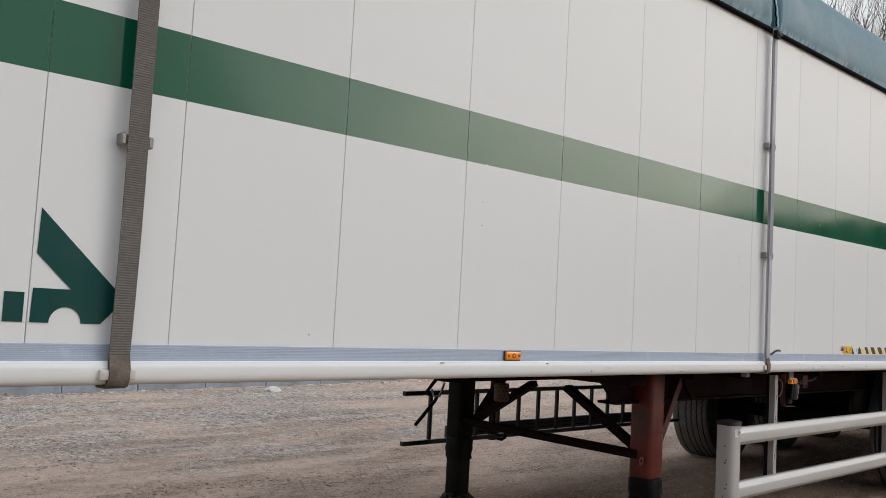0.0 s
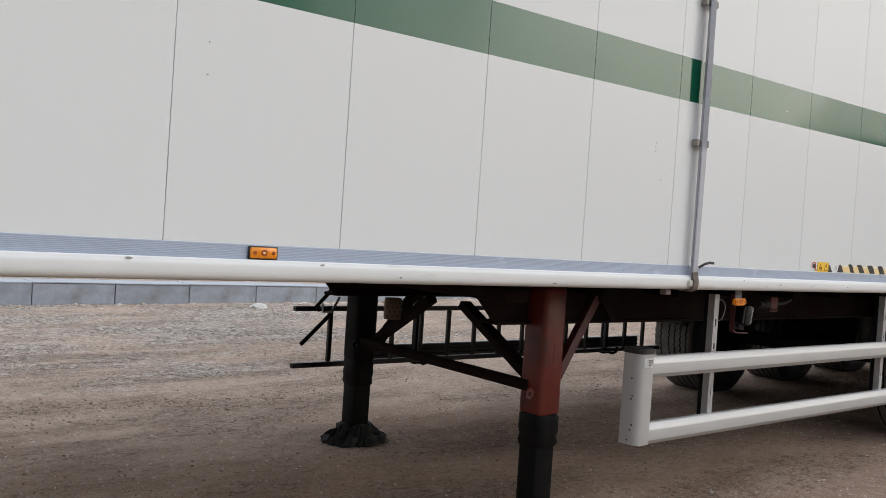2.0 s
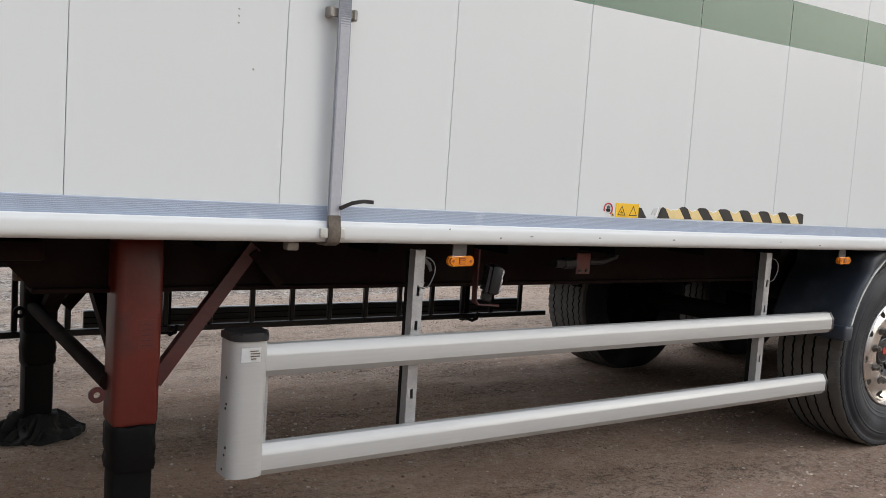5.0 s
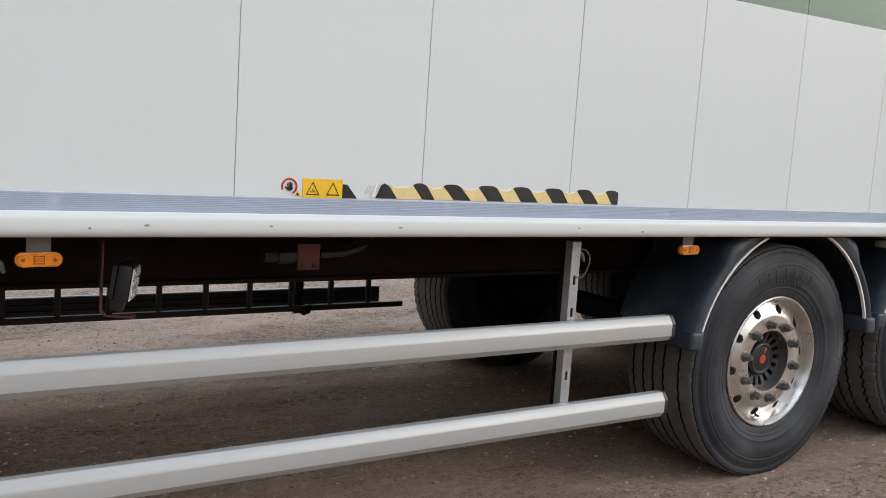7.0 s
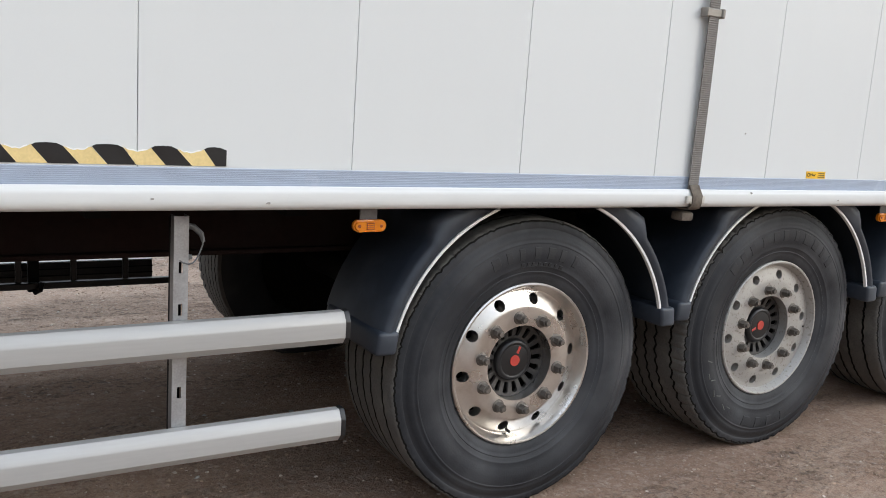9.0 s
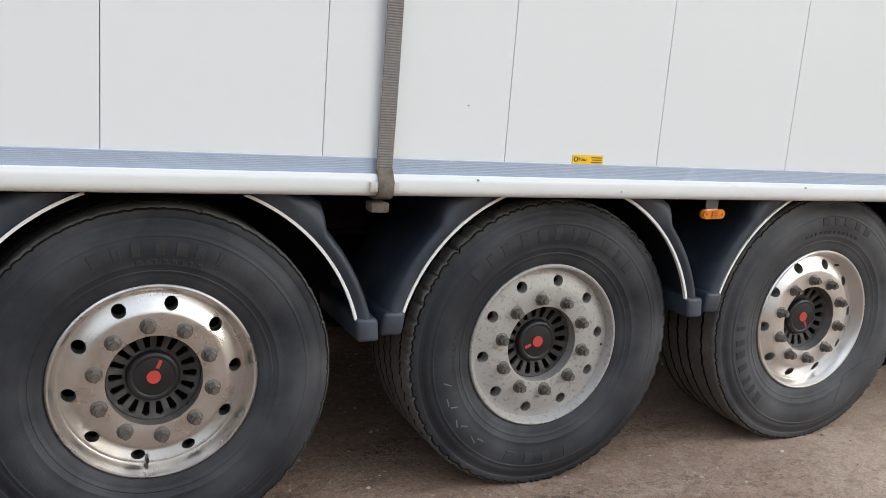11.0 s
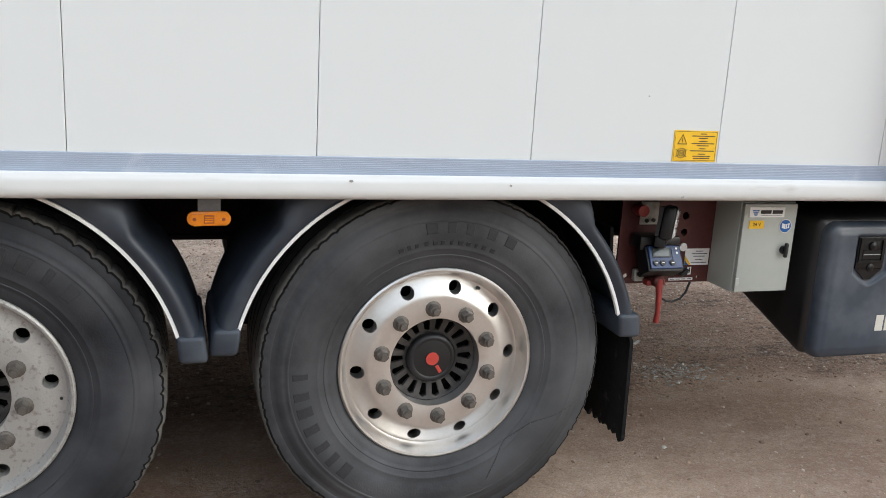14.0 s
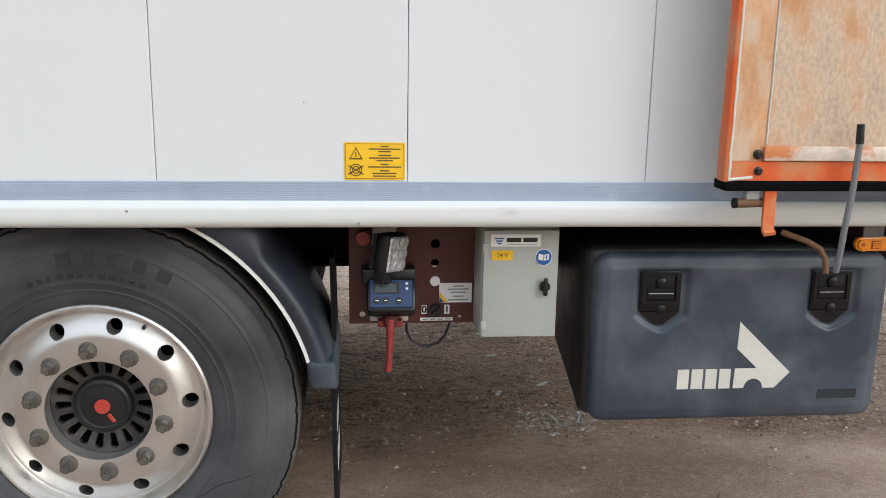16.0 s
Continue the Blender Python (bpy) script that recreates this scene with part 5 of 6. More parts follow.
part("torn_flap", prism(bmesh.new(), [(-2.214, 1.196), (-2.196, 1.2), (-2.187, 1.187), (-2.178, 1.19), (-2.163, 1.226), (-2.172, 1.229), (-2.19, 1.2255), (-2.206, 1.219)], -0.0022, 0.0), TORN, tape, "whitish torn end of the tape")
for pts in (((-2.192, 1.187), (-2.183, 1.205), (-2.176, 1.229)),):
    part("torn_scrap", tube(bmesh.new(), [(x, -0.002, z) for x, z in pts], 0, flat=(0.003, 0.001)), LABEL_WHITE, tape)

# tyre-pressure and brake stickers
ps = sticker("pressure_sticker", 1.259, 1.381, 1.1812, 1.2105, YELLOW, "small yellow tyre-pressure sticker")
bm = bmesh.new()
holed(bm, ring_pts(0.0085, 18, 1.272, 1.196), [ring_pts(0.0055, 14, 1.272, 1.196)], -0.0036, -0.0028)
part("ring_mark", bm, INK, ps)
lettering("digits", "9 bar", 1.299, 1.196, -0.0033, 0.0165, INK, ps)
for k in range(3):
    part("text_bar", boxed(1.333 + 0.004 * (k % 2), 1.375, -0.0034, -0.0028, 1.1855 + k * 0.0075, 1.189 + k * 0.0075), FAINT_INK, ps)
bs = sticker("brake_sticker", 3.266, 3.4135, 1.1835, 1.2755, YELLOW, "yellow instruction sticker with a warning triangle")
triangle_sign(bs, 3.294, 1.249, 0.03, -0.0028)
bm = bmesh.new()
holed(bm, ring_pts(0.0155, 20, 3.294, 1.208), [ring_pts(0.0135, 20, 3.294, 1.208)], -0.0036, -0.0028)
holed(bm, ring_pts(0.0095, 16, 3.294, 1.208), [ring_pts(0.0075, 16, 3.294, 1.208)], -0.0036, -0.0028)
part("ring_mark", bm, INK, bs)
for s in (-1, 1):
    part("cross_bar", tube(bmesh.new(), ((3.275, -0.0032, 1.208 - s * 0.011), (3.313, -0.0032, 1.208 + s * 0.011)), 0, flat=(0.001, 0.0006)), INK, bs)
for z, w in ((1.266, 0.02), (1.2595, 0.078), (1.253, 0.03), (1.244, 0.03), (1.2375, 0.076), (1.231, 0.04), (1.222, 0.02), (1.2155, 0.082), (1.206, 0.024), (1.1995, 0.06), (1.193, 0.056)):
    part("text_bar", boxed(3.364 - w / 2, 3.364 + w / 2, -0.0034, -0.0028, z - 0.0015, z + 0.0015), FAINT_INK, bs)
for z0, z1, x0, x1 in ((1.1865, 1.1875, 3.269, 3.4105), (1.2715, 1.2725, 3.269, 3.4105)):
    part("border_line", boxed(x0, x1, -0.0034, -0.0028, z0, z1), FAINT_INK, bs)
for x in (3.2692, 3.4098):
    part("border_line", boxed(x - 0.0004, x + 0.0004, -0.0034, -0.0028, 1.188, 1.271), FAINT_INK, bs)


def arrow_outline(s, x, z):
    """A plain bent-arrow shape, s wide."""
    notch = [(0.36 - 0.17 * math.cos(a), 0.17 * math.sin(a)) for a in [math.pi * k / 12 for k in range(13)]]
    out = [(0.0, 0.0)] + notch + [(0.74, 0.0), (1.0, 0.28), (0.03, 1.2), (0.02, 0.72), (0.40, 0.36), (0.01, 0.36)]
    return [(x + px * s, z + pz * s) for px, pz in out]


logo = part("printed_logo", prism(bmesh.new(), arrow_outline(0.254, -7.848, 1.2335), -0.0022, 0.0), GREEN_LOGO, trailer, "dark green bent-arrow print", smooth=None)
bm = boxed(-7.916, -7.866, -0.0022, 0.0, 1.234, 1.312, bevel=0.0)
part("letter_bar", bm, GREEN_LOGO, logo)
# small knocks in the paint
for x, z in ((-6.125, 1.925), (-6.14, 1.77), (-6.14, 1.675), (-3.98, 1.73), (-3.98, 1.71), (-3.98, 1.69), (-3.93, 1.565), (-2.87, 2.03), (0.86, 1.35), (3.17, 1.37), (-6.95, 1.22), (-2.88, 1.965)):
    bm = prism(bmesh.new(), [(x + 0.0045 * math.cos(t) * rnd.uniform(0.5, 1), z + 0.0045 * math.sin(t) * rnd.uniform(0.4, 1)) for t in (0, 1.1, 2.2, 3.3, 4.4, 5.5)], -0.001, 0.001)
    part("paint_chip", bm, SCUFF if z < 1.9 else LABEL_WHITE, side)

# ---- control station behind the last wheel ----
holes = [ring_pts(0.0135, 14, 3.517, 0.962), ring_pts(0.0125, 14, 3.517, 0.905), ring_pts(0.009, 12, 3.31, 0.755), ring_pts(0.006, 10, 3.59, 0.745), ring_pts(0.012, 14, 3.345, 0.98)]
bm = bmesh.new()
holed(bm, [(3.272, 0.728), (3.632, 0.728), (3.632, 1.04), (3.272, 1.04)], holes, 0.272, 0.28)
plate = part("control_plate", bm, RED_PLATE, trailer, "dark red steel plate with drilled holes and switches", smooth=None)
part("knob_disc", disc(bmesh.new(), 3.517, 0.854, 0.0145, 0.265, 0.2715), LABEL_WHITE, plate)
pap = part("paper_sticker", boxed(3.53, 3.624, 0.2695, 0.2715, 0.789, 0.847), LABEL_WHITE, plate, "white dealer sticker with faint printed lines")
for z, w in ((0.838, 0.03), (0.829, 0.06), (0.82, 0.045), (0.808, 0.03), (0.797, 0.06)):
    part("text_bar", boxed(3.585 - w / 2, 3.585 + w / 2, 0.2688, 0.2694, z - 0.0015, z + 0.0015), GREY_ROD, pap)
part("yellow_corner", prism(bmesh.new(), [(3.531, 0.79), (3.556, 0.79), (3.531, 0.822)], 0.2686, 0.2694), YELLOW, pap)
part("dark_corner", prism(bmesh.new(), [(3.531, 0.79), (3.545, 0.79), (3.531, 0.806)], 0.2678, 0.2685), SIGN_BLUE, pap)
sw = part("rotary_switch", disc(bmesh.new(), 3.52, 0.769, 0.0165, 0.25, 0.2715, 20), BLACK_PLASTIC, plate, "black rotary switch between 0 and 1")
bm = boxed(-0.005, 0.005, 0.24, 0.25, -0.017, 0.017, bevel=0.002, seg=1)
bm.transform(Matrix.Translation((3.52, 0, 0.769)) @ Matrix.Rotation(radians(50), 4, "Y"))
part("switch_lever", bm, BLACK_PLASTIC, sw)
for x, ch in ((3.487, "0"), (3.553, "1")):
    part("digit_plate", boxed(x - 0.0075, x + 0.0075, 0.2695, 0.2715, 0.755, 0.782), LABEL_WHITE, plate)
    lettering("digit", ch, x, 0.7685, 0.2685, 0.028, INK, plate, bold=0.0006)
part("text_strip", boxed(3.476, 3.57, 0.2695, 0.2715, 0.735, 0.744), LABEL_WHITE, plate)
for k in range(4):
    part("text_bar", boxed(3.482 + k * 0.022, 3.498 + k * 0.022, 0.2688, 0.2694, 0.738, 0.741), GREY_ROD, plate)
part("cable", tube(bmesh.new(), [(3.436, 0.27, 0.728), (3.437, 0.27, 0.705), (3.45, 0.27, 0.677), (3.475, 0.27, 0.662), (3.50, 0.27, 0.658), (3.53, 0.27, 0.668), (3.55, 0.27, 0.692), (3.562, 0.27, 0.728)], 0.004, 8), BLACK_PLASTIC, plate, "hanging black cable")

m = Matrix.Translation((3.389, 0.168, 0.846)) @ Matrix.Rotation(radians(-30), 4, "X")
bm = boxed(-0.068, 0.068, 0.002, 0.075, -0.05, 0.046, bevel=0.012)
bm.transform(m)
disp = part("display_unit", bm, BLACK_PLASTIC, trailer, "small tilted weighing display with a blue face")
for nm, args, mt in (("face", (-0.06, 0.058, -0.004, 0.004, -0.04, 0.038), SCREEN_BODY), ("lcd_frame", (-0.048, 0.02, -0.0062, -0.0042, -0.003, 0.03), BLACK_PLASTIC), ("lcd", (-0.044, 0.013, -0.0075, -0.0063, 0.001, 0.026), LCD),
                     ("sticker_strip", (0.024, 0.054, -0.0055, -0.0043, -0.034, 0.034), SCREEN_BODY)):
    bm = boxed(*args, bevel=0.002, seg=1) if nm == "face" else boxed(*args)
    bm.transform(m)
    part(nm, bm, mt, disp)
for dx in (-0.04, -0.016, 0.02):
    bm = disc(bmesh.new(), dx, -0.022, 0.0095, -0.0085, -0.0043 if dx < 0.01 else -0.0056, 14)
    bm.transform(m)
    b = part("button", bm, BLACK_PLASTIC, disp)
    bm = boxed(dx - 0.005, dx + 0.005, -0.0095, -0.0086, -0.0235, -0.0205)
    bm.transform(m)
    part("button_mark", bm, LABEL_WHITE, disp)
for dz in (0.026, 0.012):
    bm = disc(bmesh.new(), 0.042, dz, 0.004, -0.0065, -0.0056, 8)
    bm.transform(m)
    part("icon_mark", bm, LABEL_WHITE, disp)
part("hood", boxed(3.308, 3.458, 0.195, 0.268, 0.862, 0.908, bevel=0.008), BLACK_PLASTIC, disp)
work_lamp(3.385, 0.165, 0.962, 54, 5, 7)
bp = part("bracket_plate", boxed(3.330, 3.440, 0.245, 0.268, 0.742, 0.782, bevel=0.003, seg=1), BRACKET, plate)
for dx in (3.345, 3.42):
    part("bolt", disc(bmesh.new(), dx, 0.768, 0.009, 0.236, 0.2445, 8), INK, bp)
vl = part("valve_lever", tube(bmesh.new(), ((3.387, 0.185, 0.765), (3.386, 0.175, 0.72), (3.383, 0.165, 0.66), (3.38, 0.165, 0.622)), [0.014, 0.0105, 0.008, 0.0105], 12), RED_PAINT, trailer, "red cast valve lever pointing down")
bm = bmesh.new()
lathe(bm, [(0.0, -0.02), (0.014, -0.02), (0.02, -0.014), (0.022, 0.0), (0.022, 0.05), (0.0, 0.05)], 16, closed=False)
bm.transform(Matrix.Translation((3.387, 0.195, 0.757)))
part("lever_hub", bm, RED_PLATE, vl)
part("hub_lug", boxed(3.352, 3.422, 0.2, 0.235, 0.738, 0.757, bevel=0.004), RED_PAINT, vl)
vp = part("valve_plate", boxed(3.337, 3.405, 0.262, 0.268, 0.934, 1.012, bevel=0.002, seg=1), BRACKET, plate, "dirty pale plate behind a red valve knob")
part("red_knob", tube(bmesh.new(), ((3.318, 0.262, 0.99), (3.314, 0.23, 0.991), (3.312, 0.2, 0.992)), [0.016, 0.021, 0.019], 14), RED_PAINT, vp)
for dx, dz in ((3.36, 0.948), (3.385, 0.95)):
    part("bolt", disc(bmesh.new(), dx, dz, 0.007, 0.256, 0.2615, 8), INK, vp)

# ---- control cabinet ----
cab = part("control_cabinet", boxed(3.63, 3.842, 0.135, 0.40, 0.728, 1.038, bevel=0.004), CABINET, trailer, "light grey steel control cabinet with stickers")
door = part("cabinet_door", boxed(3.6335, 3.8385, 0.118, 0.1335, 0.733, 1.032, bevel=0.003), CABINET, cab)
for z in (0.985, 0.768):
    part("hinge", boxed(3.631, 3.645, 0.1145, 0.1195, z - 0.013, z + 0.013, bevel=0.0015, seg=1), CABINET, cab)
brand = part("name_plate", boxed(3.652, 3.787, 0.1155, 0.1175, 0.988, 1.021), LABEL_WHITE, cab, "white name plate with a blue mark")
part("name_bar", boxed(3.694, 3.734, 0.1145, 0.1154, 1.0, 1.012), INK, brand)
part("name_bar", boxed(3.739, 3.778, 0.1145, 0.1154, 1.0, 1.012), INK, brand)
part("name_line", boxed(3.694, 3.778, 0.1147, 0.1154, 0.9935, 0.9945), GREY_ROD, brand)
for k in range(3):
    part("blue_bar", prism(bmesh.new(), [(3.66 + k * 0.004, 1.012 - k * 0.007), (3.688 - k * 0.003, 1.012 - k * 0.007), (3.685 - k * 0.003, 1.008 - k * 0.007), (3.663 + k * 0.004, 1.008 - k * 0.007)], 0.1146, 0.1154), SIGN_BLUE, brand)
vs = part("voltage_sticker", boxed(3.656, 3.712, 0.1155, 0.1175, 0.95, 0.977), YELLOW, cab, "small yellow voltage sticker")
lettering("voltage", "24 V", 3.684, 0.9635, 0.1149, 0.0165, INK, vs)
ms = part("manual_sticker", disc(bmesh.new(), 3.797, 0.958, 0.0235, 0.1155, 0.1175, 28), LABEL_WHITE, cab, "round blue read-the-manual sticker")
part("blue_disc", disc(bmesh.new(), 3.797, 0.958, 0.0215, 0.1148, 0.1154, 28), SIGN_BLUE, ms)
for s in (-1, 1):
    part("page", prism(bmesh.new(), [(3.797 + s * 0.001, 0.949), (3.797 + s * 0.0145, 0.952), (3.797 + s * 0.0145, 0.968), (3.797 + s * 0.001, 0.965)], 0.1141, 0.1147), LABEL_WHITE, ms)
part("page_mark", boxed(3.8025, 3.806, 0.1135, 0.114, 0.954, 0.964), SIGN_BLUE, ms)
lk = part("turn_lock", disc(bmesh.new(), 3.803, 0.877, 0.0145, 0.108, 0.1175, 18), BLACK_PLASTIC, cab, "black turn lock")
bm = boxed(3.797, 3.809, 0.096, 0.108, 0.853, 0.903, bevel=0.004)
part("lock_grip", bm, BLACK_PLASTIC, lk)

# ---- toolbox ----
bm = boxed(3.908, 4.745, 0.085, 0.56, 0.508, 0.996, bevel=0.03, seg=3)
for v in bm.verts:
    if v.co.z < 0.65 and v.co.y > 0.3:
        v.co.z += 0.14
# body in black, not the lid's grey-blue: its side's shade put into colour
tb = part("toolbox", bm, BLACK_PLASTIC, trailer, "dark grey-blue plastic toolbox with two latches")


def smooth_step(v, a, b):
    t = max(0.0, min(1.0, (v - a) / (b - a)))
    return t * t * (3 - 2 * t)


def lid_mesh(xa, xb, za, zb, yf, yb, latches):
    """Moulded lid: rolled edges, a slightly raised field and a soft recess round each latch."""
    bm, nx_, nz_, rc = bmesh.new(), 150, 88, 0.045
    grid = []
    for j in range(nz_ + 1):
        row = []
        for i in range(nx_ + 1):
            x, z = xa + (xb - xa) * i / nx_, za + (zb - za) * j / nz_
            cx, cz = max(xa + rc, min(xb - rc, x)), max(za + rc, min(zb - rc, z))
            far = math.hypot(x - cx, z - cz)
            if x != cx and z != cz:
                k = rc * max(abs(x - cx), abs(z - cz)) / rc / max(far, 1e-6)
                x, z = cx + (x - cx) * k, cz + (z - cz) * k
                far = math.hypot(x - cx, z - cz)
            d = rc - far if (x != cx or z != cz) else min(x - xa, xb - x, z - za, zb - z)
            roll = 0.026 * (1 - math.sqrt(max(0.0, 1 - (1 - min(d, 0.026) / 0.026) ** 2)))
            y = yf + roll - 0.0045 * smooth_step(d, 0.022, 0.042)
            for xc in latches:
                dx = abs(x - xc - 0.005)
                inside = min(0.077 - dx, 0.942 - z, z - (0.762 + 0.046 * min(1.0, dx / 0.077) ** 1.4))
                y += 0.011 * smooth_step(inside, 0.0, 0.012)
            row.append(bm.verts.new((x, y + 0.0008 * noise.noise((x * 5, z * 5, 2.0)), z)))
        grid.append(row)
    for r0, r1 in zip(grid, grid[1:]):
        for i in range(nx_):
            bm.faces.new((r0[i], r0[i + 1], r1[i + 1], r1[i]))
    rim_ = [v for v in grid[0]] + [r[-1] for r in grid[1:]] + grid[-1][-2::-1] + [r[0] for r in grid[-2:0:-1]]
    back = [bm.verts.new((v.co.x, yb, v.co.z)) for v in rim_]
    for k in range(len(rim_)):
        m_ = (k + 1) % len(rim_)
        bm.faces.new((rim_[k], back[k], back[m_], rim_[m_]))
    bm.faces.new(back)
    bmesh.ops.recalc_face_normals(bm, faces=bm.faces)
    return bm


lid = part("toolbox_lid", lid_mesh(3.926, 4.752, 0.502, 0.980, 0.048, 0.135, (4.105, 4.585)), TOOLBOX, tb, "rubbed dark grey-blue lid", smooth=60)
for xc in (4.105, 4.585):
    bm = boxed(xc - 0.057, xc + 0.057, 0.0450, 0.0570, 0.822, 0.934, bevel=0.003, seg=2)
    lt = part("latch", bm, LATCH_BLACK, tb, "black paddle latch")
    lt.location.y = 0.004
    part("latch_tip", prism(bmesh.new(), [(xc - 0.055, 0.8215), (xc + 0.055, 0.8215), (xc + 0.012, 0.785), (xc - 0.012, 0.785)], 0.0450, 0.0570), LATCH_BLACK, lt)
    bm = bmesh.new()
    rim_o = [(xc - 0.052, 0.845), (xc + 0.052, 0.845), (xc + 0.052, 0.93), (xc - 0.052, 0.93)]
    holed(bm, rim_o, [[(xc - 0.041, 0.853), (xc + 0.041, 0.853), (xc + 0.041, 0.922), (xc - 0.041, 0.922)]], 0.0405, 0.0448)
    part("latch_frame", bm, LATCH_BLACK, lt)
    bm = boxed(xc - 0.038, xc + 0.038, 0.0415, 0.0448, 0.856, 0.888, bevel=0.001, seg=1)
    part("paddle", bm, LATCH_BLACK, lt)
    part("bright_edge", boxed(xc - 0.034, xc + 0.034, 0.0398, 0.0413, 0.872, 0.8745), GALV, lt)
    bm = lathe(bmesh.new(), [(0.0, 0.0), (0.010, 0.001), (0.0145, 0.004), (0.016, 0.008), (0.016, 0.012), (0.0, 0.012)], 18, closed=False)
    bm.transform(Matrix.Translation((xc, 0.0345, 0.902)))
    part("lock_cover", bm, LATCH_BLACK, lt)
    bm = lathe(bmesh.new(), [(0.0, 0.0), (0.010, 0.001), (0.0145, 0.003), (0.0155, 0.007), (0.0, 0.007)], 16, closed=False)
    bm.transform(Matrix.Translation((xc + 0.004, 0.0395, 0.826)))
    part("lock_flap", bm, LATCH_BLACK, lt)
lp = part("printed_logo", prism(bmesh.new(), arrow_outline(0.160, 4.328, 0.600), 0.0424, 0.0438), LOGO_WHITE, tb, "pale bent-arrow print", smooth=None)
for k in range(4):
    part("letter_bar", boxed(4.168 + k * 0.0395, 4.200 + k * 0.0395, 0.0424, 0.0438, 0.600, 0.657), LOGO_WHITE, lp)
part("moulded_badge", boxed(4.575, 4.69, 0.0420, 0.0438, 0.565, 0.593, bevel=0.0007, seg=1), BADGE, tb)
for k in range(16):
    part("hinge_lug", boxed(4.06 + k * 0.043, 4.071 + k * 0.043, 0.075, 0.095, 0.502, 0.511), BLACK_PLASTIC, tb)

# ---- open rear door folded along the side ----
bm = boxed(4.16, 5.33, -0.16, -0.115, 1.208, 3.02, bevel=0.004, seg=1)
rd = part("rear_door", bm, DOOR_TAN, trailer, "worn orange rear door opened flat along the side")
part("door_edge", boxed(4.157, 4.17, -0.168, -0.128, 1.205, 3.02, bevel=0.003), ORANGE, rd, "orange painted door edge")
part("door_foot", boxed(4.17, 5.33, -0.1655, -0.1605, 1.208, 1.254), ORANGE, rd, "orange foot strip")
part("cross_bar", boxed(4.25, 5.33, -0.175, -0.1605, 1.256, 1.29, bevel=0.003), DOOR_WORN, rd, "scraped pale cross bar")
part("door_margin", boxed(4.17, 4.252, -0.1622, -0.1602, 1.255, 3.018), DOOR_MARGIN, rd, "margin with orange paint showing through")
part("weld_seam", tube(bmesh.new(), [(4.258 + 0.0025 * noise.noise((k * 0.7, 2, 0)) - 0.002 * k / 24, -0.1615, 1.295 + k * 0.07) for k in range(25)], 0.0022, 6), LOGO_WHITE, rd)
part("edge_sealant", tube(bmesh.new(), [(4.1705 + 0.003 * noise.noise((k * 0.8, 0, 0)), -0.1665, 1.212 + k * 0.03) for k in range(60)], [0.0036 + 0.0022 * noise.noise((k * 0.6, 5, 0)) for k in range(60)], 6), LOGO_WHITE, rd, "uneven pale sealant bead")
part("edge_sealant", tube(bmesh.new(), [(4.168 + k * 0.012, -0.1665, 1.210 + 0.0012 * k + 0.0015 * noise.noise((k, 3, 0))) for k in range(6)], [0.004 + 0.002 * noise.noise((k, 7, 0)) for k in range(6)], 6), LOGO_WHITE, rd)
part("rubber_seal", boxed(4.162, 5.33, -0.168, -0.1, 1.183, 1.2065, bevel=0.004), HEM, rd, "black rubber seal")
for x, z in ((4.238, 1.27), (4.242, 1.231)):
    bm = bmesh.new()
    lathe(bm, [(0.0, -0.014), (0.0062, -0.014), (0.0068, -0.012), (0.0068, -0.006), (0.0105, -0.005), (0.0115, -0.003), (0.0115, 0.0), (0.0, 0.0)], 12, closed=False)
    bm.transform(Matrix.Translation((x, -0.162, z)))
    part("bolt", bm, INK, rd)
part("door_catch", tube(bmesh.new(), ((4.205, -0.142, 1.150), (4.285, -0.142, 1.152)), 0.0115, 12), RUST, rd, "rusty catch pin")
part("pin_end", tube(bmesh.new(), ((4.198, -0.142, 1.150), (4.2055, -0.142, 1.150)), 0.0125, 12), BLACK_STEEL, rd)
part("pin_lug", boxed(4.225, 4.262, -0.15, -0.125, 1.158, 1.186, bevel=0.003, seg=1), GALV, rd)
bm = tube(bmesh.new(), ((4.282, -0.155, 1.19), (4.283, -0.155, 1.105), (4.2835, -0.158, 1.086), (4.2845, -0.17, 1.079)), 0, flat=(0.0145, 0.005))
part("hook_strap", bm, ORANGE, rd, "orange flat steel hook")
lv = part("locking_lever", tube(bmesh.new(), ((4.466, -0.2, 1.3), (4.463, -0.2, 1.2), (4.457, -0.195, 1.1), (4.456, -0.19, 1.04), (4.462, -0.17, 0.985)), 0.0075, 10), GREY_ROD, trailer, "grey steel lever with a black grip")
part("lever_grip", tube(bmesh.new(), ((4.463, -0.2, 1.346), (4.466, -0.2, 1.301)), [0.0085, 0.0095], 12), BLACK_PLASTIC, lv)
part("bent_rod", tube(bmesh.new(), ((4.40, 0.0, 1.05), (4.46, -0.03, 1.03), (4.49, -0.04, 1.012), (4.502, -0.045, 0.99), (4.507, -0.05, 0.95)), 0.0078, 10), RUST, trailer, "rusty bent rod")
part("rear_frame_post", boxed(5.2, 5.33, 0.07, 0.2, 0.5, 1.03), BLACK_STEEL, trailer)

# ---- the ladder hung at the far side ----
lad = thing("ladder", "black aluminium ladder hung on edge under the trailer", "ladder", at=(-2.6, 2.25, 0.37))
LX, LZ = -2.6, 0.37
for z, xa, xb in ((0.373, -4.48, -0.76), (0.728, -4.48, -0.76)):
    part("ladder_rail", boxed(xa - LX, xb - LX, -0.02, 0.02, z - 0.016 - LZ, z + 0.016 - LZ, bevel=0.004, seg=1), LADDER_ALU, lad)
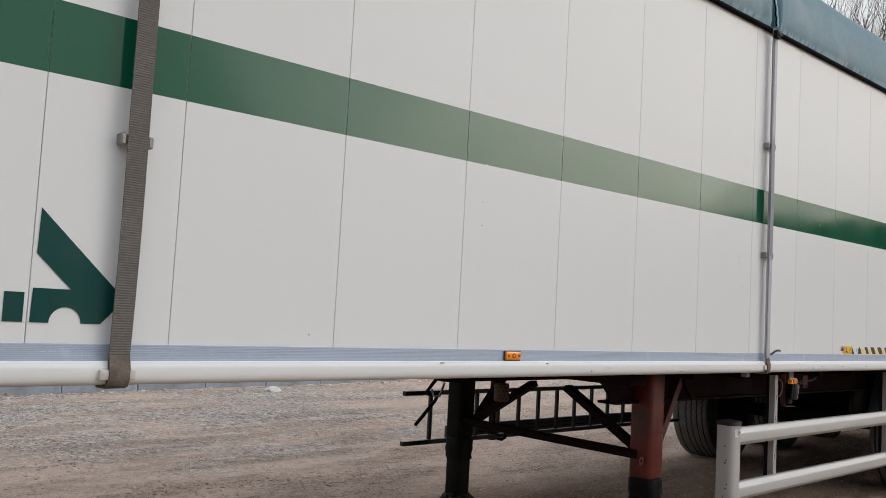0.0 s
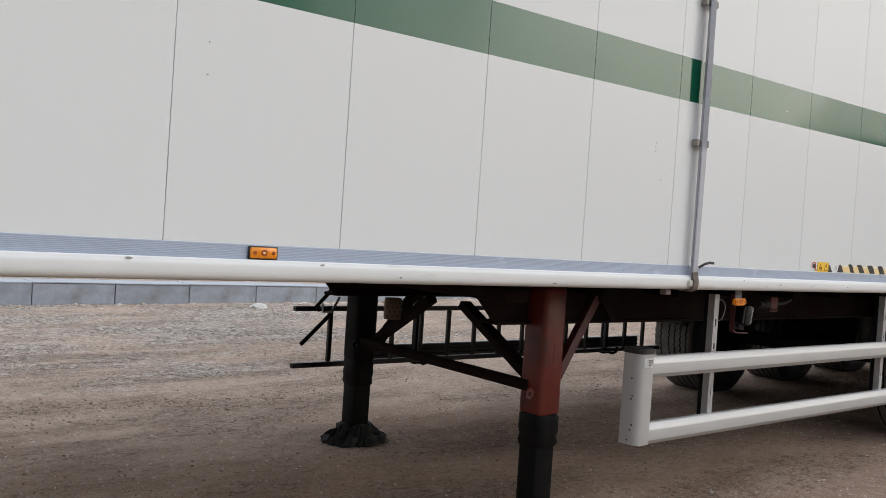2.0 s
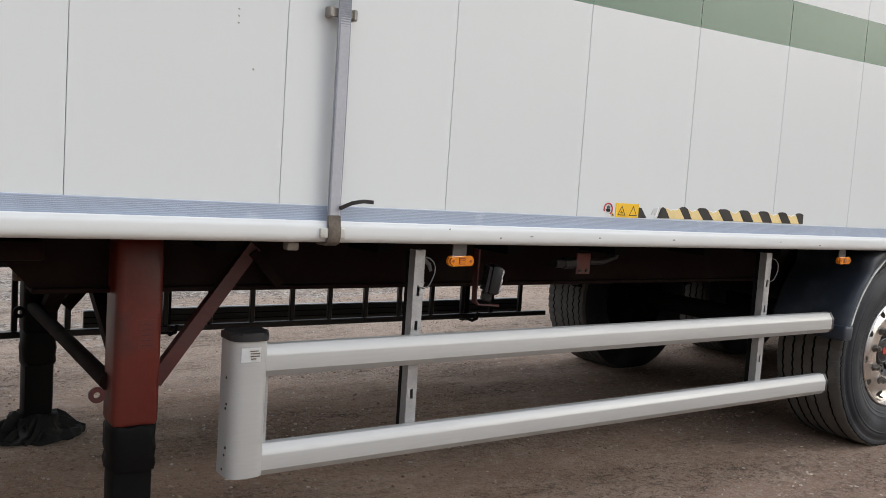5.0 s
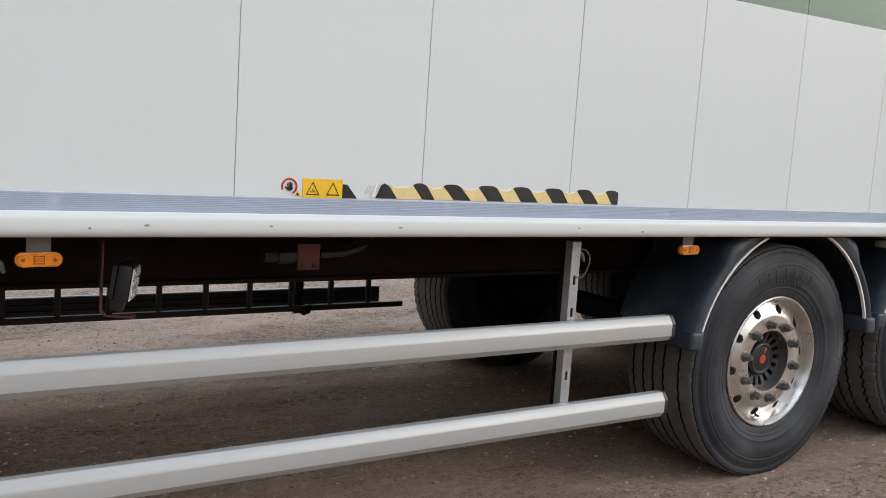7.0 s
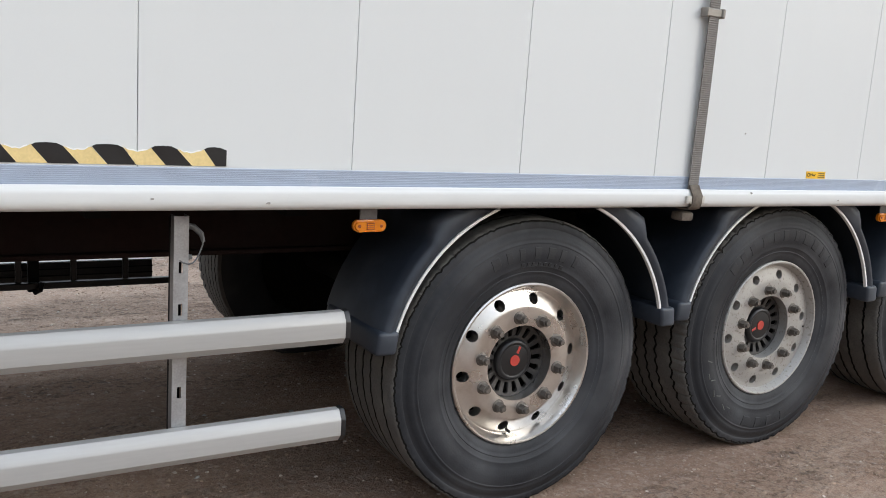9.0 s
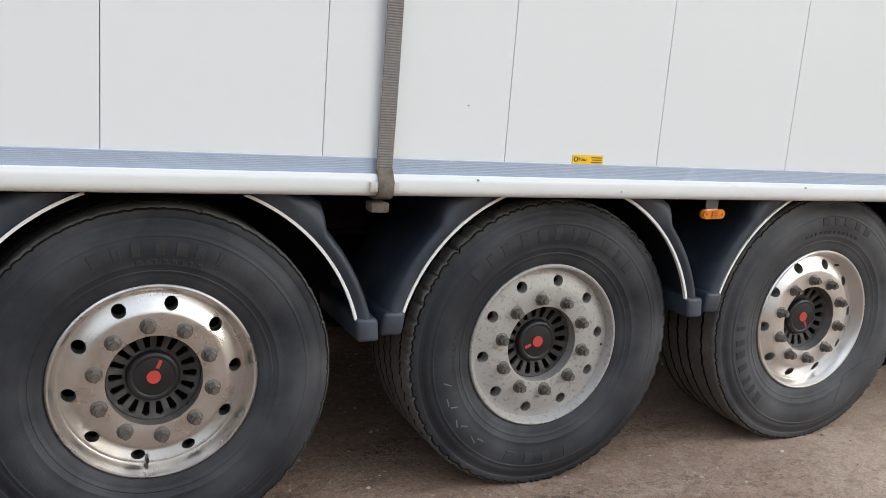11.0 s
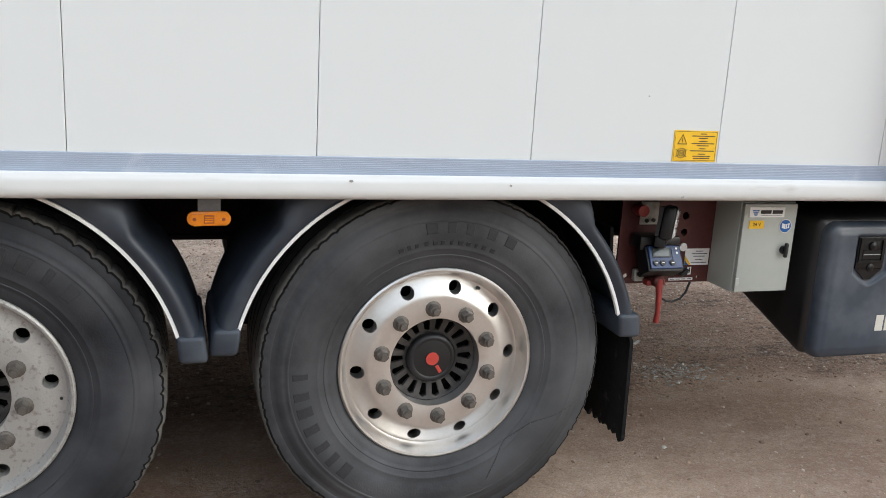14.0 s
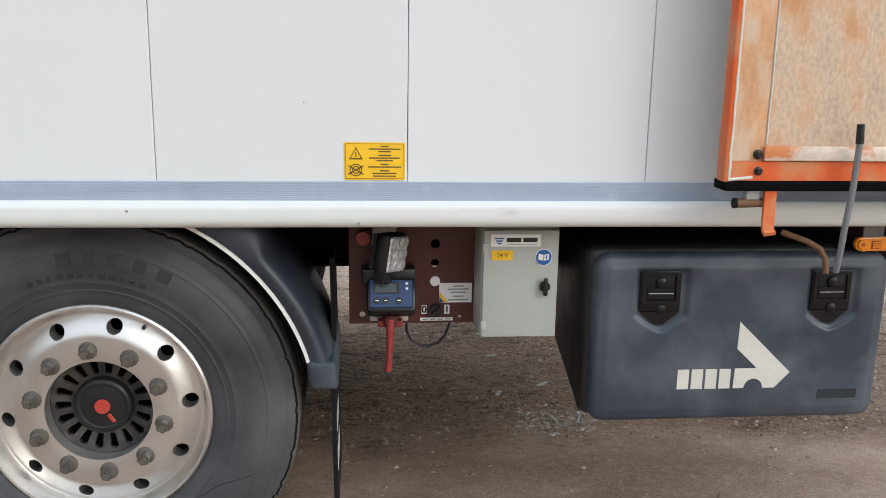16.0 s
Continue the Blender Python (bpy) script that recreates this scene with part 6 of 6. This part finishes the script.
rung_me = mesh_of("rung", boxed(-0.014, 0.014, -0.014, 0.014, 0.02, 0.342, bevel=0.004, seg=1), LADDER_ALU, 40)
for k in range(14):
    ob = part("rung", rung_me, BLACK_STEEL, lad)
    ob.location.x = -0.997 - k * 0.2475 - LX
fr = part("far_guard_rail", boxed(-3.85, -0.82, 2.43, 2.46, 0.35, 0.445, bevel=0.006), FAR_RAIL_SHADED, trailer, "side rail of the opposite flank, coloured dark as in shade")
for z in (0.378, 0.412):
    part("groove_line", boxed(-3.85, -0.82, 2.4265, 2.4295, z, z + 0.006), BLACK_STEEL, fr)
# bright strip paints the light along the rail's top
part("top_edge", boxed(-3.85, -0.82, 2.428, 2.462, 0.4465, 0.453, bevel=0.002, seg=1), GALV, fr, "top edge in a bright colour for the light on it")
for x in (-1.42, -3.45):
    part("ladder_hanger", boxed(x - 0.025, x + 0.025, 2.3, 2.34, 0.33, 1.05), BLACK_STEEL, trailer)
    part("hanger_hook", tube(bmesh.new(), ((x, 2.3, 0.35), (x, 2.22, 0.345), (x + 0.02, 2.2, 0.36), (x + 0.03, 2.2, 0.40)), 0.012, 8), BLACK_STEEL, trailer)

# ---- background: low concrete wall, bare trees ----
cw = tagged(new("wall_far", mesh_of("wall_far", boxed(-40, 60, 9.43, 9.9, -0.2, 0.262), CONCRETE)), "low grey concrete kerb wall across the yard", "wall", kind="structure")
blk = mesh_of("block", boxed(0.005, 1.045, 0, 0.06, -0.15, 0.268, bevel=0.006, seg=1), CONCRETE)
cap = mesh_of("cap_stone", boxed(0.003, 1.047, -0.012, 0.5, 0.269, 0.285, bevel=0.004, seg=1), CAP_STONE)
for k in range(38):
    for me_, nm in ((blk, "block"), (cap, "cap_stone")):
        ob = part(nm, me_, CONCRETE, cw)
        ob.location = (-16.75 + k * 1.05, 9.36 + 0.004 * rnd.uniform(-1, 1), 0.004 * rnd.uniform(-1, 1))


def tree_mesh(seed, height):
    """Bare winter tree: trunk and limbs in one mesh, fine twigs in the other."""
    rr = random.Random(seed)
    trunk, crown = bmesh.new(), bmesh.new()

    def grow(p, d, length, radius, level):
        n = 4
        pts, rad = [p], [radius]
        q, dd = p, d
        for k in range(n):
            dd = (dd + Vector((rr.uniform(-1, 1), rr.uniform(-1, 1), rr.uniform(-0.5, 1.0))) * 0.14).normalized()
            q = q + dd * (length / n)
            pts.append(q)
            rad.append(radius * (1 - 0.55 * (k + 1) / n))
        tube(trunk if level < 2 else crown, pts, rad, 8 if level == 0 else (5 if level < 3 else 3))
        if level >= 5:
            return
        kids = (7, 5, 3, 3, 2)[level]
        for k in range(kids):
            f = rr.uniform(0.35, 1.0) if k else 1.0
            i = min(n - 1, int(f * n))
            base = pts[i].lerp(pts[i + 1], f * n - i) if f < 1 else pts[-1]
            side_v = Vector((rr.uniform(-1, 1), rr.uniform(-1, 1), rr.uniform(-0.1, 0.9))).normalized()
            nd = (dd * 0.8 + side_v * 0.55 + Vector((0, 0, 0.25))).normalized()
            grow(base, nd, length * rr.uniform(0.52, 0.78), rad[min(i + 1, n)] * 0.74, level + 1)

    grow(Vector((0, 0, -0.2)), Vector((0, 0, 1)), height * 0.36, height * 0.024, 0)
    return mesh_of("trunk", trunk, BARK, 60), mesh_of("crown", crown, BARK, 60)


trees = [tree_mesh(11, 20.0), tree_mesh(23, 19.0)]
for k, (x, y, rz, sc) in enumerate(((24, 11.3, 0.3, 0.95), (26.5, 13.5, 1.9, 1.0), (29, 11.2, 3.3, 1.0), (31.5, 13.2, 4.4, 1.08), (34, 11.5, 5.2, 1.05), (37, 14.5, 0.9, 1.15), (29.5, 16.5, 2.6, 1.15), (41, 12.5, 1.4, 1.1))):
    t = thing("tree", "bare leafless tree behind the yard", "tree", group="bare trees", at=(x, y, -0.03))
    t.rotation_euler, t.scale = (0, 0, rz), (sc, sc, sc)
    tr, cr = trees[k % 2]
    part("trunk", tr, BARK, t)
    part("crown", cr, BARK, t, "fine bare twigs")

# ---- distant woods closing the yard's horizon ----
bm = bmesh.new()
prev = None
for k in range(260):
    a = radians(-178 + 176 * k / 259)
    h = 13.0 + 2.4 * noise.noise((k * 0.05, 0, 9)) + 1.3 * noise.noise((k * 0.31, 2, 9)) + 0.7 * noise.noise((k * 1.1, 5, 9))
    r = 85 + 4 * noise.noise((k * 0.4, 7, 1))
    ring = [bm.verts.new((r * math.cos(a), r * math.sin(a), z)) for z in (-0.3, h * 0.6, h)] + [bm.verts.new(((r + 6) * math.cos(a), (r + 6) * math.sin(a), z)) for z in (h * 0.9, -0.3)]
    if prev:
        for i in range(4):
            bm.faces.new((prev[i], ring[i], ring[i + 1], prev[i + 1]))
    prev = ring
tagged(new("distant_woods", mesh_of("distant_woods", bm, BARK, None)), "far bare wood edge on the horizon", "woods", kind="stuff")

# ---- ground ----
m = bpy.data.materials.new("gravel_ground")
m.use_nodes = True
n, l = m.node_tree.nodes, m.node_tree.links
p = n["Principled BSDF"]
tc = n.new("ShaderNodeTexCoord")


def gnoise(sc, detail=5.0, rough=0.55, stretch=None):
    t = n.new("ShaderNodeTexNoise")
    t.inputs["Scale"].default_value, t.inputs["Detail"].default_value, t.inputs["Roughness"].default_value = sc, detail, rough
    if stretch:
        mpn = n.new("ShaderNodeMapping")
        mpn.inputs["Scale"].default_value = stretch
        l.new(tc.outputs["Object"], mpn.inputs["Vector"])
        l.new(mpn.outputs[0], t.inputs["Vector"])
    else:
        l.new(tc.outputs["Object"], t.inputs["Vector"])
    return t.outputs["Fac"]


def gmix(fac, a, b):
    x = n.new("ShaderNodeMix")
    x.data_type = "RGBA"
    l.new(fac, x.inputs["Factor"])
    for s, v in (("A", a), ("B", b)):
        if isinstance(v, tuple):
            x.inputs[s].default_value = (*v, 1)
        else:
            l.new(v, x.inputs[s])
    return x.outputs["Result"]


def grange(v, a, b, c=0.0, d=1.0):
    r = n.new("ShaderNodeMapRange")
    for k, q in (("From Min", a), ("From Max", b), ("To Min", c), ("To Max", d)):
        r.inputs[k].default_value = q
    l.new(v, r.inputs["Value"])
    return r.outputs["Result"]


DIRT, DIRT_DARK, DIRT_DRY_LIT, GRAVEL_GREY, GRAVEL_LIGHT = (0.415, 0.280, 0.202), (0.270, 0.182, 0.134), (0.535, 0.402, 0.308), (0.51, 0.46, 0.40), (0.74, 0.68, 0.60)
# painted shadow of crumbs, and the colour of dark gravel stones
SHADE_AND_STONE = (0.083, 0.058, 0.047)


def gadd(a, b):
    q = n.new("ShaderNodeMath")
    q.operation = "ADD"
    l.new(a, q.inputs[0])
    l.new(b, q.inputs[1])
    return q.outputs[0]


def gmul(a, b):
    q = n.new("ShaderNodeMath")
    q.operation = "MULTIPLY"
    l.new(a, q.inputs[0])
    l.new(b, q.inputs[1])
    return q.outputs[0]


base = gmix(grange(gnoise(0.8, 4, 0.5, (0.7, 1.8, 1)), 0.36, 0.64), DIRT_DARK, DIRT)
sepp = n.new("ShaderNodeSeparateXYZ")
l.new(tc.outputs["Object"], sepp.inputs[0])
# drier, paler soil towards the trailer's front and on the open yard behind it, in part painted daylight
patch = gnoise(0.7, 7, 0.7, (0.75, 1.3, 1))
# the Y step also puts the trailer's shade edge into the soil colour
dry_and_lit = gadd(gadd(patch, grange(sepp.outputs["X"], -5.0, -2.0, 0.02, 0.0)), grange(sepp.outputs["Y"], 1.8, 3.6, 0.0, 0.26))
# a smooth track pressed by wheels beside the rear, and loose dark grit behind it
wavy = gadd(sepp.outputs["Y"], grange(gnoise(1.6, 5, 0.6), 0.3, 0.7, -0.22, 0.22))
rear = grange(sepp.outputs["X"], 1.4, 2.9, 0.0, 1.0)
pressed = gmul(rear, grange(wavy, 1.15, 0.80, 0.0, 1.0))
grit = gmul(rear, gmul(grange(wavy, 0.85, 1.15, 0.0, 1.0), grange(wavy, 2.9, 2.2, 0.0, 1.0)))
dry_and_lit = gadd(gadd(dry_and_lit, grange(pressed, 0.0, 1.0, 0.0, 0.09)), grange(grit, 0.0, 1.0, 0.0, -0.06))
base = gmix(grange(dry_and_lit, 0.50, 0.70, 0.0, 0.9), base, DIRT_DRY_LIT)
# loose grey gravel in broad tracks across the yard
grey = gadd(gnoise(0.55, 7, 0.7, (0.7, 1.5, 1)), grange(sepp.outputs["Y"], 2.2, 6.0, -0.20, 0.08))
grey = gadd(gadd(grey, grange(sepp.outputs["X"], -2.0, 1.0, 0.0, -0.10)), grange(sepp.outputs["X"], 3.0, 4.4, 0.0, 0.06))
loose = grange(grey, 0.46, 0.60, 0.10, 1.0)
base = gmix(grange(grey, 0.49, 0.64, 0.0, 0.75), base, GRAVEL_GREY)
# crumbly bands, their small shadows painted dark; elsewhere the soil is pressed smooth
band = grange(gnoise(1.1, 5, 0.6, (0.5, 1.9, 1)), 0.44, 0.60, 0.3, 1.0)
band = gmul(gadd(band, grange(grit, 0.0, 1.0, 0.0, 0.6)), grange(pressed, 0.0, 1.0, 1.0, 0.22))
crumb = gnoise(38.0, 6, 0.68)
fine = gnoise(120.0, 4, 0.7)
mid = gnoise(9.0, 6, 0.7)
base = gmix(grange(mid, 0.50, 0.68, 0.0, 0.45), base, DIRT_DARK)
base = gmix(gmul(band, grange(crumb, 0.52, 0.62, 0.0, 0.75)), base, SHADE_AND_STONE)
base = gmix(grange(fine, 0.50, 0.60, 0.0, 0.5), base, DIRT_DARK)
base = gmix(grange(fine, 0.46, 0.36, 0.0, 0.14), base, GRAVEL_LIGHT)
def pieces(scale):
    """Random values per stone of a cell pattern."""
    v = n.new("ShaderNodeTexVoronoi")
    v.inputs["Scale"].default_value = scale
    l.new(tc.outputs["Object"], v.inputs["Vector"])
    q = n.new("ShaderNodeSeparateColor")
    l.new(v.outputs["Color"], q.inputs[0])
    return v, q


# clods: dark flecks for the shade of crumbs, and paler crusts, a few centimetres across
base = gmix(gmul(band, grange(gnoise(13.0, 8, 0.75, (0.6, 1.3, 1)), 0.53, 0.60, 0.0, 0.6)), base, SHADE_AND_STONE)
base = gmix(gmul(band, grange(gnoise(17.0, 8, 0.78), 0.56, 0.64, 0.0, 0.45)), base, DIRT_DRY_LIT)
base = gmix(grange(gnoise(48.0, 6, 0.8), 0.60, 0.68, 0.0, 0.55), base, GRAVEL_LIGHT)
vor2, sep2 = pieces(62.0)
vor3, sep3 = pieces(26.0)
loose = gmul(loose, grange(pressed, 0.0, 1.0, 1.0, 0.35))
some = grange(loose, 0.1, 1.0, 0.12, 1.0)
base = gmix(gmul(some, grange(sep2.outputs[0], 0.70, 0.95, 0.0, 0.8)), base, GRAVEL_LIGHT)
base = gmix(gmul(some, grange(sep2.outputs[1], 0.70, 0.95, 0.0, 0.85)), base, SHADE_AND_STONE)
base = gmix(gmul(loose, grange(sep3.outputs[0], 0.78, 0.95, 0.0, 0.75)), base, GRAVEL_LIGHT)
base = gmix(gmul(loose, grange(sep3.outputs[1], 0.80, 0.95, 0.0, 0.7)), base, SHADE_AND_STONE)
l.new(base, p.inputs["Base Color"])
p.inputs["Roughness"].default_value = 0.92
p.inputs["Specular IOR Level"].default_value = 0.12
rough_h = gadd(gmul(band, grange(crumb, 0.35, 0.75, 0.0, 1.0)), gmul(loose, grange(vor2.outputs["Distance"], 0.0, 0.6, 1.0, 0.0)))
height = gadd(rough_h, grange(fine, 0.2, 0.8, 0.0, 0.22))
bmp = n.new("ShaderNodeBump")
bmp.inputs["Strength"].default_value, bmp.inputs["Distance"].default_value = 1.0, 0.02
l.new(height, bmp.inputs["Height"])
l.new(bmp.outputs[0], p.inputs["Normal"])
GROUND = m


def axis(lo, hi, step, far):
    a = [lo - far, lo - far / 3, lo - far / 9, lo - far / 27, lo - 6]
    b = [hi + 6, hi + far / 27, hi + far / 9, hi + far / 3, hi + far]
    return a + [lo + (hi - lo) * k / round((hi - lo) / step) for k in range(round((hi - lo) / step) + 1)] + b


gx, gy = axis(-11, 9, 0.08, 900), axis(-4, 10, 0.08, 900)
verts = [(x, y, ground_z(x, y)) for y in gy for x in gx]
nx = len(gx)
faces = [(j * nx + i, j * nx + i + 1, (j + 1) * nx + i + 1, (j + 1) * nx + i) for j in range(len(gy) - 1) for i in range(nx - 1)]
me = bpy.data.meshes.new("ground")
me.from_pydata(verts, [], faces)
me.materials.append(GROUND)
for f in me.polygons:
    f.use_smooth = True
tagged(new("ground", me), "brown dirt yard with grey gravel and small stones", "ground", kind="structure")


def stones(name, count, region, smin, smax, mat_, label, seed, power=2.2, thin=(0.5, 0.95)):
    """Loose stones as one mesh: low, uneven, many-sided lumps."""
    rr = random.Random(seed)
    vs, fs = [], []
    for _ in range(count):
        x, y = region(rr)
        s = smin + (smax - smin) * rr.random() ** power
        a, fl, th = rr.uniform(0, 6.28), rr.uniform(0.14, 0.36) * thin[1], rr.uniform(*thin)
        b, z = len(vs), ground_z(x, y)
        ox, oy = rr.uniform(-0.1, 0.1) * s, rr.uniform(-0.1, 0.1) * s
        for dz, k0 in ((-0.2, 1.0), (0.35, 0.92), (0.85, 0.5)):
            for k in range(5):
                q = 1.2566 * k + rr.uniform(-0.3, 0.3)
                px, py = 0.5 * s * k0 * rr.uniform(0.8, 1.1) * math.cos(q), 0.5 * s * th * k0 * rr.uniform(0.8, 1.1) * math.sin(q)
                lift = 1 if dz > 0.5 else 0
                vs.append((x + px * math.cos(a) - py * math.sin(a) + ox * lift, y + px * math.sin(a) + py * math.cos(a) + oy * lift, z + s * fl * dz * rr.uniform(0.8, 1.15)))
        for r0 in (0, 5):
            fs += [(b + r0 + k, b + r0 + (k + 1) % 5, b + r0 + 5 + (k + 1) % 5, b + r0 + 5 + k) for k in range(5)]
        fs.append(tuple(b + 10 + k for k in range(5)))
    sm = bpy.data.meshes.new(name)
    sm.from_pydata(vs, [], fs)
    sm.materials.append(mat_)
    return tagged(new(name, sm), label, "gravel", kind="stuff")


def island_material(name, c0, c1):
    mt = material(name, c0, 0.9, var=0.15, scale=40)
    nn, ll = mt.node_tree.nodes, mt.node_tree.links
    geo = nn.new("ShaderNodeNewGeometry")
    mx = nn.new("ShaderNodeMix")
    mx.data_type = "RGBA"
    mx.inputs["A"].default_value, mx.inputs["B"].default_value = (*c0, 1), (*c1, 1)
    ll.new(geo.outputs["Random Per Island"], mx.inputs["Factor"])
    ll.new(mx.outputs["Result"], nn["Principled BSDF"].inputs["Base Color"])
    return mt


PEBBLES = island_material("mixed_pebbles", (0.33, 0.24, 0.178), (0.66, 0.57, 0.48))
CHIPS = island_material("pale_chips", (0.34, 0.32, 0.29), (0.56, 0.54, 0.50))
def by_band(r):
    """Pebbles gather in patches; the soil between them is nearly bare."""
    while True:
        x, y = r.uniform(-9.5, 8), r.uniform(-2.2, 9.4)
        k = 0.5 + 0.9 * noise.noise((x * 0.5, y * 1.3, 1.0)) + 0.5 * max(0.0, min(1.0, (y - 1.0) / 4)) + 0.3 * max(0.0, min(1.0, x - 3))
        if x > 1.8 and y < 0.95:
            k = 0.3 * k
        if r.random() < max(0.05, k):
            return x, y


CLODS = island_material("soil_clods", (0.19, 0.128, 0.09), (0.42, 0.30, 0.215))


def by_crumb(r):
    """Crumbs of soil lie in loose fields between pressed tracks."""
    while True:
        x, y = r.uniform(-7.5, 7.5), r.uniform(-1.2, 6.0)
        k = 0.30 + 1.3 * noise.noise((x * 0.8, y * 1.6, 8.0)) + (0.45 * max(0.0, min(1.0, x - 2.0)) if y > 0.95 else 0.0)
        if x > 1.8 and y < 0.95:
            k = 0.25 * k
        if r.random() < max(0.03, k):
            return x, y


stones("soil_crumbs", 52000, by_crumb, 0.004, 0.024, CLODS, "dark crumbs of soil on the pressed dirt", 9, 3.4, (0.4, 1.2))
stones("gravel", 62000, by_band, 0.004, 0.024, PEBBLES, "scattered brown and grey pebbles", 3, 3.2)
stones("pale_chips", 1500, by_band, 0.005, 0.030, CHIPS, "pale stone chips strewn on the dirt", 4, 3.0)
stones("chip_heap", 420, lambda r: (4.12 + r.gauss(0, 0.13), 1.14 + r.gauss(0, 0.07)), 0.006, 0.04, CHIPS, "small spill of pale stone chips", 5, 2.2, (0.2, 0.5))
stones("wall_rubble", 500, lambda r: (r.uniform(-9, 8), 9.30 - abs(r.gauss(0, 0.16))), 0.02, 0.12, PEBBLES, "rubble along the wall foot", 6, 2.5)
bm = bmesh.new()
bmesh.ops.create_icosphere(bm, subdivisions=3, radius=0.13)
for v in bm.verts:
    k = 1 + 0.35 * noise.noise(v.co * 9)
    v.co = Vector((v.co.x * 1.1 * k, v.co.y * 0.8 * k, max(-0.04, v.co.z * 0.62 * k)))
me = mesh_of("pale_rock", bm, CHIPS, 30)
tagged(new("pale_rock", me), "single pale rock lying before the concrete wall", "rock").location = (-1.25, 8.75, 0.0)
for x, y, rz, ln in ((3.905, 1.40, 1.2, 0.06), (4.12, 1.51, 0.7, 0.075), (3.95, 1.9, 0.2, 0.05), (-3.0, 0.2, 0.4, 0.035)):
    bm = boxed(-ln / 2, ln / 2, -0.009, 0.009, 0.0, 0.006, bevel=0.002, seg=1)
    for v in bm.verts:
        v.co.z += 0.02 * (v.co.x / ln) ** 2
    ob = tagged(new("wood_splinter", mesh_of("wood_splinter", bm, CHIPS)), "pale wood splinter lying on the dirt", "splinter", group="splinters on the ground")
    ob.location, ob.rotation_euler = (x, y, ground_z(x, y) + 0.004), (0, 0, rz)
